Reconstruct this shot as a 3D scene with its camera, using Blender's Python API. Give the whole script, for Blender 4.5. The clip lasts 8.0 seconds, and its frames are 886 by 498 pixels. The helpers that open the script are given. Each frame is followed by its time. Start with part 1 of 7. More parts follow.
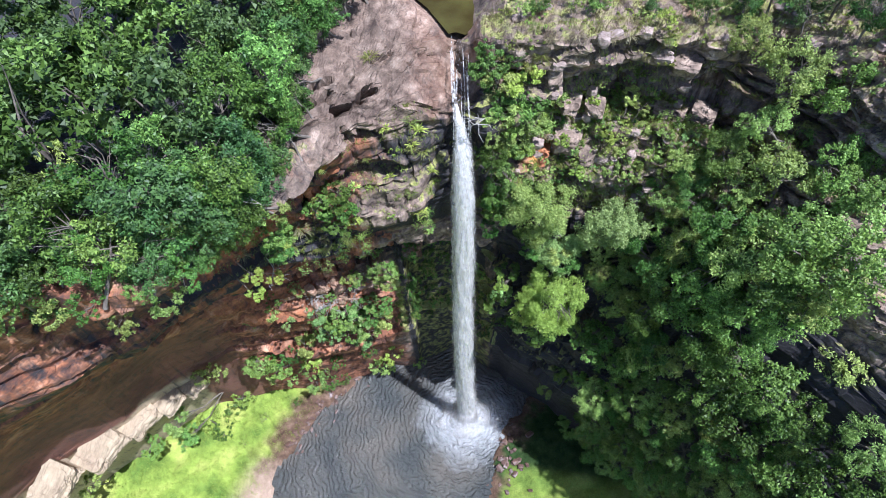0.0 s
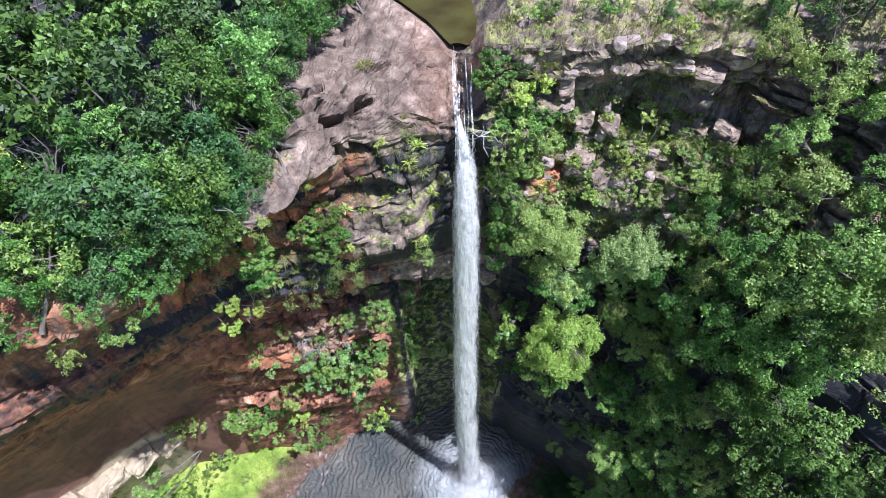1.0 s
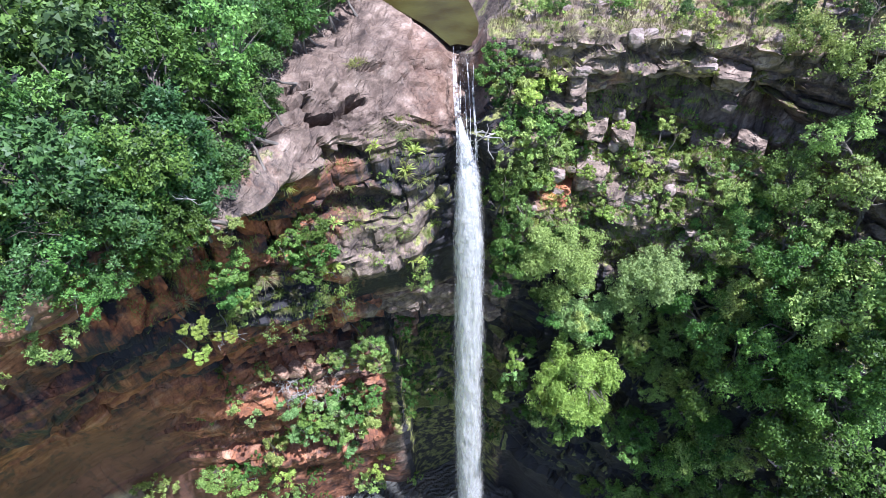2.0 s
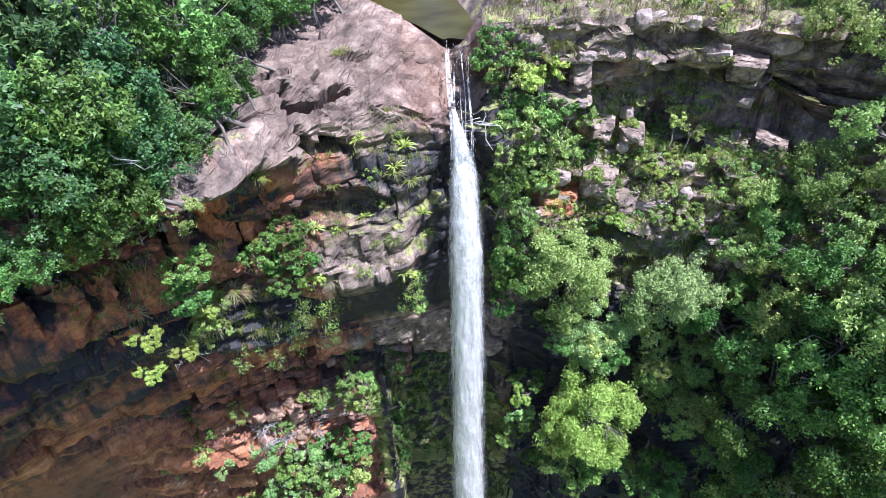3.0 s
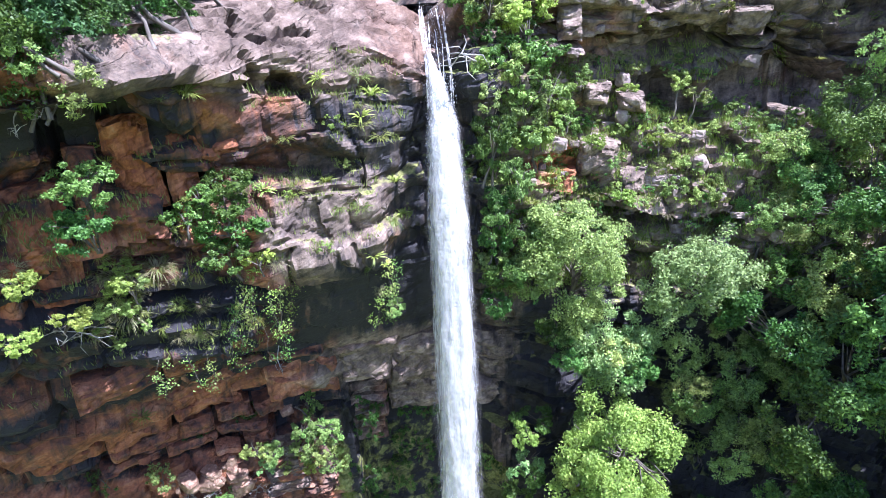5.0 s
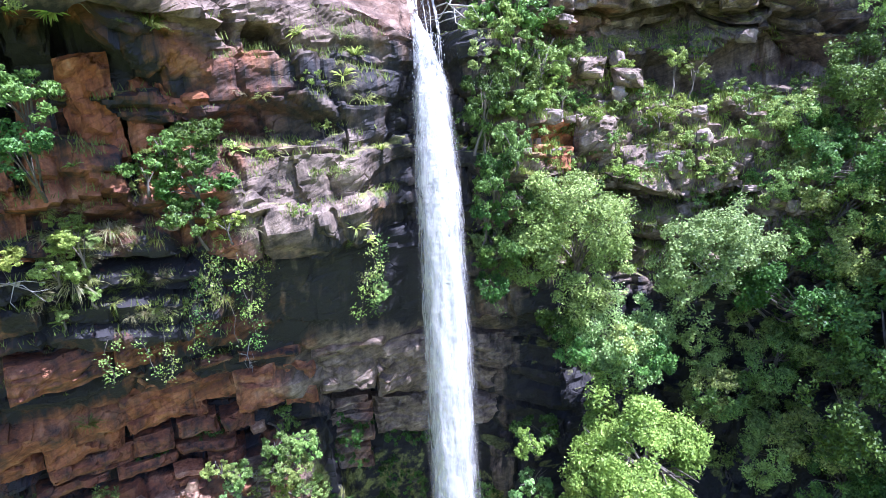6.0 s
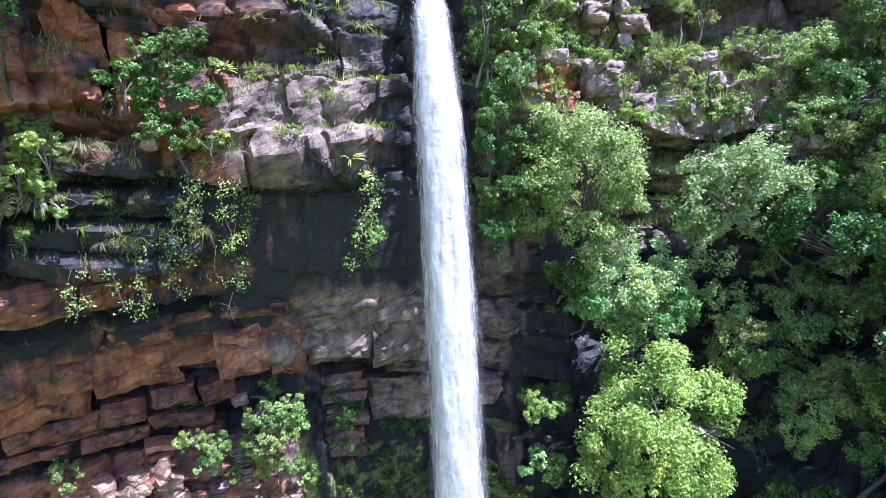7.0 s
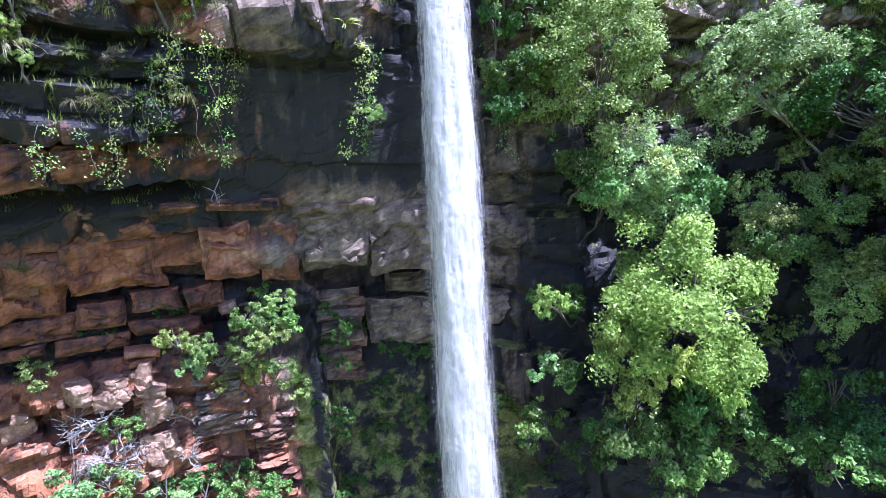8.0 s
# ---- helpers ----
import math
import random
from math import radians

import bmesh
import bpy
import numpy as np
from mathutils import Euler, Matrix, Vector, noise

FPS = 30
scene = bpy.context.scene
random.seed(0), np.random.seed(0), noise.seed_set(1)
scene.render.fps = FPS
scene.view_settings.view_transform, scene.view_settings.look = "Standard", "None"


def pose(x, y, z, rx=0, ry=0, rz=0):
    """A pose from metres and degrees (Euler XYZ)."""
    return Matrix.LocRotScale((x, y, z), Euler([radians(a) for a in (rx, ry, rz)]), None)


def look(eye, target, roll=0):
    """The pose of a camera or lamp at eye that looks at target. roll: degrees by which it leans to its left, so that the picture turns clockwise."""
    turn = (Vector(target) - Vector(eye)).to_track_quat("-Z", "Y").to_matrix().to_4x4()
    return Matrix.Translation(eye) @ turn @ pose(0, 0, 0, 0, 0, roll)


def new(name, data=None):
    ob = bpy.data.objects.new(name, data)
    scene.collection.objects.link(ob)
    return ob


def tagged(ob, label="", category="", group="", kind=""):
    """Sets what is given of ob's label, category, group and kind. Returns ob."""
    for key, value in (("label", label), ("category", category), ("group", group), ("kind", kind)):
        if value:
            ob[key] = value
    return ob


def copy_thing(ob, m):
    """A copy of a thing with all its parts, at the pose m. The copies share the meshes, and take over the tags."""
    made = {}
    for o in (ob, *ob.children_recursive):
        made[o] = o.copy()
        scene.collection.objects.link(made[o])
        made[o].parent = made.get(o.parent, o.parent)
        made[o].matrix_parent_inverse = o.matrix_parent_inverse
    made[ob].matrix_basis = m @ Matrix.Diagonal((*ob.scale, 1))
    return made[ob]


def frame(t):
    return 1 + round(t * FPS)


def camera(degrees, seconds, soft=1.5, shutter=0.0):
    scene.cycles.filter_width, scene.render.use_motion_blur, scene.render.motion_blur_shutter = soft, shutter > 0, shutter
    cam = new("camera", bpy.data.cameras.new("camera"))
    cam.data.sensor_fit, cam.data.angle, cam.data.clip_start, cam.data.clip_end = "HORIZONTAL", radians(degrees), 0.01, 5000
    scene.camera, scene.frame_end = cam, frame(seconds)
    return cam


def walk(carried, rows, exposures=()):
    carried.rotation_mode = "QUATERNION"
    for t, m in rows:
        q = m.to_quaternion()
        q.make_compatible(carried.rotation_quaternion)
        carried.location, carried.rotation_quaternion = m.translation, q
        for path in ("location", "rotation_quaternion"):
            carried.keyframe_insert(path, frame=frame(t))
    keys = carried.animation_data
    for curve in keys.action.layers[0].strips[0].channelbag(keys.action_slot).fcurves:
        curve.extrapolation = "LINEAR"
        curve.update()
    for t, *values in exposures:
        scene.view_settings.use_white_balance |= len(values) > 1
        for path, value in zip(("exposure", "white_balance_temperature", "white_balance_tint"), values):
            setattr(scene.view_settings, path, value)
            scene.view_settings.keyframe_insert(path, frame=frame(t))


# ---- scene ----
# A drone sinks almost straight down in front of a high waterfall, raising its lens as it goes.
cam = camera(75.2, 8.0, soft=0.4)
ROWS = [
    (0.0, -0.000, 0.001, 104.501, 34.000, 2.300, -0.000),
    (0.5, -0.269, 0.605, 101.035, 36.988, 2.194, -0.079),
    (1.0, -0.535, 1.164, 97.580, 39.996, 2.169, -0.120),
    (1.5, -0.783, 1.750, 94.072, 43.055, 2.162, -0.193),
    (3.0, -0.976, 3.143, 83.125, 53.189, 2.499, -0.937),
    (3.5, -1.112, 3.606, 79.626, 56.679, 2.633, -1.538),
    (4.0, -1.271, 3.849, 76.062, 60.266, 2.739, -2.110),
    (4.5, -1.391, 3.973, 72.380, 63.913, 2.919, -2.684),
    (6.0, -1.571, 5.371, 60.781, 75.763, 3.589, -4.009),
    (6.5, -1.810, 6.037, 57.041, 80.232, 3.704, -4.176),
    (7.0, -2.067, 6.682, 53.332, 81.496, 3.741, -4.177),
    (7.5, -2.273, 7.490, 49.644, 81.964, 3.789, -4.101),
    (8.0, -2.503, 8.295, 46.140, 82.239, 3.894, -4.062),
]
walk(cam, [(t, pose(x, y, z, rx, ry, rz)) for t, x, y, z, rx, ry, rz in ROWS],
     exposures=[(0.0, 1.00, 5480, 16), (1.5, 1.12, 5420, 18), (3.0, 1.36, 5340, 21), (6.0, 1.76, 5140, 28), (8.0, 1.76, 4980, 32)])

# ---------------------------------------------------------------- light
import itertools

SUN = Vector((0.42, -0.24, 1.0)).normalized()
world = bpy.data.worlds.new("sky")
scene.world = world
world.use_nodes = True
sky = world.node_tree.nodes.new("ShaderNodeTexSky")
sky.sky_type = "NISHITA"
sky.sun_disc = False
sky.sun_elevation = math.asin(SUN.z)
sky.sun_rotation = math.atan2(SUN.x, SUN.y)
world.node_tree.links.new(sky.outputs[0], world.node_tree.nodes["Background"].inputs[0])
world.node_tree.nodes["Background"].inputs[1].default_value = 0.108
sun_data = bpy.data.lights.new("sun", "SUN")
sun_data.energy, sun_data.angle, sun_data.color = 5.0, radians(0.5), (1.0, 0.975, 0.94)
sun = new("sun", sun_data)
sun.matrix_world = look(SUN * 200, (0, 0, 0))

# ---------------------------------------------------------------- noise on arrays
def hashed(ix, iy, iz, seed):
    h = (ix * 374761393 + iy * 668265263 + iz * 2147483647 + seed * 974634777) & 0xFFFFFFFF
    h = ((h ^ (h >> 13)) * 1274126177) & 0xFFFFFFFF
    h = ((h ^ (h >> 16)) * 2246822519) & 0xFFFFFFFF
    return ((h ^ (h >> 15)) & 0xFFFFFF) / float(0x1000000)


def vnoise(p, seed=0):
    """Smooth noise from -1 to 1 at the points p (n, 3)."""
    i = np.floor(p).astype(np.int64)
    f = p - i
    f = f * f * (3 - 2 * f)
    out = 0
    for dx in (0, 1):
        for dy in (0, 1):
            for dz in (0, 1):
                w = (f[:, 0] if dx else 1 - f[:, 0]) * (f[:, 1] if dy else 1 - f[:, 1]) * (f[:, 2] if dz else 1 - f[:, 2])
                out = out + w * hashed(i[:, 0] + dx, i[:, 1] + dy, i[:, 2] + dz, seed)
    return out * 2 - 1


def fbm(p, size, octaves=4, seed=0):
    q, a, s = np.asarray(p) / size, 1.0, 0
    for k in range(octaves):
        s = s + a * vnoise(q * 2 ** k, seed + k * 17)
        a *= 0.5
    return s


def step(a, b, x):
    t = np.clip((np.asarray(x) - a) / (b - a), 0, 1)
    return t * t * (3 - 2 * t)


# ---------------------------------------------------------------- mesh tools
def mesh_of(name, verts, faces, mat, smooth=False):
    """A mesh from arrays: verts (n, 3), faces (m, 3 or 4)."""
    verts, faces = np.asarray(verts, np.float32), np.asarray(faces, np.int32)
    me = bpy.data.meshes.new(name)
    k = faces.shape[1]
    me.vertices.add(len(verts))
    me.vertices.foreach_set("co", verts.ravel())
    me.loops.add(faces.size)
    me.loops.foreach_set("vertex_index", faces.ravel())
    me.polygons.add(len(faces))
    me.polygons.foreach_set("loop_start", np.arange(0, faces.size, k, dtype=np.int32))
    me.polygons.foreach_set("use_smooth", np.full(len(faces), smooth))
    me.update(calc_edges=True)
    me.validate()
    me.materials.append(mat)
    return me


def thing(name, label, category, group="", kind="", at=None):
    ob = tagged(new(name), label, category, group, kind)
    if at is not None:
        ob.matrix_basis = at
    return ob


def part(name, me, parent, label=""):
    ob = new(name, me)
    ob.parent = parent
    return tagged(ob, label)


def attribute(me, name, values):
    a = me.attributes.new(name, "FLOAT_COLOR", "POINT")
    full = np.ones((len(values), 4), np.float32)
    full[:, :values.shape[1]] = values
    a.data.foreach_set("color", full.ravel())


def tube(points, radii, sides=7, seed=0):
    """A tapered, slightly crooked round limb through the points: verts and quads."""
    pts = [Vector(p) for p in points]
    rnd = random.Random(seed)
    verts, faces = [], []
    for i, p in enumerate(pts):
        d = (pts[min(i + 1, len(pts) - 1)] - pts[max(i - 1, 0)]).normalized()
        a = d.orthogonal().normalized()
        b = d.cross(a)
        for k in range(sides):
            t = 2 * math.pi * k / sides
            verts.append(p + (a * math.cos(t) + b * math.sin(t)) * radii[i] * rnd.uniform(0.85, 1.15))
    for i in range(len(pts) - 1):
        for k in range(sides):
            n = (k + 1) % sides
            faces.append((i * sides + k, i * sides + n, (i + 1) * sides + n, (i + 1) * sides + k))
    return [tuple(v) for v in verts], faces


def joined(chunks):
    verts, faces, base = [], [], 0
    for v, f in chunks:
        verts.append(np.asarray(v, float).reshape(-1, 3))
        faces.append(np.asarray(f, int) + base)
        base += len(v)
    return np.concatenate(verts), np.concatenate(faces)


# ---------------------------------------------------------------- materials
def material(name):
    m = bpy.data.materials.new(name)
    m.use_nodes = True
    t = m.node_tree
    return m, t, t.nodes, t.links, t.nodes["Principled BSDF"]


def rgb(node, value):
    node.default_value = (*value, 1)


def mixer(nodes, links, factor, a, b, blend="MIX"):
    n = nodes.new("ShaderNodeMix")
    n.data_type, n.blend_type = "RGBA", blend
    for socket, value in ((n.inputs[0], factor), (n.inputs[6], a), (n.inputs[7], b)):
        if isinstance(value, tuple):
            socket.default_value = (*value, 1)
        elif isinstance(value, (int, float)):
            socket.default_value = value
        else:
            links.new(value, socket)
    return n.outputs[2]


def noise_at(nodes, links, coords, scale, detail=4, rough=0.55, stretch=None):
    if stretch:
        m = nodes.new("ShaderNodeMapping")
        m.inputs["Scale"].default_value = stretch
        links.new(coords, m.inputs[0])
        coords = m.outputs[0]
    n = nodes.new("ShaderNodeTexNoise")
    n.inputs["Scale"].default_value, n.inputs["Detail"].default_value, n.inputs["Roughness"].default_value = scale, detail, rough
    links.new(coords, n.inputs["Vector"])
    return n.outputs[0]


def ramp(nodes, links, factor, stops):
    n = nodes.new("ShaderNodeValToRGB")
    e = n.color_ramp.elements
    while len(e) < len(stops):
        e.new(0.5)
    for k, (p, c) in enumerate(stops):
        e[k].position = p
        e[k].color = (*c, 1) if isinstance(c, tuple) else (c, c, c, 1)
    links.new(factor, n.inputs[0])
    return n.outputs[0]


def leaf_material(name, dark, light, glow=0.38, rough=0.5):
    m, t, nodes, links, bsdf = material(name)
    info, geo = nodes.new("ShaderNodeObjectInfo"), nodes.new("ShaderNodeNewGeometry")
    tex = nodes.new("ShaderNodeTexCoord")
    patch = noise_at(nodes, links, tex.outputs["Object"], 0.55, 3)
    mixed = nodes.new("ShaderNodeMath")
    mixed.operation = "ADD"
    links.new(geo.outputs["Random Per Island"], mixed.inputs[0])
    links.new(patch, mixed.inputs[1])
    half = nodes.new("ShaderNodeMath")
    half.operation, half.inputs[1].default_value = "MULTIPLY", 0.5
    links.new(mixed.outputs[0], half.inputs[0])
    col = ramp(nodes, links, half.outputs[0], [(0.16, dark), (0.66, light)])
    hsv = nodes.new("ShaderNodeHueSaturation")
    vary = nodes.new("ShaderNodeMapRange")
    vary.inputs[3].default_value, vary.inputs[4].default_value = 0.471, 0.517
    links.new(info.outputs["Random"], vary.inputs[0])
    links.new(vary.outputs[0], hsv.inputs["Hue"])
    bright = nodes.new("ShaderNodeMapRange")
    bright.inputs[3].default_value, bright.inputs[4].default_value = 0.75, 1.3
    turn = nodes.new("ShaderNodeMath")
    turn.operation, turn.inputs[1].default_value = "MULTIPLY", 7.31
    fr = nodes.new("ShaderNodeMath")
    fr.operation = "FRACT"
    links.new(info.outputs["Random"], turn.inputs[0])
    links.new(turn.outputs[0], fr.inputs[0])
    links.new(fr.outputs[0], bright.inputs[0])
    links.new(bright.outputs[0], hsv.inputs["Value"])
    links.new(col, hsv.inputs["Color"])
    links.new(hsv.outputs[0], bsdf.inputs["Base Color"])
    bsdf.inputs["Roughness"].default_value = rough
    bsdf.inputs["Specular IOR Level"].default_value = 0.3
    back = nodes.new("ShaderNodeBsdfTranslucent")
    links.new(hsv.outputs[0], back.inputs[0])
    mix = nodes.new("ShaderNodeMixShader")
    mix.inputs[0].default_value = glow
    links.new(bsdf.outputs[0], mix.inputs[1])
    links.new(back.outputs[0], mix.inputs[2])
    links.new(mix.outputs[0], nodes["Material Output"].inputs[0])
    return m


LEAF_DEEP = leaf_material("leaf_deep_green", (0.009, 0.028, 0.007), (0.090, 0.180, 0.030), 0.26)
LEAF_MID = leaf_material("leaf_green", (0.020, 0.056, 0.014), (0.170, 0.310, 0.062), 0.26)
LEAF_OLIVE = leaf_material("leaf_olive", (0.050, 0.092, 0.022), (0.345, 0.465, 0.120), 0.3)
LEAF_BRIGHT = leaf_material("leaf_yellow_green", (0.080, 0.140, 0.022), (0.380, 0.500, 0.100), 0.36)
LEAF_PALE = leaf_material("leaf_pale_green", (0.055, 0.130, 0.036), (0.370, 0.560, 0.190), 0.34)
LEAF_BLUE = leaf_material("leaf_blue_green", (0.013, 0.038, 0.014), (0.100, 0.195, 0.052), 0.26)
BLADE = leaf_material("grass_blade", (0.080, 0.115, 0.022), (0.260, 0.300, 0.075), 0.4)
STRAW = leaf_material("dry_grass_blade", (0.140, 0.130, 0.060), (0.340, 0.310, 0.160), 0.35)


def bark_material(name, dark, light):
    m, t, nodes, links, bsdf = material(name)
    tex = nodes.new("ShaderNodeTexCoord")
    n = noise_at(nodes, links, tex.outputs["Object"], 3.0, 5, 0.6, (1, 1, 0.25))
    links.new(ramp(nodes, links, n, [(0.3, dark), (0.7, light)]), bsdf.inputs["Base Color"])
    bsdf.inputs["Roughness"].default_value = 0.9
    bump = nodes.new("ShaderNodeBump")
    bump.inputs["Strength"].default_value, bump.inputs["Distance"].default_value = 0.6, 0.05
    links.new(n, bump.inputs["Height"])
    links.new(bump.outputs[0], bsdf.inputs["Normal"])
    return m


BARK = bark_material("bark", (0.05, 0.04, 0.03), (0.20, 0.17, 0.14))
DEAD = bark_material("bleached_wood", (0.20, 0.18, 0.155), (0.46, 0.43, 0.39))


def cliff_material():
    """Sandstone: pale pinkish grey, red and orange where fresh, black water streaks, grass on the benches. The
    attribute 'kinds' says how much red (R), turf (G) and wet black stain with painted shade (B) the rock carries."""
    m, t, nodes, links, bsdf = material("sandstone_cliff")
    tex, att = nodes.new("ShaderNodeTexCoord"), nodes.new("ShaderNodeAttribute")
    att.attribute_name = "kinds"
    sep = nodes.new("ShaderNodeSeparateColor")
    links.new(att.outputs["Color"], sep.inputs[0])
    pos = tex.outputs["Object"]
    big = noise_at(nodes, links, pos, 0.16, 5, 0.6)
    mid = noise_at(nodes, links, pos, 0.9, 6, 0.65)
    fine = noise_at(nodes, links, pos, 5.0, 6, 0.7)
    layer = noise_at(nodes, links, pos, 0.55, 6, 0.68, (0.7, 0.7, 1.2))
    mark = nodes.new("ShaderNodeAttribute")
    mark.attribute_name = "marks"
    msep = nodes.new("ShaderNodeSeparateColor")
    links.new(mark.outputs["Color"], msep.inputs[0])
    streak = noise_at(nodes, links, pos, 0.8, 4, 0.6, (1.6, 1.6, 0.12))
    grey = ramp(nodes, links, mid, [(0.32, (0.080, 0.061, 0.049)), (0.45, (0.205, 0.150, 0.114)), (0.56, (0.300, 0.222, 0.170)), (0.72, (0.45, 0.355, 0.280))])
    red = ramp(nodes, links, layer, [(0.30, (0.070, 0.042, 0.034)), (0.41, (0.190, 0.082, 0.050)), (0.53, (0.365, 0.145, 0.070)), (0.70, (0.52, 0.300, 0.190))])
    f = nodes.new("ShaderNodeMath")
    f.operation = "MULTIPLY_ADD"
    links.new(big, f.inputs[0])
    f.inputs[1].default_value = 1.2
    shifted = nodes.new("ShaderNodeMath")
    shifted.operation, shifted.inputs[1].default_value = "SUBTRACT", 0.6
    links.new(sep.outputs[0], shifted.inputs[0])
    links.new(shifted.outputs[0], f.inputs[2])
    amount = ramp(nodes, links, f.outputs[0], [(0.24, 0.0), (0.50, 1.0)])
    col = mixer(nodes, links, amount, grey, red)
    speck = ramp(nodes, links, fine, [(0.3, 0.62), (0.7, 1.25)])
    col = mixer(nodes, links, 0.75, col, speck, "MULTIPLY")
    lay = ramp(nodes, links, layer, [(0.3, 0.7), (0.6, 1.1)])
    col = mixer(nodes, links, 0.4, col, lay, "MULTIPLY")
    tilt = nodes.new("ShaderNodeMapping")
    tilt.inputs["Rotation"].default_value = (0, 0.42, 0)
    links.new(pos, tilt.inputs[0])
    seam = noise_at(nodes, links, tilt.outputs[0], 0.55, 3, 0.5, (0.35, 0.35, 1.5))
    split = ramp(nodes, links, seam, [(0.462, 1.0), (0.485, 0.42), (0.50, 0.42), (0.52, 1.0)])
    gate = ramp(nodes, links, mid, [(0.42, 0.0), (0.58, 1.0)])
    split = mixer(nodes, links, gate, (1.0, 1.0, 1.0), split)
    drip = ramp(nodes, links, streak, [(0.35, 0.55), (0.55, 1.0), (0.7, 1.2)])
    stained = nodes.new("ShaderNodeMath")
    stained.operation, stained.inputs[1].default_value = "MULTIPLY", 0.6
    links.new(msep.outputs[0], stained.inputs[0])
    col = mixer(nodes, links, stained.outputs[0], col, drip, "MULTIPLY")
    col = mixer(nodes, links, 0.35, col, split, "MULTIPLY")
    col = mixer(nodes, links, 0.8, col, ramp(nodes, links, msep.outputs[1], [(0.15, 0.62), (0.85, 1.3)]), "MULTIPLY")
    col = mixer(nodes, links, msep.outputs[2], col, mixer(nodes, links, 0.45, col, (0.03, 0.024, 0.022)))
    even = nodes.new("ShaderNodeAttribute")
    even.attribute_name = "calm"
    plain = nodes.new("ShaderNodeMath")
    plain.operation, plain.inputs[1].default_value = "MULTIPLY", 0.92
    esep = nodes.new("ShaderNodeSeparateColor")
    links.new(even.outputs["Color"], esep.inputs[0])
    links.new(esep.outputs[0], plain.inputs[0])
    # plain wall: the pale tone also paints the sunlit strip at its foot
    broad = mixer(nodes, links, amount, ramp(nodes, links, big, [(0.3, (0.325, 0.245, 0.155)), (0.7, (0.51, 0.42, 0.275))]), ramp(nodes, links, big, [(0.3, (0.070, 0.036, 0.028)), (0.7, (0.20, 0.098, 0.066))]))
    col = mixer(nodes, links, plain.outputs[0], col, broad)
    patchy = nodes.new("ShaderNodeMath")
    patchy.operation = "MULTIPLY"
    links.new(esep.outputs[1], patchy.inputs[0])
    links.new(ramp(nodes, links, mid, [(0.40, 0.1), (0.52, 1.0)]), patchy.inputs[1])
    col = mixer(nodes, links, patchy.outputs[0], col, ramp(nodes, links, fine, [(0.3, (0.36, 0.13, 0.03)), (0.7, (0.66, 0.32, 0.09))]))
    panel = noise_at(nodes, links, pos, 0.5, 6, 0.7, (1.5, 1.5, 0.35))
    ochre = ramp(nodes, links, panel, [(0.32, (0.12, 0.042, 0.026)), (0.47, (0.36, 0.125, 0.052)), (0.60, (0.50, 0.20, 0.085)), (0.74, (0.50, 0.31, 0.20))])
    ochre = mixer(nodes, links, 0.7, ochre, speck, "MULTIPLY")
    col = mixer(nodes, links, esep.outputs[2], col, ochre)
    bent = nodes.new("ShaderNodeVectorMath")
    bent.operation, bent.inputs[3].default_value = "MULTIPLY_ADD", 1.0
    wander = nodes.new("ShaderNodeTexNoise")
    wander.inputs["Scale"].default_value, wander.inputs["Detail"].default_value = 0.35, 4
    links.new(tilt.outputs[0], wander.inputs["Vector"])
    links.new(wander.outputs["Color"], bent.inputs[0])
    bent.inputs[1].default_value = (4.5, 4.5, 4.5)
    squash = nodes.new("ShaderNodeVectorMath")
    squash.operation, squash.inputs[1].default_value = "MULTIPLY", (0.8, 0.8, 1.7)
    links.new(tilt.outputs[0], squash.inputs[0])
    links.new(squash.outputs[0], bent.inputs[2])
    cells = nodes.new("ShaderNodeTexVoronoi")
    cells.feature = "DISTANCE_TO_EDGE"
    cells.inputs["Scale"].default_value = 0.36
    links.new(bent.outputs[0], cells.inputs["Vector"])
    line = ramp(nodes, links, cells.outputs["Distance"], [(0.0, 0.22), (0.035, 1.0)])
    line = mixer(nodes, links, gate, (1.0, 1.0, 1.0), line)
    col = mixer(nodes, links, 0.35, col, line, "MULTIPLY")
    strata = noise_at(nodes, links, tilt.outputs[0], 1.1, 5, 0.65, (0.3, 0.3, 4.2))
    col = mixer(nodes, links, msep.outputs[0], col, mixer(nodes, links, 0.75, col, ramp(nodes, links, strata, [(0.36, 0.55), (0.5, 1.0), (0.66, 1.18)]), "MULTIPLY"))
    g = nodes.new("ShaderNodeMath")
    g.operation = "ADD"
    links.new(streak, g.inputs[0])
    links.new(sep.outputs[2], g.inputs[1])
    # near black for wet streaks, and for shade painted into the rock
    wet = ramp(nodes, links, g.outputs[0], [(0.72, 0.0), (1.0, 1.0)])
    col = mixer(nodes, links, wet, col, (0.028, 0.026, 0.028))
    turf_col = ramp(nodes, links, fine, [(0.3, (0.080, 0.100, 0.026)), (0.5, (0.22, 0.225, 0.065)), (0.72, (0.40, 0.37, 0.16))])
    h = nodes.new("ShaderNodeMath")
    h.operation = "MULTIPLY_ADD"
    links.new(mid, h.inputs[0])
    h.inputs[1].default_value = 1.0
    less = nodes.new("ShaderNodeMath")
    less.operation, less.inputs[1].default_value = "SUBTRACT", 0.5
    links.new(sep.outputs[1], less.inputs[0])
    links.new(less.outputs[0], h.inputs[2])
    turf = ramp(nodes, links, h.outputs[0], [(0.42, 0.0), (0.55, 1.0)])
    col = mixer(nodes, links, turf, col, turf_col)
    links.new(col, bsdf.inputs["Base Color"])
    links.new(ramp(nodes, links, wet, [(0.0, 0.9), (1.0, 0.72)]), bsdf.inputs["Roughness"])
    bsdf.inputs["Specular IOR Level"].default_value = 0.3
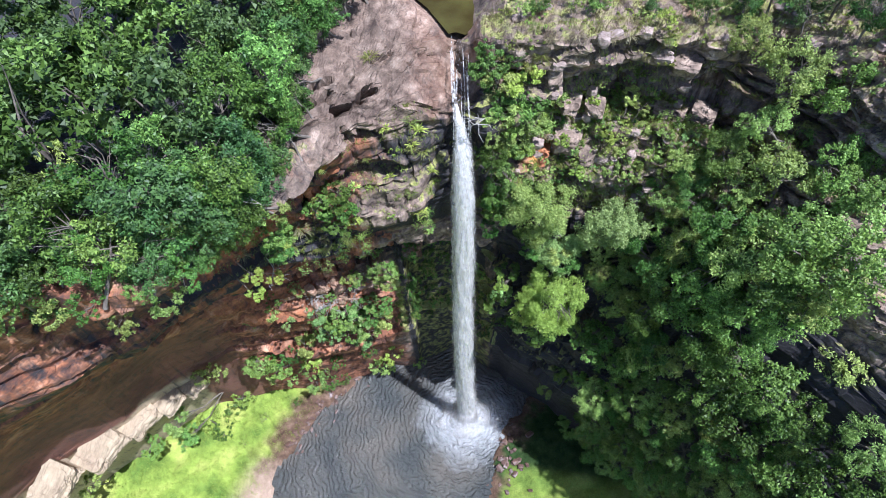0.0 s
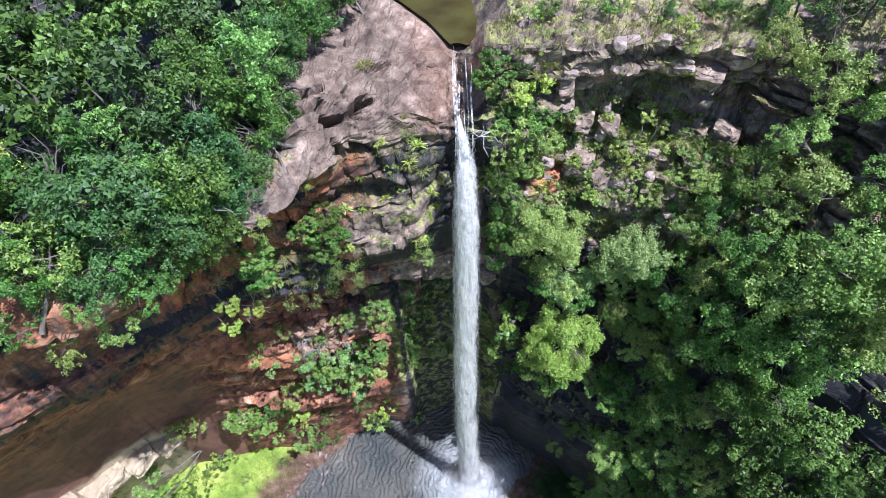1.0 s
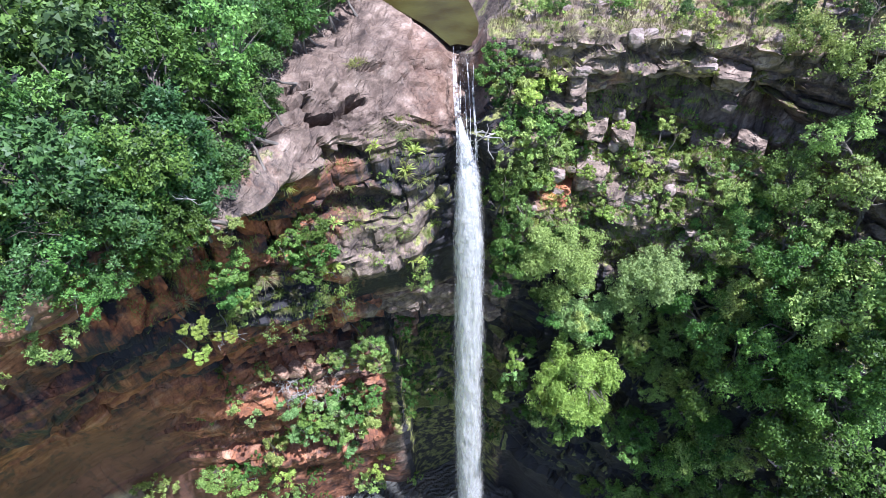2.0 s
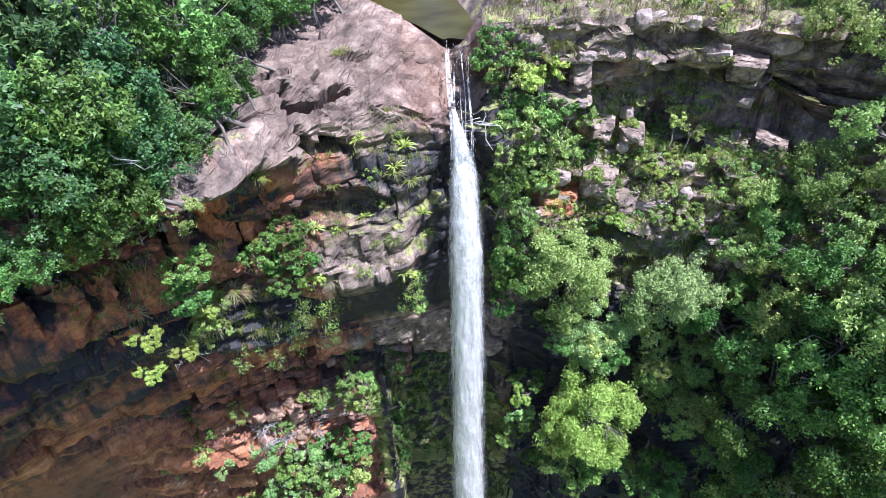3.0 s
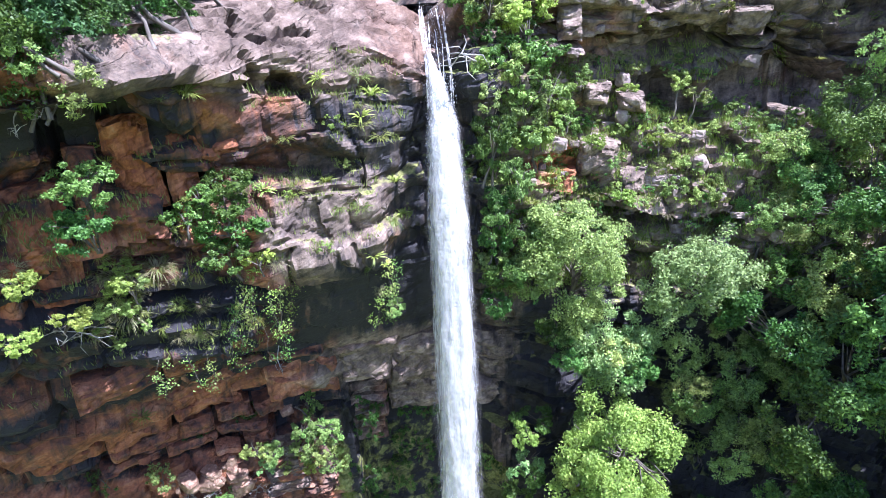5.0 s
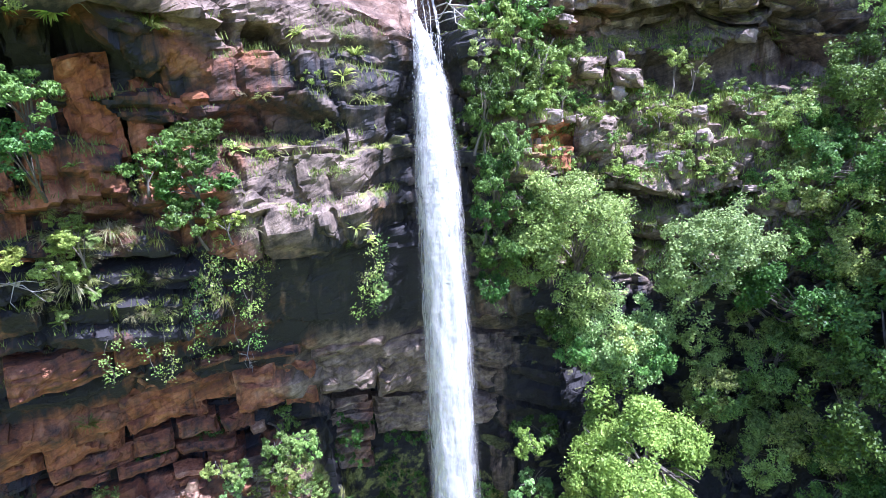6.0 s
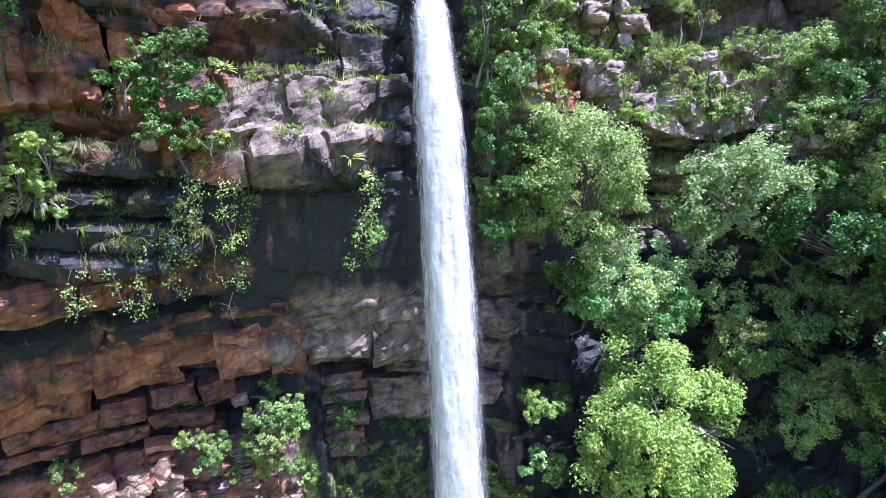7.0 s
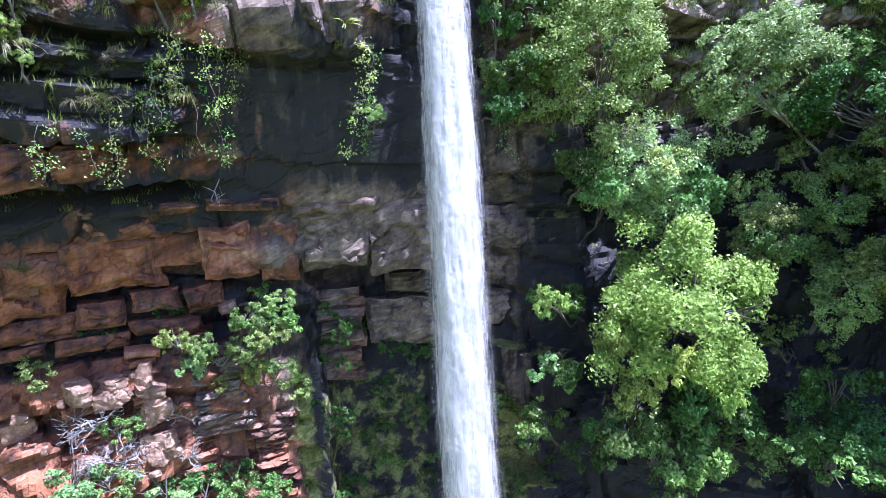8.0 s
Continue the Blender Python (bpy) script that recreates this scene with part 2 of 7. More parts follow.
    b1, b2 = nodes.new("ShaderNodeBump"), nodes.new("ShaderNodeBump")
    b1.inputs["Strength"].default_value, b1.inputs["Distance"].default_value = 0.8, 0.16
    b2.inputs["Strength"].default_value, b2.inputs["Distance"].default_value = 0.8, 0.09
    links.new(mid, b1.inputs["Height"])
    links.new(fine, b2.inputs["Height"])
    b3 = nodes.new("ShaderNodeBump")
    b3.inputs["Strength"].default_value, b3.inputs["Distance"].default_value = 0.7, 0.2
    links.new(line, b3.inputs["Height"])
    b4 = nodes.new("ShaderNodeBump")
    b4.inputs["Strength"].default_value, b4.inputs["Distance"].default_value = 0.7, 0.12
    links.new(strata, b4.inputs["Height"])
    links.new(b3.outputs[0], b4.inputs["Normal"])
    links.new(b4.outputs[0], b1.inputs["Normal"])
    links.new(b1.outputs[0], b2.inputs["Normal"])
    soft = nodes.new("ShaderNodeMapRange")
    soft.inputs[3].default_value, soft.inputs[4].default_value = 0.8, 0.08
    links.new(esep.outputs[0], soft.inputs[0])
    links.new(soft.outputs[0], b1.inputs["Strength"])
    links.new(soft.outputs[0], b2.inputs["Strength"])
    links.new(b2.outputs[0], bsdf.inputs["Normal"])
    return m


def stone_material(name, dark, mid_c, light, wet=0.85):
    m, t, nodes, links, bsdf = material(name)
    tex, info = nodes.new("ShaderNodeTexCoord"), nodes.new("ShaderNodeObjectInfo")
    n = noise_at(nodes, links, tex.outputs["Object"], 1.6, 6, 0.65)
    fine = noise_at(nodes, links, tex.outputs["Object"], 8.0, 5, 0.7)
    col = ramp(nodes, links, n, [(0.28, dark), (0.5, mid_c), (0.74, light)])
    col = mixer(nodes, links, 0.6, col, ramp(nodes, links, fine, [(0.3, 0.6), (0.7, 1.25)]), "MULTIPLY")
    col = mixer(nodes, links, 0.7, col, ramp(nodes, links, info.outputs["Random"], [(0.0, 0.55), (1.0, 1.2)]), "MULTIPLY")
    links.new(col, bsdf.inputs["Base Color"])
    bsdf.inputs["Roughness"].default_value = wet
    bump = nodes.new("ShaderNodeBump")
    bump.inputs["Strength"].default_value, bump.inputs["Distance"].default_value = 0.8, 0.08
    links.new(n, bump.inputs["Height"])
    links.new(bump.outputs[0], bsdf.inputs["Normal"])
    return m


CLIFF = cliff_material()
STONE_PINK = stone_material("pinkish_sandstone", (0.12, 0.085, 0.07), (0.28, 0.21, 0.175), (0.46, 0.38, 0.33))
STONE_RED = stone_material("red_sandstone", (0.10, 0.05, 0.03), (0.29, 0.17, 0.11), (0.52, 0.36, 0.25))
STONE_WET = stone_material("wet_brown_rock", (0.025, 0.018, 0.016), (0.11, 0.065, 0.05), (0.24, 0.15, 0.12), 0.4)


def ground_material():
    m, t, nodes, links, bsdf = material("valley_ground")
    tex, att = nodes.new("ShaderNodeTexCoord"), nodes.new("ShaderNodeAttribute")
    att.attribute_name = "kinds"
    sep = nodes.new("ShaderNodeSeparateColor")
    links.new(att.outputs["Color"], sep.inputs[0])
    pos = tex.outputs["Object"]
    big, mid, fine = noise_at(nodes, links, pos, 0.14, 4), noise_at(nodes, links, pos, 0.7, 5, 0.65), noise_at(nodes, links, pos, 4.0, 5, 0.7)
    lawn = ramp(nodes, links, big, [(0.3, (0.085, 0.150, 0.026)), (0.5, (0.235, 0.320, 0.055)), (0.72, (0.40, 0.42, 0.11))])
    lawn = mixer(nodes, links, 0.7, lawn, ramp(nodes, links, mid, [(0.3, 0.55), (0.65, 1.15)]), "MULTIPLY")
    soil = ramp(nodes, links, mid, [(0.3, (0.045, 0.028, 0.018)), (0.55, (0.12, 0.075, 0.05)), (0.75, (0.24, 0.17, 0.12))])
    sand = ramp(nodes, links, mid, [(0.3, (0.28, 0.20, 0.14)), (0.7, (0.42, 0.32, 0.24))])
    # ground without lawn has shade put into its colour as dark green
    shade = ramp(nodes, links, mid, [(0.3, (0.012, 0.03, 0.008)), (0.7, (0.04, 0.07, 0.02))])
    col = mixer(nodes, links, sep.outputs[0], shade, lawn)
    col = mixer(nodes, links, sep.outputs[1], col, soil)
    col = mixer(nodes, links, sep.outputs[2], col, sand)
    col = mixer(nodes, links, 0.8, col, ramp(nodes, links, fine, [(0.3, 0.6), (0.7, 1.2)]), "MULTIPLY")
    links.new(col, bsdf.inputs["Base Color"])
    bsdf.inputs["Roughness"].default_value = 0.95
    bsdf.inputs["Specular IOR Level"].default_value = 0.15
    bump = nodes.new("ShaderNodeBump")
    bump.inputs["Strength"].default_value, bump.inputs["Distance"].default_value = 0.9, 0.15
    links.new(fine, bump.inputs["Height"])
    links.new(bump.outputs[0], bsdf.inputs["Normal"])
    return m


GROUND = ground_material()
FALL_FOOT = Vector((0.2, 36.3, -9.0))


def pool_material():
    """Dark stirred water with rings running out from the foot of the fall, milky with foam there."""
    m, t, nodes, links, bsdf = material("plunge_pool_water")
    tex = nodes.new("ShaderNodeTexCoord")
    shift = nodes.new("ShaderNodeMapping")
    shift.inputs["Location"].default_value = (-FALL_FOOT.x, -FALL_FOOT.y, -FALL_FOOT.z)
    links.new(tex.outputs["Object"], shift.inputs[0])
    length = nodes.new("ShaderNodeVectorMath")
    length.operation = "LENGTH"
    warp = noise_at(nodes, links, tex.outputs["Object"], 0.25, 4, 0.6)
    links.new(shift.outputs[0], length.inputs[0])
    add = nodes.new("ShaderNodeMath")
    add.operation, add.inputs[1].default_value = "MULTIPLY_ADD", 9.0
    links.new(warp, add.inputs[0])
    links.new(length.outputs["Value"], add.inputs[2])
    scale = nodes.new("ShaderNodeMapRange")
    scale.inputs[1].default_value, scale.inputs[2].default_value = 5.0, 15.0
    scale.inputs[3].default_value, scale.inputs[4].default_value = 0.85, 0.0
    links.new(add.outputs[0], scale.inputs[0])
    wave = nodes.new("ShaderNodeTexWave")
    wave.wave_type, wave.rings_direction = "RINGS", "SPHERICAL"
    wave.inputs["Scale"].default_value, wave.inputs["Distortion"].default_value = 0.30, 17.0
    wave.inputs["Detail"].default_value, wave.inputs["Detail Scale"].default_value = 4.0, 0.9
    links.new(shift.outputs[0], wave.inputs[0])
    chop = noise_at(nodes, links, tex.outputs["Object"], 1.9, 4, 0.65)
    froth = noise_at(nodes, links, tex.outputs["Object"], 0.8, 6, 0.7)
    white = nodes.new("ShaderNodeMath")
    white.operation = "MULTIPLY"
    links.new(scale.outputs[0], white.inputs[0])
    links.new(ramp(nodes, links, froth, [(0.3, 0.35), (0.65, 1.0)]), white.inputs[1])
    shallow = noise_at(nodes, links, tex.outputs["Object"], 0.07, 2)
    deep = ramp(nodes, links, shallow, [(0.35, (0.055, 0.060, 0.058)), (0.65, (0.12, 0.110, 0.092))])
    links.new(mixer(nodes, links, white.outputs[0], deep, (0.62, 0.66, 0.68)), bsdf.inputs["Base Color"])
    bsdf.inputs["Roughness"].default_value = 0.14
    bsdf.inputs["IOR"].default_value = 1.33
    bsdf.inputs["Specular IOR Level"].default_value = 0.7
    b1, b2 = nodes.new("ShaderNodeBump"), nodes.new("ShaderNodeBump")
    b1.inputs["Strength"].default_value, b1.inputs["Distance"].default_value = 1.0, 0.22
    b2.inputs["Strength"].default_value, b2.inputs["Distance"].default_value = 1.0, 0.45
    links.new(wave.outputs[1], b1.inputs["Height"])
    links.new(chop, b2.inputs["Height"])
    links.new(b1.outputs[0], b2.inputs["Normal"])
    links.new(b2.outputs[0], bsdf.inputs["Normal"])
    return m


POOL = pool_material()


def still_water():
    m, t, nodes, links, bsdf = material("brown_stream_water")
    tex = nodes.new("ShaderNodeTexCoord")
    n = noise_at(nodes, links, tex.outputs["Object"], 0.35, 3)
    links.new(ramp(nodes, links, n, [(0.3, (0.030, 0.022, 0.006)), (0.7, (0.055, 0.050, 0.014))]), bsdf.inputs["Base Color"])
    bsdf.inputs["Roughness"].default_value = 0.35
    bsdf.inputs["Specular IOR Level"].default_value = 0.06
    ripple = noise_at(nodes, links, tex.outputs["Object"], 3.0, 3)
    bump = nodes.new("ShaderNodeBump")
    bump.inputs["Strength"].default_value, bump.inputs["Distance"].default_value = 0.25, 0.03
    links.new(ripple, bump.inputs["Height"])
    links.new(bump.outputs[0], bsdf.inputs["Normal"])
    return m


STREAM = still_water()


def spray_material(name, low, high, scale, stretch, strength=1.0):
    """White falling water, torn into streaks with gaps between."""
    m, t, nodes, links, bsdf = material(name)
    tex = nodes.new("ShaderNodeTexCoord")
    n = noise_at(nodes, links, tex.outputs["Object"], scale, 6, 0.65, stretch)
    veil = ramp(nodes, links, n, [(low, 0.0), (high, strength)])
    rim = nodes.new("ShaderNodeAttribute")
    rim.attribute_name = "edge"
    ragged = nodes.new("ShaderNodeMath")
    ragged.operation, ragged.inputs[1].default_value = "MULTIPLY_ADD", 1.1
    rag = noise_at(nodes, links, tex.outputs["Object"], scale * 1.6, 5, 0.7, (stretch[0] * 1.6, stretch[1] * 1.6, stretch[2] * 2.5))
    links.new(rag, ragged.inputs[0])
    links.new(rim.outputs["Fac"], ragged.inputs[2])
    halved = nodes.new("ShaderNodeMath")
    halved.operation, halved.inputs[1].default_value = "MULTIPLY", 0.5
    links.new(ragged.outputs[0], halved.inputs[0])
    fade = ramp(nodes, links, halved.outputs[0], [(0.60, 1.0), (0.80, 0.0)])
    thin = nodes.new("ShaderNodeMath")
    thin.operation = "MULTIPLY"
    links.new(veil, thin.inputs[0])
    links.new(fade, thin.inputs[1])
    veil = thin.outputs[0]
    tone = noise_at(nodes, links, tex.outputs["Object"], scale * 1.5, 6, 0.75, (stretch[0] * 1.4, stretch[1] * 1.4, stretch[2] * 5.0))
    links.new(ramp(nodes, links, tone, [(0.32, (0.61, 0.59, 0.56)), (0.62, (0.79, 0.768, 0.73))]), bsdf.inputs["Base Color"])
    bsdf.inputs["Roughness"].default_value = 0.5
    back = nodes.new("ShaderNodeBsdfTranslucent")
    rgb(back.inputs[0], (0.93, 0.91, 0.88))
    soft = nodes.new("ShaderNodeMixShader")
    soft.inputs[0].default_value = 0.4
    links.new(bsdf.outputs[0], soft.inputs[1])
    links.new(back.outputs[0], soft.inputs[2])
    clear = nodes.new("ShaderNodeBsdfTransparent")
    mix = nodes.new("ShaderNodeMixShader")
    links.new(veil, mix.inputs[0])
    links.new(clear.outputs[0], mix.inputs[1])
    links.new(soft.outputs[0], mix.inputs[2])
    links.new(mix.outputs[0], nodes["Material Output"].inputs[0])
    return m


FALL_CORE = spray_material("falling_water", 0.05, 0.22, 1.6, (1.5, 1.5, 0.10))
FALL_VEIL = spray_material("falling_water_veil", 0.34, 0.60, 2.0, (1.6, 1.6, 0.14), 0.6)
FALL_HAZE = spray_material("falling_water_haze", 0.40, 0.72, 1.5, (1.2, 1.2, 0.2), 0.16)
MIST = spray_material("drifting_spray", 0.32, 0.72, 0.22, (1.0, 1.0, 1.0), 0.34)
STRAND = spray_material("sliding_water", 0.36, 0.62, 2.2, (1.4, 1.4, 0.3), 0.95)


def foam_material():
    m, t, nodes, links, bsdf = material("white_water_drops")
    rgb(bsdf.inputs["Base Color"], (0.93, 0.94, 0.95))
    bsdf.inputs["Roughness"].default_value = 0.6
    back = nodes.new("ShaderNodeBsdfTranslucent")
    rgb(back.inputs[0], (0.93, 0.94, 0.95))
    mix = nodes.new("ShaderNodeMixShader")
    mix.inputs[0].default_value = 0.5
    links.new(bsdf.outputs[0], mix.inputs[1])
    links.new(back.outputs[0], mix.inputs[2])
    links.new(mix.outputs[0], nodes["Material Output"].inputs[0])
    return m


FALL_DROPS = foam_material()

# ---------------------------------------------------------------- the cliff
# Profiles of the amphitheatre by bearing (degrees right of straight ahead), as distance from the valley's axis and height:
# foot, low wall, bench, cave, roof, underside, ledge, shelf, face, brow, rim.
PROFILES = [
    (-125, [(99.8, -7), (94, 14), (90, 28), (86, 38), (82, 46), (78, 54), (76, 58), (76, 61), (75, 64), (72, 67), (72, 70)]),
    (-85, [(77.7, -6), (73, 13), (69, 26), (63, 37), (58, 45), (54, 54), (52, 58), (51.5, 61), (51.5, 63.5), (50, 66), (49, 69.5)]),
    (-62, [(66.7, -6), (60.5, 13), (58, 25), (53.5, 38), (50.5, 42), (42.8, 54.5), (44.5, 58), (44, 61), (44, 63.5), (43, 66), (42, 69.5)]),
    (-53, [(63, -6), (58.2, 12), (57, 25), (51.5, 38), (46.8, 42), (40.3, 54.2), (40, 57.5), (39.4, 60.5), (39.6, 63.2), (34.2, 66), (33.2, 69.5)]),
    (-45, [(57.8, -6), (56.5, 12), (54, 25), (50, 37.6), (47.6, 41.2), (42, 52), (38.8, 57), (38.6, 60.5), (39.4, 63), (32.8, 66), (31.2, 69.5)]),
    (-36, [(52.5, -6.5), (51, 11), (48.5, 29), (48.6, 38), (47.3, 41.2), (42, 50.5), (38.8, 56), (39, 60), (40.4, 63), (33.6, 65.6), (32.8, 69.2)]),
    (-30, [(50.4, -7), (48.5, 12), (46, 31), (47.8, 38.2), (47.2, 41.2), (41.4, 49), (39.8, 54.5), (40.2, 59), (40.4, 63.2), (34.2, 65.5), (34.4, 69.2)]),
    (-25, [(49.4, -7), (47, 12), (45.1, 33.5), (47.3, 38.2), (46.6, 41.2), (41.2, 48.8), (40, 53.8), (40.7, 58.2), (40.3, 63.3), (35.2, 65.7), (36.8, 69.2)]),
    (-20, [(50.4, -8), (46, 12), (44.6, 33), (46.4, 38.4), (45.9, 41), (41.2, 49.5), (39.4, 53.5), (40.8, 58.5), (40.3, 63), (37.8, 65.8), (41.2, 69.3)]),
    (-12, [(48.3, -8), (45.6, 14), (45.4, 30), (47.2, 39.6), (45.4, 41), (41.8, 51.2), (39.3, 54.6), (40.4, 58.6), (41.2, 63), (41.8, 66.8), (45.5, 69.6)]),
    (-10.6, [(48.7, -8), (49, 13), (49.2, 29), (50, 39.8), (45.4, 41), (41.9, 51.3), (39.3, 54.7), (40.4, 58.6), (41.3, 63), (42.1, 66.8), (46.1, 69.7)]),
    (-6, [(49.9, -8), (49.5, 12), (50, 28), (51, 39.7), (45.2, 41.2), (42.2, 51.5), (39.5, 55), (40.3, 58.5), (41.6, 63), (43, 67), (48, 69.9)]),
    (-1, [(51.5, -8), (49.5, 12), (50.6, 28), (51.4, 39.5), (45.8, 41.2), (44, 51), (42.6, 56), (42.6, 59), (42.6, 62), (43, 65.4), (49.5, 69.2)]),
    (3.5, [(48.3, -8), (44.5, 14), (46, 28), (48, 36), (47, 43), (43, 50), (41.8, 55), (41.5, 59), (41.8, 63), (42.5, 67), (46, 71)]),
    (7, [(46.6, -7.6), (43.1, 14), (44.4, 28), (46.4, 36), (46.2, 43), (43.6, 50), (42.4, 55), (42.6, 59), (43, 63), (43.7, 67.1), (45.7, 71.3)]),
    (12, [(44.1, -7), (41, 14), (42, 28), (44, 36), (45, 43), (44.4, 50), (44.6, 56), (45.6, 58.7), (47.5, 62.8), (45.4, 67.3), (45.2, 71.8)]),
    (18, [(42, -6.5), (39.5, 14), (41, 28), (44, 36.5), (45.5, 43.5), (46, 49.5), (45.8, 55.2), (48, 59.3), (50.5, 62.7), (49.2, 66.8), (47.6, 70.8)]),
    (24, [(41, -6), (38, 14), (40.5, 28), (44, 37), (46, 44), (48, 49), (46.4, 54), (49.6, 60), (52.4, 62.8), (49.8, 66.8), (51.4, 70.2)]),
    (34, [(38.3, -5), (36, 15), (39, 30), (42.5, 40), (45, 46), (47, 50), (47, 55), (50, 59.5), (53.5, 62.5), (55.4, 66.5), (56.6, 70.4)]),
    (48, [(36.8, -4), (35.5, 16), (38, 30), (41.5, 40), (44, 46), (46, 50), (47, 55), (49, 58), (51, 62), (52, 67), (53, 71)]),
    (85, [(39.9, -3), (39, 16), (42, 30), (45, 40), (47, 46), (49, 50), (50, 55), (52, 58), (54, 62), (55, 67), (56, 71)]),
    (125, [(84, -5), (82, 15), (84, 30), (86, 40), (88, 46), (89, 50), (90, 55), (91, 58), (92, 62), (93, 67), (94, 71)]),
]
ROWS_BETWEEN = [3, 26, 44, 26, 20, 46, 26, 20, 24, 22, 24, 20, 40, 6, 3]
RECESSES = [(45.5, 0.8, 2.3, -48, -18), (37.4, 0.9, 1.2, -46, -16), (40.0, 0.4, 0.8, -48, -13), (42.9, 0.2, 0.6, -48, -16), (48.7, 0.3, 0.9, -48, -14), (52.2, 0.35, 0.8, -40, -6),
            (60.2, 0.8, 1.6, -24, -8), (64.2, 1.0, 2.2, -34, -24), (56.2, 0.3, 0.9, -40, -16), (34.0, 0.35, 0.9, -45, -20), (28.0, 0.5, 1.0, -60, -24),
            (20.0, 0.5, 1.2, -70, -30), (61.8, 1.6, 3.6, 19, 37), (64.8, 1.5, 3.0, 9, 24), (53.4, 1.1, 2.6, 15, 26), (37.5, 0.3, 0.8, 3, 12), (43.0, 0.35, 0.9, 3, 12)]
SLOTS = [((-14.5, 39.0, 69.3), (-11.5, 41.4, 68.6), 1.0), ((-11.2, 40.4, 67.8), (-7.9, 43.1, 68.0), 0.9), ((-13.4, 42.0, 69.5), (-12.0, 42.8, 69.5), 0.9),
         ((-8.0, 45.4, 69.8), (-5.6, 46.6, 69.9), 0.3), ((-9.6, 39.8, 65.2), (-6.6, 40.8, 64.4), 1.0), ((-12.6, 38.6, 66.2), (-10.4, 39.4, 65.6), 0.8)]
# strong beds that stand out over a sharp lower edge: underside, top, overhang, first and last bearing
STRONG_BEDS = [(41.2, 45.4, 0.5, -50, -12), (46.3, 48.4, 1.2, -46, -16), (34.3, 36.6, 1.1, -44, -22), (29.0, 31.2, 0.9, -40, -22), (53.0, 55.9, 1.0, -18, -6), (57.0, 60.0, 1.0, -44, -22)]
STREAM_LINE = [(0.3, 49.6), (-0.6, 54.0), (-3.0, 60.0), (-8.0, 70.0), (-15.0, 85.0), (-22.0, 110.0)]


def along_stream(x, y):
    """Distance from the stream's middle line above the lip, and how far back the nearest place on it is."""
    best, back = np.full(len(x), 1e9), np.zeros(len(x))
    for (ax, ay), (bx, by) in zip(STREAM_LINE, STREAM_LINE[1:]):
        dx, dy = bx - ax, by - ay
        t = np.clip(((x - ax) * dx + (y - ay) * dy) / (dx * dx + dy * dy), 0, 1)
        d = np.hypot(x - ax - t * dx, y - ay - t * dy)
        near = d < best
        best = np.where(near, d, best)
        back = np.where(near, ay + t * dy, back)
    return best, back


def facets(p, size, seed):
    """Broken blocks: how far each one stands out, how deep the crack beside it is, and a chance number for its tone."""
    q = p / np.array(size)
    base = np.floor(q).astype(np.int64)
    best, second = np.full(len(q), 1e9), np.full(len(q), 1e9)
    key, lean = np.zeros(len(q)), np.zeros(len(q))
    for i, j, k in itertools.product((-1, 0, 1), repeat=3):
        c = base + np.array((i, j, k))
        jit = np.stack([hashed(c[:, 0], c[:, 1], c[:, 2], seed + s) for s in range(3)], 1)
        away = q - c - jit
        d = (away ** 2).sum(1)
        tilt = np.stack([hashed(c[:, 0], c[:, 1], c[:, 2], seed + 5 + s) for s in range(3)], 1) - 0.5
        near = d < best
        second = np.where(near, best, np.minimum(second, d))
        best = np.where(near, d, best)
        key = np.where(near, hashed(c[:, 0], c[:, 1], c[:, 2], seed + 11), key)
        lean = np.where(near, (tilt * away).sum(1), lean)
    return (key - 0.5) + 1.1 * lean, 1 - step(0.03, 0.16, np.sqrt(second) - np.sqrt(best)), key


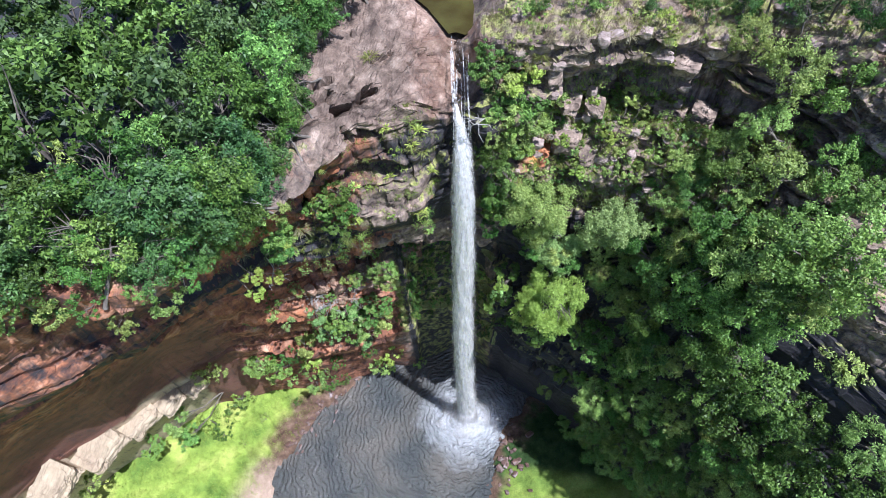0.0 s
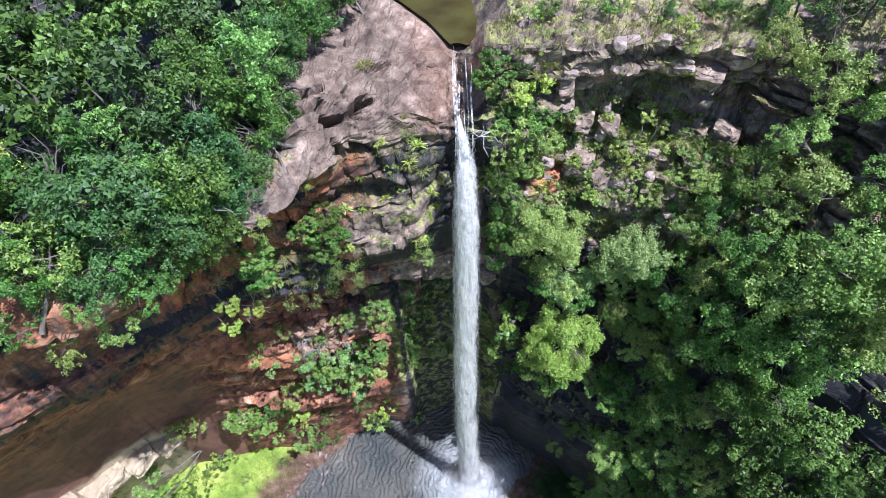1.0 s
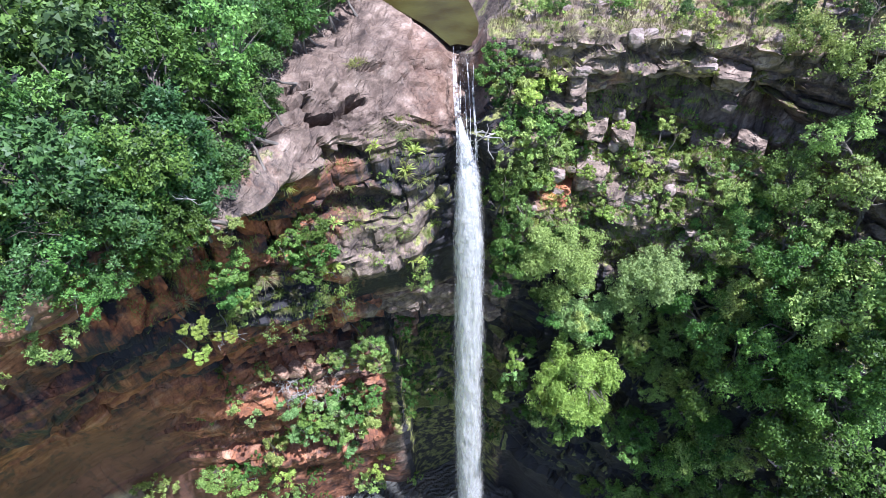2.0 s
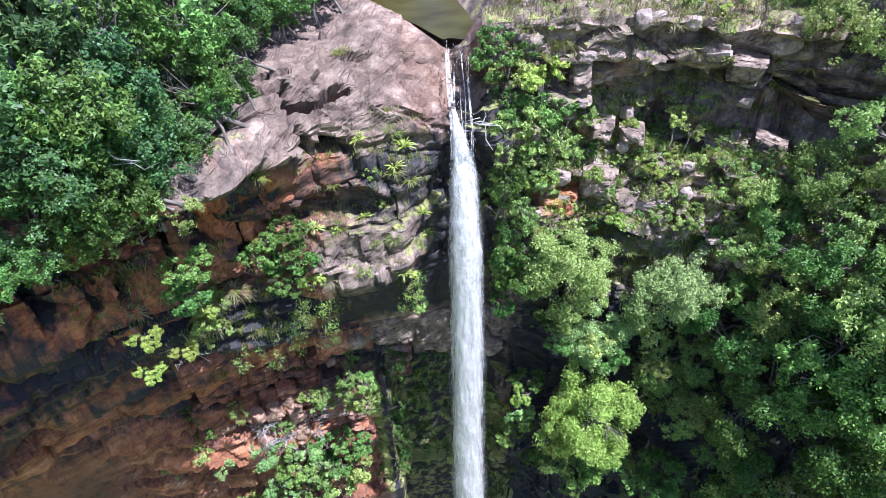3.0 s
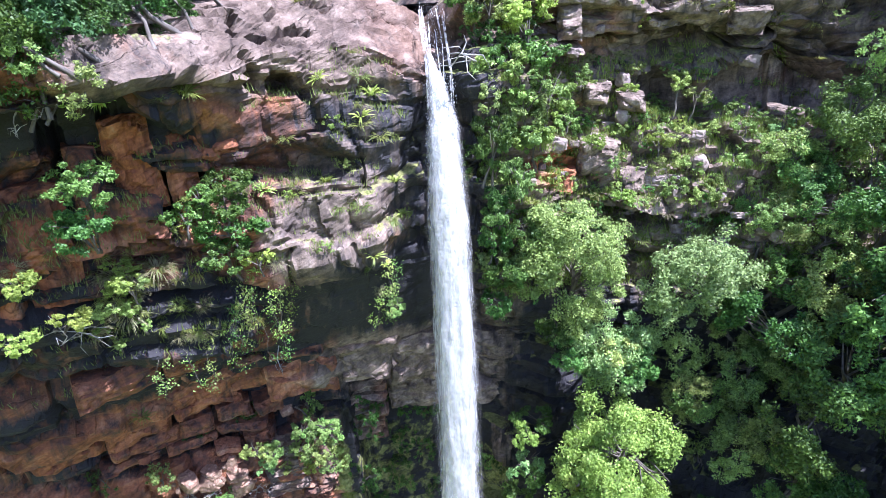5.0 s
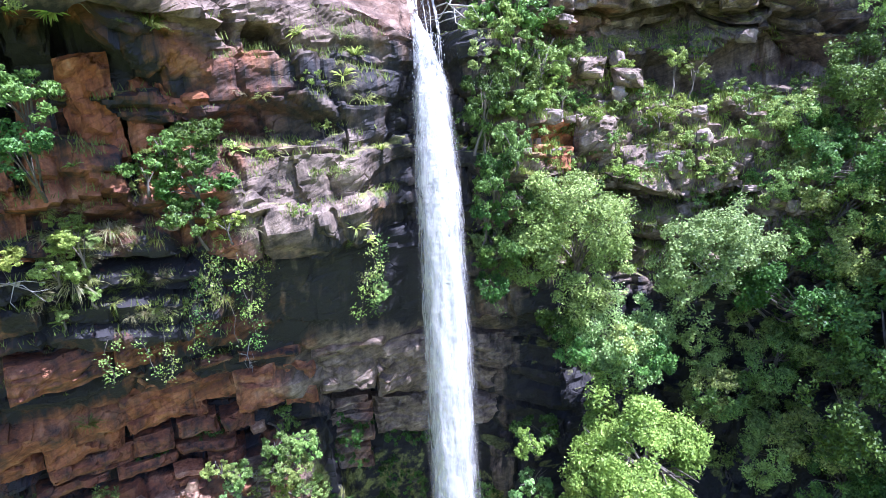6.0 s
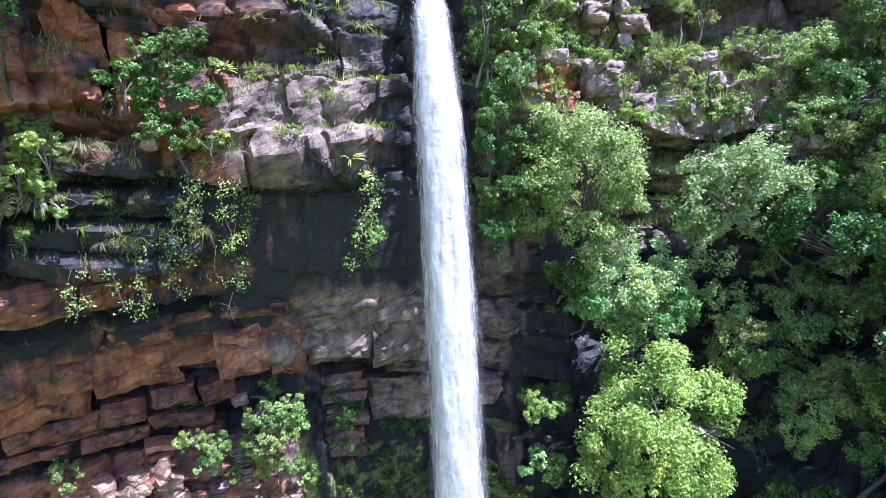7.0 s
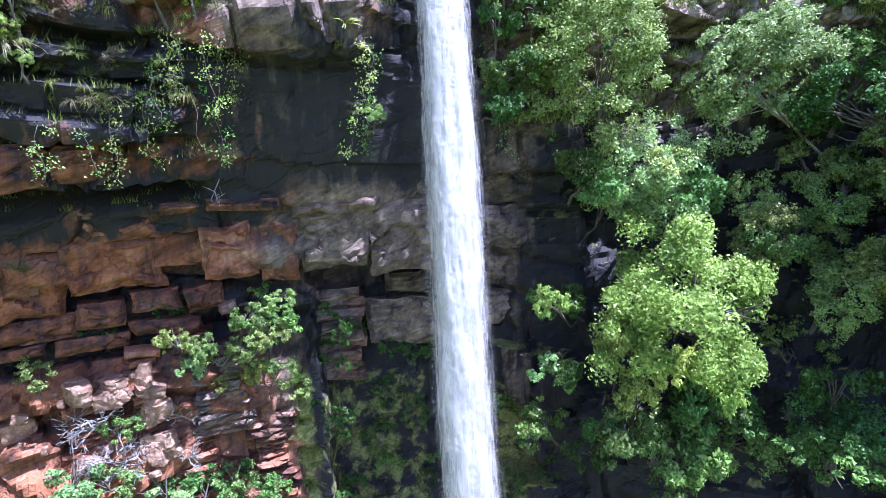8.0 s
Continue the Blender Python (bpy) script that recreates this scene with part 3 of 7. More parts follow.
def build_cliff():
    bearing = np.concatenate([np.arange(-125, -62, 1.6), np.arange(-62, 62, 0.28), np.arange(62, 125.5, 1.6)])
    keys_b = np.array([b for b, _ in PROFILES], float)
    table = np.array([p for _, p in PROFILES], float)
    smooth_b = np.clip(bearing + 1.3 * vnoise(np.stack([bearing * 0.35, bearing * 0, bearing * 0], 1), 5), -125, 125)
    lines = []
    for k in range(table.shape[1]):
        r = np.interp(smooth_b, keys_b, table[:, k, 0])
        z = np.interp(smooth_b, keys_b, table[:, k, 1])
        lines.append((r, z))
    r0, z0 = lines[0]
    lines.insert(0, (r0 + 0.5, z0 - 5))
    r1, z1 = lines[-1]
    lines += [(r1 + 6, z1 + 0.8), (r1 + 30, z1 + 3), (r1 + 160, z1 + 8), (r1 + 2400, z1 + 10)]
    rr, zz, lev = [], [], []
    for k, n in enumerate(ROWS_BETWEEN):
        for j in range(n):
            t = j / n
            rr.append(lines[k][0] * (1 - t) + lines[k + 1][0] * t)
            zz.append(lines[k][1] * (1 - t) + lines[k + 1][1] * t)
            lev.append(k - 1 + t)
    rr.append(lines[-1][0]), zz.append(lines[-1][1]), lev.append(len(lines) - 2)
    rr, zz, lev = np.array(rr), np.array(zz), np.array(lev)
    rows, cols = rr.shape
    a = np.radians(bearing)[None, :]
    p = np.stack([rr * np.sin(a), rr * np.cos(a), zz], 2)
    du, dv = np.gradient(p, axis=0), np.gradient(p, axis=1)
    n = np.cross(dv, du)
    n /= np.linalg.norm(n, axis=2)[..., None] + 1e-9
    flat, nf = p.reshape(-1, 3), n.reshape(-1, 3)
    level = np.repeat(lev, cols)
    bear = np.tile(bearing, rows)
    radius = np.hypot(flat[:, 0], flat[:, 1])
    # beds of sandstone: each one steps in or out, and breaks into blocks
    warp = flat[:, 2] + 0.9 * fbm(flat, 14, 3, 3) + 0.10 * flat[:, 0]
    z_edges = np.cumsum(np.array([random.Random(k).choice((1.6, 3.0, 3.8, 5.0, 5.6)) for k in range(60)])) - 8
    bed = np.searchsorted(z_edges, warp)
    inside = (warp - z_edges[np.clip(bed - 1, 0, 59)]) / np.maximum(z_edges[np.clip(bed, 0, 59)] - z_edges[np.clip(bed - 1, 0, 59)], 0.1)
    arc = np.radians(bear) * 44 + 1.6 * vnoise(flat / 3.0, 9)
    width = 3.0 + 5.0 * hashed(bed, bed * 0, bed * 0, 4)
    cell = np.floor(arc / width + hashed(bed, bed * 0 + 1, bed * 0, 8)).astype(np.int64)
    across = arc / width + hashed(bed, bed * 0 + 1, bed * 0, 8) - cell
    bed_out = (hashed(bed, bed * 0, bed * 0, 21) - 0.5) * 1.7
    block_out = (hashed(bed, cell, bed * 0, 33) - 0.5) * 1.1
    joint = np.minimum(step(0, 0.08, across), step(0, 0.08, 1 - across))
    notch = (1 - step(0.08, 0.30, inside)) * (hashed(bed, bed * 0, bed * 0, 61) > 0.35) * (0.5 + 0.9 * hashed(bed, bed * 0, bed * 0, 62)) * step(-0.25, 0.25, fbm(flat, 9, 2, 63))
    # the long dark recesses under the strongest beds: height, half thickness, depth, first and last bearing
    recess = np.zeros(len(flat))
    level_z = flat[:, 2] + 0.35 * fbm(flat, 6, 3, 81)
    for zc, half_t, deep, b0, b1 in RECESSES:
        thick = half_t * (1 + 0.8 * fbm(flat, 5, 2, int(zc * 10)))
        recess += deep * (1 - step(0.5, 1.3, np.abs(level_z - zc) / np.maximum(thick, 0.05))) * step(b0 - 2, b0 + 2, bear) * (1 - step(b1 - 2, b1 + 2, bear))
    strong, firm = np.zeros(len(flat)), np.zeros(len(flat))
    bed_z = flat[:, 2] + 0.25 * fbm(flat, 7, 3, 83) + 0.35 * (hashed(np.floor(arc / 4.5).astype(np.int64), bed * 0, bed * 0, 84) - 0.5)
    for z0, z1, deep, b0, b1 in STRONG_BEDS:
        share = (bed_z - z0) / (z1 - z0)
        within = (share > 0) * (1 - step(0.86, 1.0, share)) * step(b0 - 2, b0 + 2, bear) * (1 - step(b1 - 2, b1 + 2, bear))
        strong += deep * (1 - 0.85 * share) * within
        firm = np.maximum(firm, within)
    wall = step(0.2, 1.2, level) * (1 - step(9.3, 10.4, level))
    top = step(9.6, 10.3, level)
    warped = flat + np.stack([fbm(flat, 4, 3, 300 + s) for s in range(3)], 1) * 0.45 + np.array((0, 0, 0.12)) * flat[:, :1]
    big_out, big_crack, big_tone = facets(warped, (7.0, 7.0, 2.6), 310)
    small_out, small_crack, small_tone = facets(warped, (2.0, 2.0, 0.95), 340)
    right_bench = step(4, 8, bear) * step(4.4, 5.2, level) * (1 - step(8.2, 9.0, level)) + 0.4 * step(4, 8, bear) * step(8.6, 9.4, level) * (1 - step(11.0, 11.5, level))
    far_left = 1 - step(-46, -38, bear)
    chunk = (1.1 * big_out - 0.3 * big_crack) * (1 - 0.7 * far_left) + (0.16 * small_out - 0.05 * small_crack) * (1 - 0.5 * far_left) + right_bench * (0.7 * big_out + 0.9 * small_out - 0.3 * small_crack)
    # upright black clefts between the red pillars under the brow
    cleft_at = arc / 2.3 + 0.5 * fbm(flat, 3, 2, 360)
    cleft = (1 - step(0.09, 0.24, np.abs(cleft_at - np.round(cleft_at)))) * (hashed(np.round(cleft_at).astype(np.int64), bed * 0, bed * 0, 363) > 0.3)
    cleft = cleft * (1 - step(-22, -18, bear)) * step(6.5, 7.1, level) * (1 - step(8.6, 9.1, level))
    rough = 0.60 * fbm(flat, 7, 4, 40) + 0.22 * fbm(flat, 1.4, 3, 50)
    rough = rough + top * step(3, 8, bear) * (0.9 * fbm(flat, 5, 3, 44) + 0.5 * fbm(flat, 2, 3, 45))
    out = wall * ((1.35 * bed_out - 1.5 * notch) * (1 - 0.8 * firm) + block_out * 0.7 - 0.5 * (1 - joint) - recess + chunk * (1 - 0.45 * firm) - 2.0 * cleft + strong) + (1 - wall) * right_bench * chunk * (radius < 75) + rough * (0.45 + 0.55 * wall)
    calm = 1 - 0.9 * step(60, 130, radius)
    # the polished slab beside the lip keeps its smooth, slanting steps
    slab = step(-21, -17, bear) * (1 - step(-1, 0.5, bear)) * step(8.0, 8.8, level) * (1 - step(11.4, 12, level))
    ribs = np.abs((flat[:, 2] * 0.5 + flat[:, 0] * 0.22 + 0.9 * fbm(flat, 5, 2, 71)) % 1.0 - 0.5) * 2
    for a0, b0, deep in SLOTS:
        a0, b0 = np.array(a0), np.array(b0)
        tt = np.clip(((flat - a0) @ (b0 - a0)) / ((b0 - a0) @ (b0 - a0)), 0, 1)
        off = flat - a0 - tt[:, None] * (b0 - a0)
        away = np.hypot(np.hypot(off[:, 0], off[:, 1]), 0.4 * off[:, 2]) + 0.3 * fbm(flat, 1.0, 2, 75)
        slot_cut = 3.2 * deep * (1 - step(0.12, 0.45, away)) * (level > 7.5)
        out = out - slot_cut / np.maximum(1 - 0.72 * slab, 0.2)
    out = out * (1 - 0.72 * slab) + slab * 0.62 * (((flat[:, 2] * 0.42 + flat[:, 0] * 0.20 + 0.7 * fbm(flat, 5, 3, 71)) % 1.0) - 0.5) + slab * 0.10 * (small_out - small_crack)
    out *= 1 - 0.75 * np.exp(-((flat[:, 2] - 42.2) / 2.6) ** 2) * step(-14, -10, bear) * (1 - step(1, 3, bear))
    out *= 1 - 0.6 * step(-12.5, -11, bear) * (1 - step(3, 5, bear)) * (1 - step(36.5, 38.5, flat[:, 2]))
    plain_wall = (1 - step(-47, -39, bear)) * (1 - step(2.4, 3.4, level))
    out *= (1 - 0.5 * (1 - step(-60, -52, bear))) * (1 - 0.92 * plain_wall) * (1 - 0.65 * step(46, 54, bear))
    # the smooth overhanging wall under the pink ledge
    hollow = step(-19.5, -17.5, bear) * (1 - step(1, 4, bear)) * step(44.0, 45.2, flat[:, 2]) * (1 - step(51.6, 53.2, flat[:, 2]))
    out *= 1 - 0.8 * hollow
    pillars = step(-29.5, -27.5, bear) * (1 - step(-19.5, -17.0, bear)) * step(57.4, 58.6, flat[:, 2]) * (1 - step(62.8, 63.8, flat[:, 2]))
    redwall = (1 - step(-31, -28, bear)) * step(-50, -44, bear) * step(51, 54, flat[:, 2]) * (1 - step(62.5, 64.5, flat[:, 2]))
    flat = flat + nf * (out * calm)[:, None]
    # the stream's bed above the lip, the chute and the groove of the fall
    d, back = along_stream(flat[:, 0], flat[:, 1])
    half = 1.5 + np.clip((back - 51) * 0.22, 0, 6)
    bed_z = 68.7 + 0.9 * np.clip(d - half, 0, 50) ** 1.2 - 0.5 * (1 - step(0.4, 1.0, d / half))
    above = (flat[:, 1] > 49.4) & (level > 9.4) & (d < half + 6)
    flat[:, 2] = np.where(above, np.minimum(flat[:, 2], np.maximum(bed_z, 68.2)), flat[:, 2])
    side = np.abs(flat[:, 0] - 0.25)
    groove = (1 - step(0.8, 2.0, side)) * step(4.5, 6.0, level) * (1 - step(10.6, 11.0, level)) * (radius < 51)
    flat[:, 1] += groove * 0.8 * (1 - step(8.6, 9.2, level))
    flat[:, 2] -= groove * 0.9 * step(8.6, 9.2, level) * (1 - step(49.3, 49.8, flat[:, 1]))
    # turf on the plateau and the benches, red rock, wet stains with painted shade among them
    p2 = flat.reshape(rows, cols, 3)
    du, dv = np.gradient(p2, axis=0), np.gradient(p2, axis=1)
    n2 = np.cross(dv, du)
    n2 /= np.linalg.norm(n2, axis=2)[..., None] + 1e-9
    n2 = n2.reshape(-1, 3)
    up = n2[:, 2]
    right = step(4, 9, bear)
    turf = step(0.45, 0.75, up) * (0.50 - 0.04 * right) * (1 - slab * 0.95) 
    left = 1 - step(-10, -5, bear)
    turf *= 1 - 0.75 * left * (1 - step(5.6, 6.4, level))
    turf *= 1 - 0.22 * left
    turf += 0.46 * step(-12, -10.5, bear) * (1 - step(5, 8, bear)) * (1 - step(31, 34, flat[:, 2])) * (level < 4)
    turf += 0.6 * np.exp(-((bear + 12.6) / 1.2) ** 2) * step(8, 16, flat[:, 2]) * (1 - step(33, 37, flat[:, 2]))
    turf = np.maximum(turf, step(11.2, 12.2, level) * 0.95 * (1 - 0.75 * left))
    turf = np.maximum(turf, 0.46 * step(5, 9, bear) * step(9.5, 10.1, level))
    turf *= 1 - (1 - step(0.9, 1.4, d / half)) * (flat[:, 1] > 49)
    red = (1 - step(-24, -8, bear)) * 0.75 + 0.15
    red = red * (1 - 0.85 * slab) + 0.55 * np.exp(-((bear - 11) / 3.0) ** 2 - ((flat[:, 2] - 58) / 1.3) ** 2)
    red = red * (1 - 0.55 * step(-32, -26, bear) * (1 - step(-12, -6, bear)) * step(8.0, 8.8, level))
    red = red - 0.35 * (1 - step(-30, -22, bear)) * step(8.4, 9.0, level)
    red = np.where(level > 11.5, 0.1 + 0.3 * left, red)
    red -= 0.35 * np.exp(-((bear + 6) / 6) ** 2 - ((flat[:, 2] - 43) / 4) ** 2)
    # water stains; on the face under the right rim also painted shade
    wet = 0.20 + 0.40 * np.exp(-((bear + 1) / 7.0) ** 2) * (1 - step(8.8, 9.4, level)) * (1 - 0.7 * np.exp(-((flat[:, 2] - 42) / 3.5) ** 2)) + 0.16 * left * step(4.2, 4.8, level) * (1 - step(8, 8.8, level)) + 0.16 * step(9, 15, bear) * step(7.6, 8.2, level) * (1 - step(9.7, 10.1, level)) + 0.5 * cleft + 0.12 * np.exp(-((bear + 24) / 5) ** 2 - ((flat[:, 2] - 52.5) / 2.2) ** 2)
    # shade of the trees on the right slope, painted as dark rock
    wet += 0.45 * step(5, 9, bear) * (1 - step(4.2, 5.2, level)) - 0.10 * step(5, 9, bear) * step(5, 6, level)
    # the cave behind the fall: its shade is painted near black
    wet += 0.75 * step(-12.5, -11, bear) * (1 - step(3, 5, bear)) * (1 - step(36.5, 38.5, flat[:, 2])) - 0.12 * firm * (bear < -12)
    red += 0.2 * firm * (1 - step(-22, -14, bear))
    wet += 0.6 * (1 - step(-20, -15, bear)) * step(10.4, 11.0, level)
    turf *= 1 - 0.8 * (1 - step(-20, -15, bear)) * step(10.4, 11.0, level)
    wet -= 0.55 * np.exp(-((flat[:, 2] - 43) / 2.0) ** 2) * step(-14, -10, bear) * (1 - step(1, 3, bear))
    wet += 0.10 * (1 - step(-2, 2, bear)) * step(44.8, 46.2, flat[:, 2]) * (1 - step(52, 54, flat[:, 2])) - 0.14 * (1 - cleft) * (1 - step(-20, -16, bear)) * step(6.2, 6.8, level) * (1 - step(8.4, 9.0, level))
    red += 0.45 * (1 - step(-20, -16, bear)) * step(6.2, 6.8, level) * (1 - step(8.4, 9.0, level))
    # painted shade in the recess below the red bed
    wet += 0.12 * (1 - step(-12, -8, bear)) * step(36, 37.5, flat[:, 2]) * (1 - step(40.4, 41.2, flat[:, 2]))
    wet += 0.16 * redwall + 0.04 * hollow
    # black stain under the overhang, which also deepens the shade by colour
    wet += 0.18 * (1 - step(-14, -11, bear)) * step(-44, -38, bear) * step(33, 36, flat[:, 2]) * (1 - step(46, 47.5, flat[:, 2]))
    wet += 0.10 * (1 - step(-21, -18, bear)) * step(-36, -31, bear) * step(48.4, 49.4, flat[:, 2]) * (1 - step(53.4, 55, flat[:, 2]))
    # shade behind the orange panels, put into the rock's colour
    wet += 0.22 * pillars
    # painted shade in the hollow on top of the red bed
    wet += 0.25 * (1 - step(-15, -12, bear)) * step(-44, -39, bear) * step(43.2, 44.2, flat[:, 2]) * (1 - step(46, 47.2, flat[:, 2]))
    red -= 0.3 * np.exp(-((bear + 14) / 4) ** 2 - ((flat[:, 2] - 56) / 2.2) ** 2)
    # the underside of the brow is darkened by colour, as shade
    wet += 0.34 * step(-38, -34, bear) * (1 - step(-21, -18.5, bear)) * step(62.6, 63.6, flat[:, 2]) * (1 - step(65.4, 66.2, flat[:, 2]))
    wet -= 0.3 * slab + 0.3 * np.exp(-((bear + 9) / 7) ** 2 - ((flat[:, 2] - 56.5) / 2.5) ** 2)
    # sunlit strip along the foot of the long wall, painted as paler rock
    red = red - 0.9 * (1 - step(-46, -38, bear)) * (1 - step(15, 21, flat[:, 2] + 1.2 * fbm(flat, 4, 3, 373))) * (1 - step(-53, -49, bear))
    idx = np.arange(rows * cols).reshape(rows, cols)
    faces = np.stack([idx[:-1, :-1], idx[:-1, 1:], idx[1:, 1:], idx[1:, :-1]], 2).reshape(-1, 4)
    me = mesh_of("cliff", flat, faces, CLIFF, False)
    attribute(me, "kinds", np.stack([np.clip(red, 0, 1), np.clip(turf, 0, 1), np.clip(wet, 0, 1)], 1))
    rust = np.exp(-((bear - 11) / 1.9) ** 2 - ((flat[:, 2] - 57.4) / 0.8) ** 2) + 0.8 * np.exp(-((bear - 12.5) / 0.7) ** 2 - ((flat[:, 2] - 61.6) / 0.4) ** 2) + 0.5 * np.exp(-((bear + 5) / 1.0) ** 2 - ((flat[:, 2] - 54.4) / 0.7) ** 2)
    rust = rust + 0.55 * np.exp(-((bear + 21) / 2.5) ** 2 - ((flat[:, 2] - 63.5) / 1.6) ** 2)
    orange = np.clip(0.35 * pillars * (1 - cleft) + 0.75 * redwall + 0.3 * firm * (bear < -18) + slab * (0.03 + 0.10 * step(-8, -3, bear)) + 0.25 * hollow * step(-0.1, 0.5, fbm(flat, 3, 3, 371)), 0, 1)
    attribute(me, "calm", np.stack([plain_wall, np.clip(rust, 0, 1), orange], 1))
    steep = np.maximum(0.85 * slab, 1 - step(0.25, 0.6, up)) * (1 - step(9.0, 9.6, level + 0.9 * (bear > 3))) * (1 - far_left * (1 - step(3, 5, level)))
    ledge = np.exp(-((bear + 9.5) / 5) ** 2 - ((flat[:, 2] - 56.3) / 2.2) ** 2)
    tone = 0.5 * big_tone + 0.5 * small_tone + 0.45 * ledge + 0.4 * np.clip(right_bench, 0, 1) - 0.22 * slab
    crack = np.clip(0.8 * big_crack + 0.5 * small_crack, 0, 1)
    attribute(me, "marks", np.stack([steep, tone, crack * (1 - 0.4 * far_left)], 1))
    ob = tagged(new("cliff_wall", me), "layered red and grey sandstone cliff with overhangs and grassy benches", "cliff", kind="structure")
    return ob, flat, n2, bear, level


cliff, CV, CN, CB, CL = build_cliff()


def on_cliff(p):
    """The place on the cliff nearest to p, and the way out of the rock there."""
    i = int(np.argmin(((CV - np.array(p)) ** 2).sum(1)))
    return Vector(CV[i]), Vector(CN[i])


# ---------------------------------------------------------------- beds of the cliff that stand out block by block
def bed_block(name, b0, b1, z0, z1, r, seed, red=0.8, wet=0.1, orange=0.4, deep=2.6, tone=None, grooves=0.5, label="", plain=0.0):
    """A broken block of a bed, between two bearings and two heights, with its front at the distance r: rounded, chipped edges and thin bedding grooves."""
    rnd = random.Random(seed)
    wide, high = radians(b1 - b0) * r, z1 - z0
    nu, nv = int(np.clip(wide / 0.22, 5, 26)), int(np.clip(high / 0.2, 4, 20))
    rim = np.array([0, 0.05, 0.14])
    u = np.concatenate([rim / max(wide, 1) * 1.6, np.linspace(0.36 / max(wide, 1), 1 - 0.36 / max(wide, 1), nu), 1 - rim[::-1] / max(wide, 1) * 1.6])
    v = np.concatenate([rim / max(high, 1) * 1.2, np.linspace(0.3 / max(high, 1), 1 - 0.3 / max(high, 1), nv), 1 - rim[::-1] / max(high, 1) * 1.2])
    U, V = np.meshgrid(u, v, indexing="ij")
    lean, tip = rnd.uniform(-0.5, 0.5) * min(1, 0.5 * wide / high), rnd.uniform(-0.12, 0.12) * wide
    b = b0 + (b1 - b0) * (U + lean * (V - 0.5) * high / max(wide, 1.0) * 0.5)
    z = z0 + high * V + tip * (U - 0.5) * 0.5
    eu, ev = np.minimum(U, 1 - U) * wide, np.minimum(V, 1 - V) * high
    edge = np.hypot(np.minimum(eu, 0.9), np.minimum(ev, 0.9)) * np.minimum(eu, ev) / np.maximum(np.maximum(eu, ev), 0.05)
    edge = np.minimum(edge, np.minimum(eu, ev))
    a = np.radians(b)
    p = np.stack([r * np.sin(a), r * np.cos(a), z], 2).reshape(-1, 3)
    big, crack, key = facets(p + seed * 3.0, (1.7, 1.7, 0.9), 400 + seed)
    back = 0.5 * (1 - step(0, 0.5, edge.ravel())) ** 2 - 0.42 * big - 0.30 * fbm(p, 1.8, 4, 410 + seed) + 0.12 * crack
    for k in range(int(grooves * high * 1.6)):
        at = rnd.uniform(0.12, 0.88)
        back += rnd.uniform(0.08, 0.22) * np.exp(-((V.ravel() - at + 0.05 * fbm(p, 3, 2, 420 + k)) * high / 0.07) ** 2)
    back += rnd.uniform(-0.25, 0.25) * (U.ravel() - 0.5) * wide * 0.5 + rnd.uniform(-0.1, 0.25) * (0.5 - V.ravel()) * high * 0.5
    chip = 0.08 * min(wide, 4) * fbm(p, 1.6, 4, 430 + seed)
    sag = 0.10 * min(high, 3.5) * fbm(p, 2.2, 4, 440 + seed)
    aa = np.arctan2(p[:, 0], p[:, 1]) + chip / r
    p = np.stack([(r + back) * np.sin(aa), (r + back) * np.cos(aa), p[:, 2] + sag], 1)
    nU, nV = U.shape
    idx = np.arange(nU * nV).reshape(nU, nV)
    faces = [np.stack([idx[:-1, :-1], idx[1:, :-1], idx[1:, 1:], idx[:-1, 1:]], 2).reshape(-1, 4)]
    ring = np.concatenate([idx[:, 0], idx[-1, 1:], idx[-2::-1, -1], idx[0, -2:0:-1]])
    rear = p[ring] * np.array([1 + deep / r, 1 + deep / r, 1])
    k = nU * nV + np.arange(len(ring))
    faces.append(np.stack([ring, k, np.roll(k, -1), np.roll(ring, -1)], 1))
    p = np.concatenate([p, rear])
    me = mesh_of(name, p, np.concatenate(faces), CLIFF)
    n = len(p)
    key = np.concatenate([key, np.full(len(ring), 0.5)])
    tone = rnd.uniform(0.2, 0.85) if tone is None else tone
    crack = np.concatenate([crack * 0.6, np.zeros(len(ring))])
    attribute(me, "kinds", np.stack([np.full(n, red), np.zeros(n), np.full(n, wet)], 1))
    attribute(me, "calm", np.stack([np.full(n, plain), np.zeros(n), np.full(n, orange)], 1))
    attribute(me, "marks", np.stack([np.full(n, 0.7), 0.7 * tone + 0.3 * key, crack], 1))
    return part(name, me, cliff, label)


RED_BED = [(-38.5, -33.4, 39.4, 43.8, 47.3), (-33.2, -27.8, 39.6, 44.1, 46.7), (-27.5, -21.4, 40.5, 43.8, 45.9), (-26.0, -21.8, 43.5, 44.7, 45.1),
           (-24.0, -20.6, 39.0, 40.3, 46.1), (-20.4, -17.7, 38.7, 40.2, 45.6), (-27.4, -24.3, 38.5, 40.0, 46.4), (-22.0, -18.6, 36.2, 37.3, 45.6),
           (-33.4, -27.6, 38.1, 39.4, 46.9), (-34.5, -29.2, 37.3, 38.0, 46.9), (-29.0, -24.4, 37.1, 38.0, 46.7), (-24.2, -19.4, 37.5, 38.4, 46.0)]
for k, (b0, b1, z0, z1, r) in enumerate(RED_BED):
    bed_block("red_block", b0, b1, z0, z1, r, 500 + k, 0.75, 0.25 if k < 3 else 0.30, 0.55 if k < 3 else 0.12, tone=0.6 if k < 3 else None)
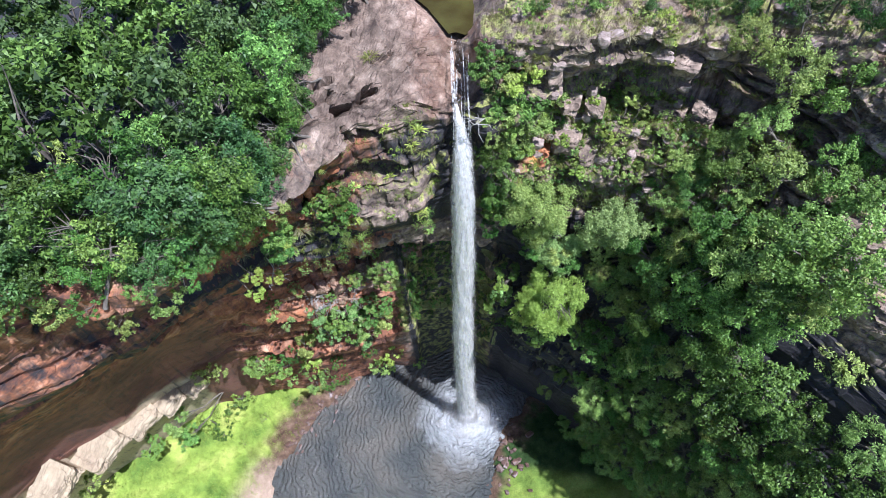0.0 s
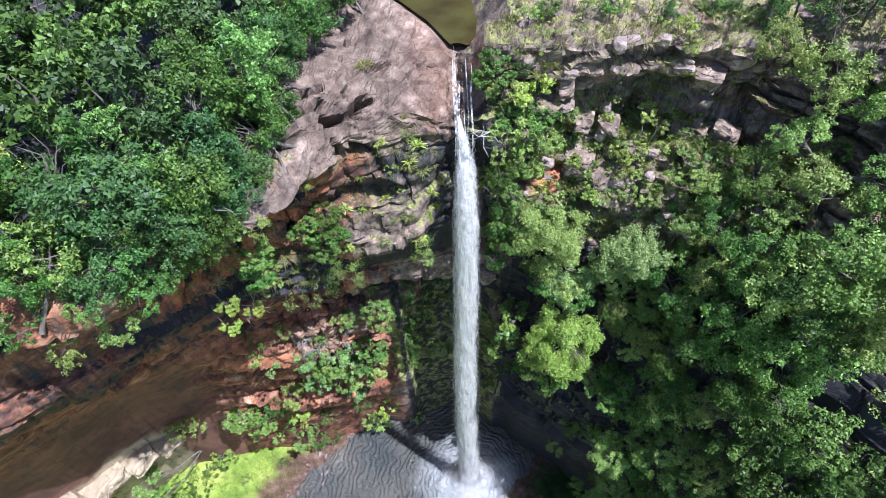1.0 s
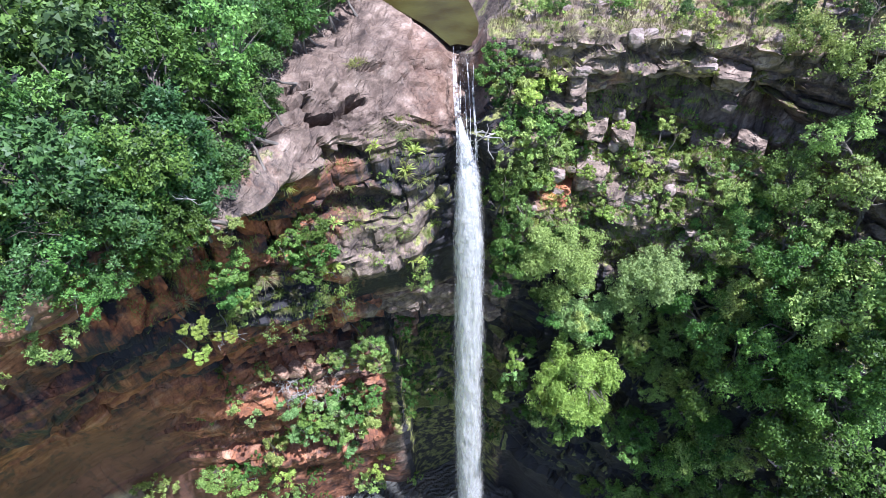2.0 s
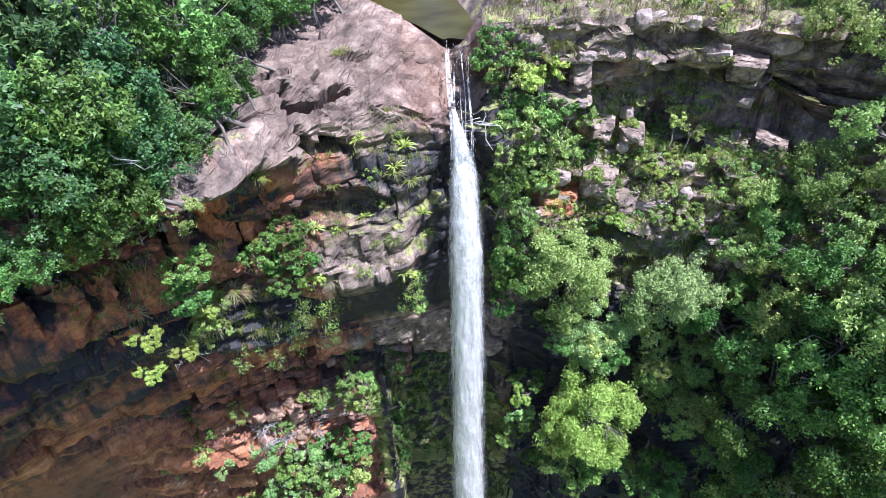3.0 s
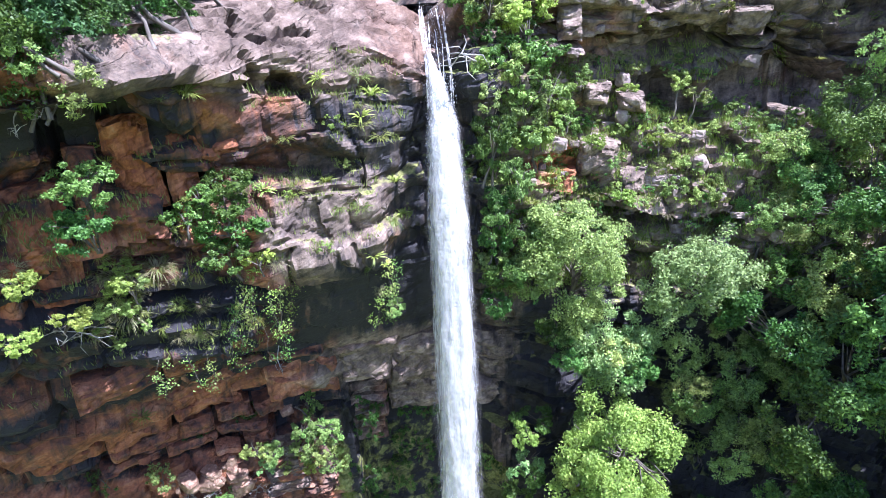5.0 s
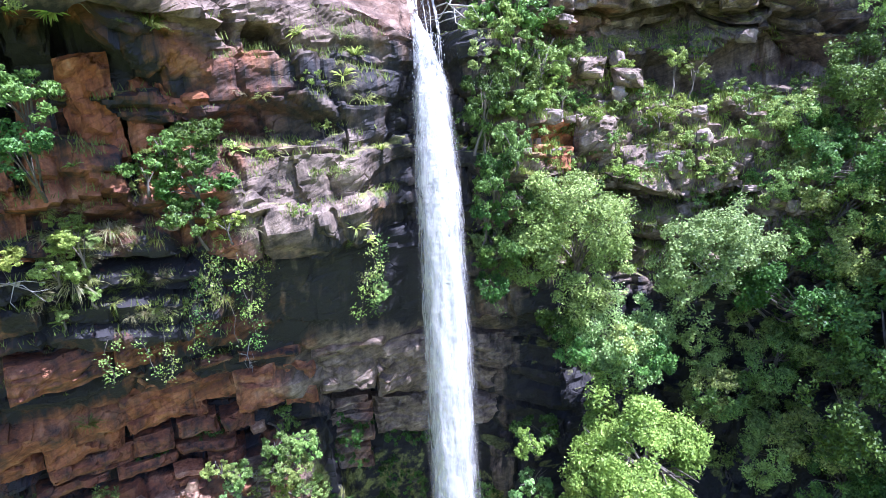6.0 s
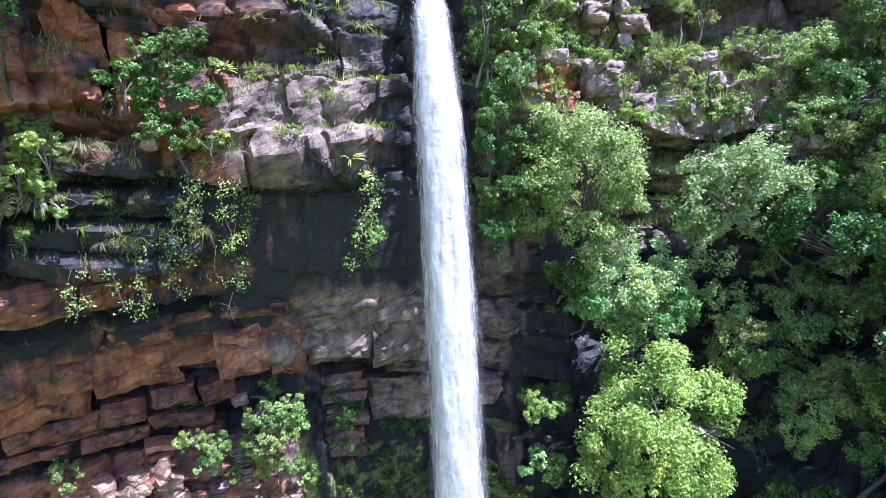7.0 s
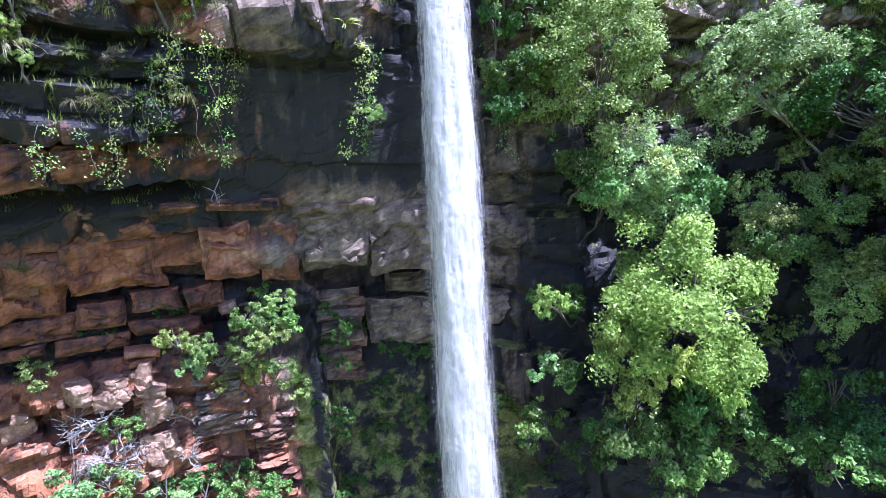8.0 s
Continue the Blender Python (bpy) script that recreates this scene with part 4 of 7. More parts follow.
# the lip of the overhang above them, the panel under the pink ledge, and the two orange-grey blocks next to the grey bed
for k, (b0, b1, z0, z1, r, red, wet, orange) in enumerate((
        (-34.0, -27.6, 46.5, 48.7, 41.5, 0.8, 0.28, 0.25), (-27.3, -24.3, 46.8, 48.5, 41.3, 0.7, 0.30, 0.1), 
        (-18.9, -15.1, 40.7, 44.0, 44.5, 0.55, 0.24, 0.12), (-14.9, -11.9, 40.2, 43.8, 44.7, 0.5, 0.2, 0.2), (-12.2, -5.2, 43.9, 44.9, 44.0, 0.2, 0.20, 0.0))):
    bed_block("red_block", b0, b1, z0, z1, r, 530 + k, red, wet, orange)
# the thin dark ledge that juts out over the red bed
for k, (b0, b1, z0, z1, r) in enumerate(((-38.2, -34.6, 44.3, 45.0, 46.3), (-34.4, -30.2, 44.5, 45.2, 45.9), (-30.1, -26.9, 44.6, 45.4, 45.4), (-26.7, -22.3, 44.8, 45.4, 44.7), (-22.1, -18.4, 44.7, 45.4, 44.1), (-18.2, -13.2, 44.6, 45.3, 43.6))):
    bed_block("grey_slab", b0, b1, z0, z1, r, 700 + k, 0.4, 0.36, 0.0, 3.0, tone=0.35)
# upright orange panels under the brow
for k, (b0, b1, z0, z1, r, wet, orange) in enumerate(((-27.0, -23.5, 58.6, 64.1, 39.2, 0.16, 0.95), (-23.2, -20.8, 58.6, 63.4, 39.4, 0.24, 0.7), (-20.9, -17.2, 61.2, 63.6, 39.3, 0.10, 0.55), (-29.8, -27.6, 58.4, 62.8, 39.0, 0.30, 0.6),
                                                      (-20.4, -17.9, 58.4, 60.8, 39.9, 0.32, 0.3), (-34.5, -30.6, 54.6, 61.5, 39.2, 0.26, 0.8), (-38.6, -34.9, 54.0, 61.0, 39.2, 0.26, 0.8))):
    bed_block("orange_panel", b0, b1, z0, z1, r + 1.0, 650 + k, 0.9, wet + 0.06, orange, 2.4, 0.45, 0.3)
# the grey bed over the cave, its lower step and the buttress in the cave
for k, (b0, b1, z0, z1, r, wet, tone) in enumerate((
        (-11.4, -6.3, 40.5, 43.9, 44.6, 0.06, 0.6), (-6.2, 1.2, 40.1, 44.2, 44.4, 0.08, 0.6), (3.2, 7.7, 38.3, 40.6, 46.9, 0.14, 0.5), (2.6, 7.4, 35.2, 37.8, 47.2, 0.0, 0.95),
        (1.4, 6.8, 41.0, 43.6, 45.6, 0.26, 0.4), (-6.7, -0.6, 33.9, 37.2, 49.0, 0.02, 0.85), (-4.8, 3.0, 37.6, 39.2, 48.8, 0.3, 0.4))):
    bed_block("grey_block", b0, b1, z0, z1, r, 550 + k, 0.0, wet, 0.0, tone=tone, grooves=1.1)
for k in range(9):
    bed_block("grey_slab", -11.0 + 0.15 * math.sin(k), -7.5 + 0.22 * math.cos(2 * k) + 0.06 * k, 32.0 + 0.74 * k, 32.72 + 0.74 * k, 47.7 + 0.12 * math.sin(3 * k) - 0.03 * k, 570 + k, 0.25, 0.14, 0.0, tone=0.4 + 0.06 * k)
# stacks of thin slabs on the sunny bench
for k, (b0, b1, z0, count, thick, r, red) in enumerate(((-24.7, -22.8, 32.0, 10, 0.5, 45.0, 0.6), (-20.6, -16.8, 31.0, 13, 0.42, 44.5, 0.25), (-22.6, -19.4, 26.8, 11, 0.42, 44.8, 0.45),
                                                        (-16.9, -13.9, 25.8, 14, 0.42, 44.6, 0.4), (-29.0, -25.4, 31.0, 5, 0.7, 45.6, 0.6))):
    rnd = random.Random(600 + k)
    for j in range(count):
        bed_block("rock_slab", b0 + rnd.uniform(-0.4, 0.4), b1 + rnd.uniform(-0.5, 0.5), z0 + thick * j, z0 + thick * (j + 0.9), r + rnd.uniform(-0.25, 0.25) + 0.02 * j, 610 + 20 * k + j, red, 0.22 if k in (1, 3) else 0.14, 0.0, 1.6, grooves=0)
# pale sandy slabs along the foot of the long red wall
for k, (b0, b1, z0, z1, r) in enumerate(((-77.0, -70.2, 17.6, 21.2, 59.4), (-70.0, -64.0, 15.2, 18.4, 58.4), (-63.8, -58.6, 13.6, 16.6, 57.4), (-58.4, -54.4, 12.6, 15.4, 56.6), (-54.2, -50.6, 12.2, 14.6, 55.8))):
    bed_block("sand_slab", b0, b1, z0, z1, r, 640 + k, 0.0, 0.0, 0.0, 4.0, 0.6, 1.2, "sunlit pale sandstone slab", 0.7)
# pale faces of the sunny bench across the fall
for k, (b0, b1, z0, z1, r) in enumerate(((12.7, 16.2, 56.6, 59.3, 45.1), (16.6, 18.8, 55.2, 57.0, 45.6), (19.2, 22.6, 58.0, 59.5, 48.2), (24.0, 27.4, 57.8, 59.6, 51.4), (13.2, 15.2, 61.8, 63.2, 45.9),
                                         (16.0, 18.2, 61.0, 62.3, 47.0), (10.6, 12.6, 66.0, 68.6, 44.6), (24.3, 27.0, 65.8, 67.6, 49.5), (10.2, 12.4, 55.8, 57.4, 44.0), (27.8, 30.6, 58.6, 60.4, 52.2))):
    bed_block("grey_block", b0, b1, z0, z1, r + 0.5, 720 + k, 0.05, 0.0, 0.9 if k == 8 else 0.0, 2.0, tone=0.75, grooves=0.15)

# ---------------------------------------------------------------- valley floor and pool
SHORE = [(-14.1, 49.4), (-20.1, 46.3), (-25.8, 41.1), (-30, 36.4), (-33.1, 31), (-36.1, 26.7), (-36.4, 19.5), (-31.5, 8.7), (-20.6, 1.1), (-6.5, -1.1), (1.6, 8.7), (3.3, 21.2), (5.6, 29.3), (8.7, 35.3), (14.1, 41.3), (11.9, 48.9), (0, 54.3)]
POOL_LEVEL = -9.0


def inside_shore(x, y):
    """Signed distance to the shore, positive in the water."""
    pts = np.array(SHORE)
    best, odd = np.full(len(x), 1e9), np.zeros(len(x), bool)
    for (ax, ay), (bx, by) in zip(pts, np.roll(pts, -1, 0)):
        dx, dy = bx - ax, by - ay
        t = np.clip(((x - ax) * dx + (y - ay) * dy) / (dx * dx + dy * dy), 0, 1)
        best = np.minimum(best, np.hypot(x - ax - t * dx, y - ay - t * dy))
        cross = ((ay > y) != (by > y)) & (x < (bx - ax) * (y - ay) / (by - ay + 1e-9) + ax)
        odd ^= cross
    return np.where(odd, best, -best)


def ground_height(x, y):
    q = np.stack([x, y, x * 0], 1)
    s = inside_shore(x, y) + 0.8 * fbm(q, 3.5, 3, 90)
    rise = np.clip(-s, 0, 60)
    z = POOL_LEVEL + 0.25 + 0.12 * rise + 0.5 * fbm(q, 9, 3, 91) * step(1, 8, rise) + 0.22 * fbm(q, 2.0, 3, 92) * step(0.0, 3, rise)
    z = z + 0.12 * np.clip(rise - 4, 0, 25) * step(2, 12, x)
    return np.where(s > 0, POOL_LEVEL - 0.25 - 0.12 * np.clip(s, 0, 12), z), s


def build_ground():
    rings = np.concatenate([np.arange(0.0, 70, 0.75), 70 * 1.14 ** np.arange(0, 30)])
    ang = np.radians(np.arange(0, 360, 1.0))
    r, a = np.meshgrid(rings, ang, indexing="ij")
    x, y = (r * np.sin(a)).ravel(), (20 + r * np.cos(a)).ravel()
    z, s = ground_height(x, y)
    far = step(70, 300, r.ravel())
    z = z * (1 - far) + far * (POOL_LEVEL + 1)
    rows, cols = r.shape
    idx = np.arange(rows * cols).reshape(rows, cols)
    nxt = np.roll(idx, -1, 1)
    faces = np.stack([idx[:-1], idx[1:], nxt[1:], nxt[:-1]], 2).reshape(-1, 4)
    me = mesh_of("ground", np.stack([x, y, z], 1), faces, GROUND, True)
    q = np.stack([x, y, x * 0], 1)
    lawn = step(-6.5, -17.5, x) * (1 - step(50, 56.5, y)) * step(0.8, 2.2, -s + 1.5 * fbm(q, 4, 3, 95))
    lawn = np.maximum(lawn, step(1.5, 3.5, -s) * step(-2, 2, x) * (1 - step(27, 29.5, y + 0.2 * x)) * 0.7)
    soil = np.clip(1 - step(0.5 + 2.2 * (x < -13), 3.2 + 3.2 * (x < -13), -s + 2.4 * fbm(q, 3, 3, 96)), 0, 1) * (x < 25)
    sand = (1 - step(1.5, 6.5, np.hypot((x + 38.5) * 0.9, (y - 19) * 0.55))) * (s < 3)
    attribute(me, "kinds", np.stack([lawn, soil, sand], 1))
    return tagged(new("ground", me), "sunny meadow and damp soil of the valley floor", "ground", kind="structure")


ground = build_ground()


def build_pool():
    xs, ys = np.arange(-44, 20, 0.6), np.arange(-5, 57, 0.6)
    x, y = np.meshgrid(xs, ys, indexing="ij")
    z = POOL_LEVEL + 0.05 * fbm(np.stack([x.ravel(), y.ravel(), x.ravel() * 0], 1), 3, 3, 12)
    rows, cols = x.shape
    idx = np.arange(rows * cols).reshape(rows, cols)
    faces = np.stack([idx[:-1, :-1], idx[1:, :-1], idx[1:, 1:], idx[:-1, 1:]], 2).reshape(-1, 4)
    s = inside_shore(x.ravel(), y.ravel())
    keep = s[faces].min(1) > -2.5
    me = mesh_of("pool_water", np.stack([x.ravel(), y.ravel(), z], 1), faces[keep], POOL, True)
    return tagged(new("plunge_pool_water", me), "dark rippling plunge pool, milky with foam below the fall", "water", kind="structure")


pool = build_pool()


def build_stream():
    pts, half = STREAM_LINE, (1.15, 2.4, 4.2, 6.4, 8.0, 8.0)
    verts, faces = [], []
    for i, (x, y) in enumerate(pts):
        for k in range(7):
            verts.append((x + half[i] * (k / 3 - 1), y + (0.25 * math.sin(k) if i == 0 else 0), 69.12))
    for i in range(len(pts) - 1):
        for k in range(6):
            a = i * 7 + k
            faces.append((a, a + 1, a + 8, a + 7))
    me = mesh_of("stream_water", verts, faces, STREAM, True)
    return tagged(new("stream_water", me), "still brownish green stream above the lip", "water", kind="structure")


stream = build_stream()

# ---------------------------------------------------------------- the waterfall
# Middle line of the falling water: (y, z), and half its width.
FALL_DRIFT = -0.3
FALL_LINE = [(49.9, 69.25, 1.0), (47.5, 68.6, 1.05), (44.6, 67.3, 1.0), (43.0, 66.2, 0.95), (42.0, 64.6, 0.97), (41.0, 62.0, 1.05), (40.0, 58.0, 1.2),
             (39.4, 53.5, 1.34), (39.0, 47.5, 1.45), (38.6, 40.0, 1.55), (38.3, 31.0, 1.66), (37.8, 20.0, 1.78), (37.2, 7.0, 1.9), (36.5, -8.8, 2.2)]


def drift(z):
    """How far the column leans aside on its way down."""
    return 0.2 + FALL_DRIFT * step(54, 30, z) * (1 - step(16, -6, z))


def fall_at(t):
    n = len(FALL_LINE) - 1
    k = min(int(t * n), n - 1)
    u = t * n - k
    return [FALL_LINE[k][j] * (1 - u) + FALL_LINE[k + 1][j] * u for j in range(3)]


def ribbon(seed, start, end, x0, spread, depth, width, wave, steps=70):
    """One long tongue of the fall: a rounded strip, bowed towards the open side."""
    rnd = random.Random(seed)
    ph, verts, faces = rnd.uniform(0, 9), [], []
    for i in range(steps + 1):
        t = start + (end - start) * i / steps
        y, z, h = fall_at(t)
        x = float(drift(z)) + x0 * h * spread + wave * math.sin(ph + t * rnd.choice((21, 21)) ) * 0.25 * h
        w = width * h * (0.75 + 0.35 * math.sin(ph * 2 + t * 17)) * min(1, 0.25 + i / steps * 6) 
        for k in range(5):
            u = k / 2 - 1
            verts.append((x + w * u, y - depth - 0.5 * w * (1 - u * u), z + 0.12 * math.sin(ph + i)))
    for i in range(steps):
        for k in range(4):
            a = i * 5 + k
            faces.append((a, a + 1, a + 6, a + 5))
    return verts, faces


def flakes(seed, count, start, end, spread, size, mat, name):
    """Torn scraps and drops of falling water, long in the fall's direction and turned every way."""
    rs = np.random.RandomState(seed)
    t = start + (end - start) * rs.uniform(0, 1, count)
    mid = np.array([fall_at(v) for v in t])
    u = np.clip(rs.normal(size=count) * 0.5, -1.25, 1.25) * spread
    c = np.stack([drift(mid[:, 1]) + u * mid[:, 2], mid[:, 0] - 0.2 - 0.75 * mid[:, 2] * np.sqrt(np.maximum(0, 1 - np.abs(u))) * rs.uniform(0.2, 1.1, count), mid[:, 1] + rs.normal(size=count) * 0.2], 1)
    nrm = rs.normal(size=(count, 3)) + np.array([0.2, -0.6, 0.7])
    nrm /= np.linalg.norm(nrm, axis=1)[:, None]
    d = np.stack([rs.normal(size=count) * 0.18, rs.normal(size=count) * 0.25, np.full(count, -1.0)], 1)
    side = np.cross(nrm, d)
    side /= np.linalg.norm(side, axis=1)[:, None] + 1e-9
    ln = (size * rs.uniform(0.5, 1.6, count))[:, None]
    w = ln * rs.uniform(0.10, 0.26, (count, 1))
    verts = np.stack([c - d * ln, c + side * w, c + d * ln, c - side * w], 1).reshape(-1, 3)
    return mesh_of(name, verts, np.arange(4 * count).reshape(count, 4), mat)


def column_mesh(name, mat, wide=1.0, steps=1000, around=30, seed=0, cut=0.0):
    """The white column itself: a rounded front, furrowed along the fall and tumbling in small caps."""
    t0 = 0.235 + cut
    t = t0 + (1 - t0) * np.linspace(0, 1, steps + 1)
    mid = np.array([fall_at(v) for v in t])
    u = np.linspace(-1, 1, around)
    grow = np.clip(0.12 + 0.88 * (t - 0.235) / 0.16, 0.12, 1)[:, None]
    shift = -0.45 * np.clip(1 - (t - 0.235) / 0.14, 0, 1)[:, None]
    x = drift(mid[:, 1:2]) + shift + u[None, :] * mid[:, 2:3] * 0.92 * grow * wide
    y = mid[:, 0:1] - 0.75 * mid[:, 2:3] * np.sqrt(np.maximum(0, 1 - u[None, :] ** 2)) * grow * wide
    z = mid[:, 1:2] + 0 * x
    p = np.stack([x, y, z], 2).reshape(-1, 3)
    q = p * np.array([1, 1, 0.16])
    cap = (-p[:, 2] / 0.34 + 2.4 * fbm(p * np.array([1.0, 1.0, 0.4]), 0.22, 3, 305 + seed)) % 1.0
    g = np.repeat(grow[:, 0], around)
    p[:, 1] -= (0.06 * cap + 0.12 * fbm(q, 0.35, 4, 301 + seed)) * g
    p[:, 0] += 0.16 * fbm(q, 0.6, 3, 311 + seed) * g
    rows = steps + 1
    idx = np.arange(rows * around).reshape(rows, around)
    faces = np.stack([idx[:-1, :-1], idx[1:, :-1], idx[1:, 1:], idx[:-1, 1:]], 2).reshape(-1, 4)
    me = mesh_of(name, p, faces, mat, True)
    edge = np.tile(np.abs(u), rows)
    attribute(me, "edge", np.stack([edge, edge, edge], 1))
    return me


waterfall = thing("waterfall", "tall narrow white waterfall dropping free into the pool", "waterfall")
part("water_column", column_mesh("water_column", FALL_CORE), waterfall, "furrowed white column of falling water")
part("water_veil", column_mesh("water_veil", FALL_VEIL, 1.16, 420, 22, 40, 0.05), waterfall, "torn outer veil of the fall")
part("water_haze", column_mesh("water_haze", FALL_HAZE, 1.34, 300, 18, 80, 0.10), waterfall, "thin haze of spray round the fall")
tagged(part("torn_water", flakes(1, 9000, 0.30, 1.0, 0.8, 0.05, FALL_DROPS, "torn_water"), waterfall), "white torn water of the falling column", kind="stuff")
strands = [ribbon(20 + k, (0.02, 0.02, 0.05, 0.10, 0.12, 0.06, 0.14)[k], 0.36, (-0.8, 0.8, -0.62, 0.7, -0.35, 0.35, 0.1)[k], 1.0, 0.06 + 0.03 * k, (0.10, 0.045, 0.12, 0.05, 0.08, 0.05, 0.06)[k], 0.25, 70) for k in range(7)]
tagged(part("sliding_water", mesh_of("sliding_water", *joined(strands), STRAND, True), waterfall), "thin strands of water sliding down the rock chute", kind="stuff")
tagged(part("thrown_water", flakes(2, 420, 0.02, 0.30, 0.95, 0.04, FALL_DROPS, "thrown_water"), waterfall), "thin water thrown up in the chute", kind="stuff")


def burst(seed, count, spread, height, size):
    """Drops thrown up round the foot of the fall."""
    rs = np.random.RandomState(seed)
    r, a = np.abs(rs.normal(size=count)) * spread, rs.uniform(0, 2 * math.pi, count)
    c = np.stack([FALL_FOOT.x + 1.2 * r * np.cos(a), FALL_FOOT.y - 0.4 + 0.85 * r * np.sin(a), FALL_FOOT.z + 0.05 + np.abs(rs.normal(size=count)) * height * np.exp(-r / spread)], 1)
    verts, faces = leaves_like(c, rs, size)
    return verts, faces


def leaves_like(c, rs, size):
    n = len(c)
    d, e = rs.normal(size=(n, 3)), rs.normal(size=(n, 3))
    d /= np.linalg.norm(d, axis=1)[:, None]
    e = np.cross(d, e)
    e /= np.linalg.norm(e, axis=1)[:, None]
    s = size * rs.uniform(0.4, 1.4, (n, 1))
    verts = np.stack([c - d * s, c + e * s, c + d * s, c - e * s], 1).reshape(-1, 3)
    return verts, np.arange(4 * n).reshape(n, 4)


def mist_dome(name, rx, ry, rz, seed, off):
    """A thin, torn dome of spray over the foot of the fall."""
    a, h = np.meshgrid(np.linspace(0, 2 * math.pi, 61), np.linspace(0, math.pi / 2, 17), indexing="ij")
    p = np.stack([rx * np.cos(a) * np.cos(h), ry * np.sin(a) * np.cos(h), rz * np.sin(h)], 2).reshape(-1, 3)
    p *= (1 + 0.22 * fbm(p + seed * 7, 2.2, 3, seed))[:, None]
    p += np.array([FALL_FOOT.x + off, FALL_FOOT.y - 0.4, FALL_FOOT.z + 0.05])
    idx = np.arange(61 * 17).reshape(61, 17)
    faces = np.stack([idx[:-1, :-1], idx[1:, :-1], idx[1:, 1:], idx[:-1, 1:]], 2).reshape(-1, 4)
    return tagged(new(name, mesh_of(name, p, faces, MIST, True)), "thin white spray drifting over the foot of the fall", "spray", kind="stuff")


mist_dome("drifting_spray", 3.6, 3.0, 5.2, 1, 0.3)
mist_dome("drifting_spray", 5.6, 4.2, 4.0, 2, 1.0)
mist_dome("drifting_spray", 7.6, 5.4, 2.6, 3, 1.6)
tagged(new("splash_drops", mesh_of("splash_drops", *burst(8, 12000, 1.5, 1.9, 0.06), FALL_DROPS)), "white drops thrown up at the foot of the fall", "spray", kind="stuff")
tagged(new("spray_drops", mesh_of("spray_drops", *burst(9, 7000, 3.4, 1.4, 0.04), FALL_DROPS)), "fine drops drifting over the pool", "spray", kind="stuff")

# ---------------------------------------------------------------- plants
def leaves_at(centres, outward, size, seed, droop=0.3, narrow=0.6):
    """Small pointed sprigs of leaves at the centres, facing roughly outward."""
    rs = np.random.RandomState(seed)
    n = len(centres)
    nrm = outward + rs.normal(size=(n, 3)) * 0.85
    nrm /= np.linalg.norm(nrm, axis=1)[:, None] + 1e-9
    d = np.cross(nrm, rs.normal(size=(n, 3)))
    d /= np.linalg.norm(d, axis=1)[:, None] + 1e-9
    d[:, 2] -= droop
    d /= np.linalg.norm(d, axis=1)[:, None] + 1e-9
    side = np.cross(nrm, d)
    side /= np.linalg.norm(side, axis=1)[:, None] + 1e-9
    ln = size * rs.uniform(0.6, 1.35, size=(n, 1))
    w = ln * narrow
    a = centres - d * ln * 0.5 + side * w * 0.5
    b = centres - d * ln * 0.3 - side * w * 0.6
    e = centres + d * ln * 0.6 + nrm * ln * 0.12
    verts = np.stack([a, b, e], 1).reshape(-1, 3)
    return verts, np.arange(3 * n).reshape(n, 3)


def lobes_of(seed, count, radii, low=-0.35, hollow=0.55):
    """Centres and sizes of the clumps that make up a crown round (0, 0, 0)."""
    rs = np.random.RandomState(seed)
    main = []
    while len(main) < min(13, 6 + count // 14) + 6 * (count > 180):
        v = rs.normal(size=3)
        v /= np.linalg.norm(v)
        if v[2] >= low:
            main.append((v * rs.uniform(0.42, 0.80), rs.uniform(0.20, 0.40)))
    out = []
    while len(out) < count:
        m, s = main[rs.randint(len(main))]
        v = rs.normal(size=3)
        v /= np.linalg.norm(v)
        v = m + v * s * rs.uniform(0.6, 1.0)
        if v[2] < low or np.linalg.norm(v) < 0.4:
            continue
        out.append((v * np.array(radii) * 1.13, rs.uniform(0.08, 0.20) * min(radii)))
    return out


def crown_mesh(name, seed, radii, height, lobes, per_lobe, leaf, mat, low=-0.35, droop=0.3, narrow=0.48, flat=0.75):
    rs = np.random.RandomState(seed + 100)
    cs, ns = [], []
    for c, s in lobes_of(seed, lobes, radii, low):
        v = rs.normal(size=(per_lobe, 3))
        v *= np.minimum(1, 2.1 / np.linalg.norm(v, axis=1))[:, None]
        cs.append(c + v * s * 0.52 * np.array([1.1, 1.1, flat]) + np.array([0, 0, height]))
        ns.append(np.tile(c / np.linalg.norm(c) * 0.55 + np.array([0, 0, 0.55]), (per_lobe, 1)) + v * 0.22)
    verts, faces = leaves_at(np.concatenate(cs), np.concatenate(ns), leaf, seed, droop, narrow)
    return mesh_of(name, verts, faces, mat)


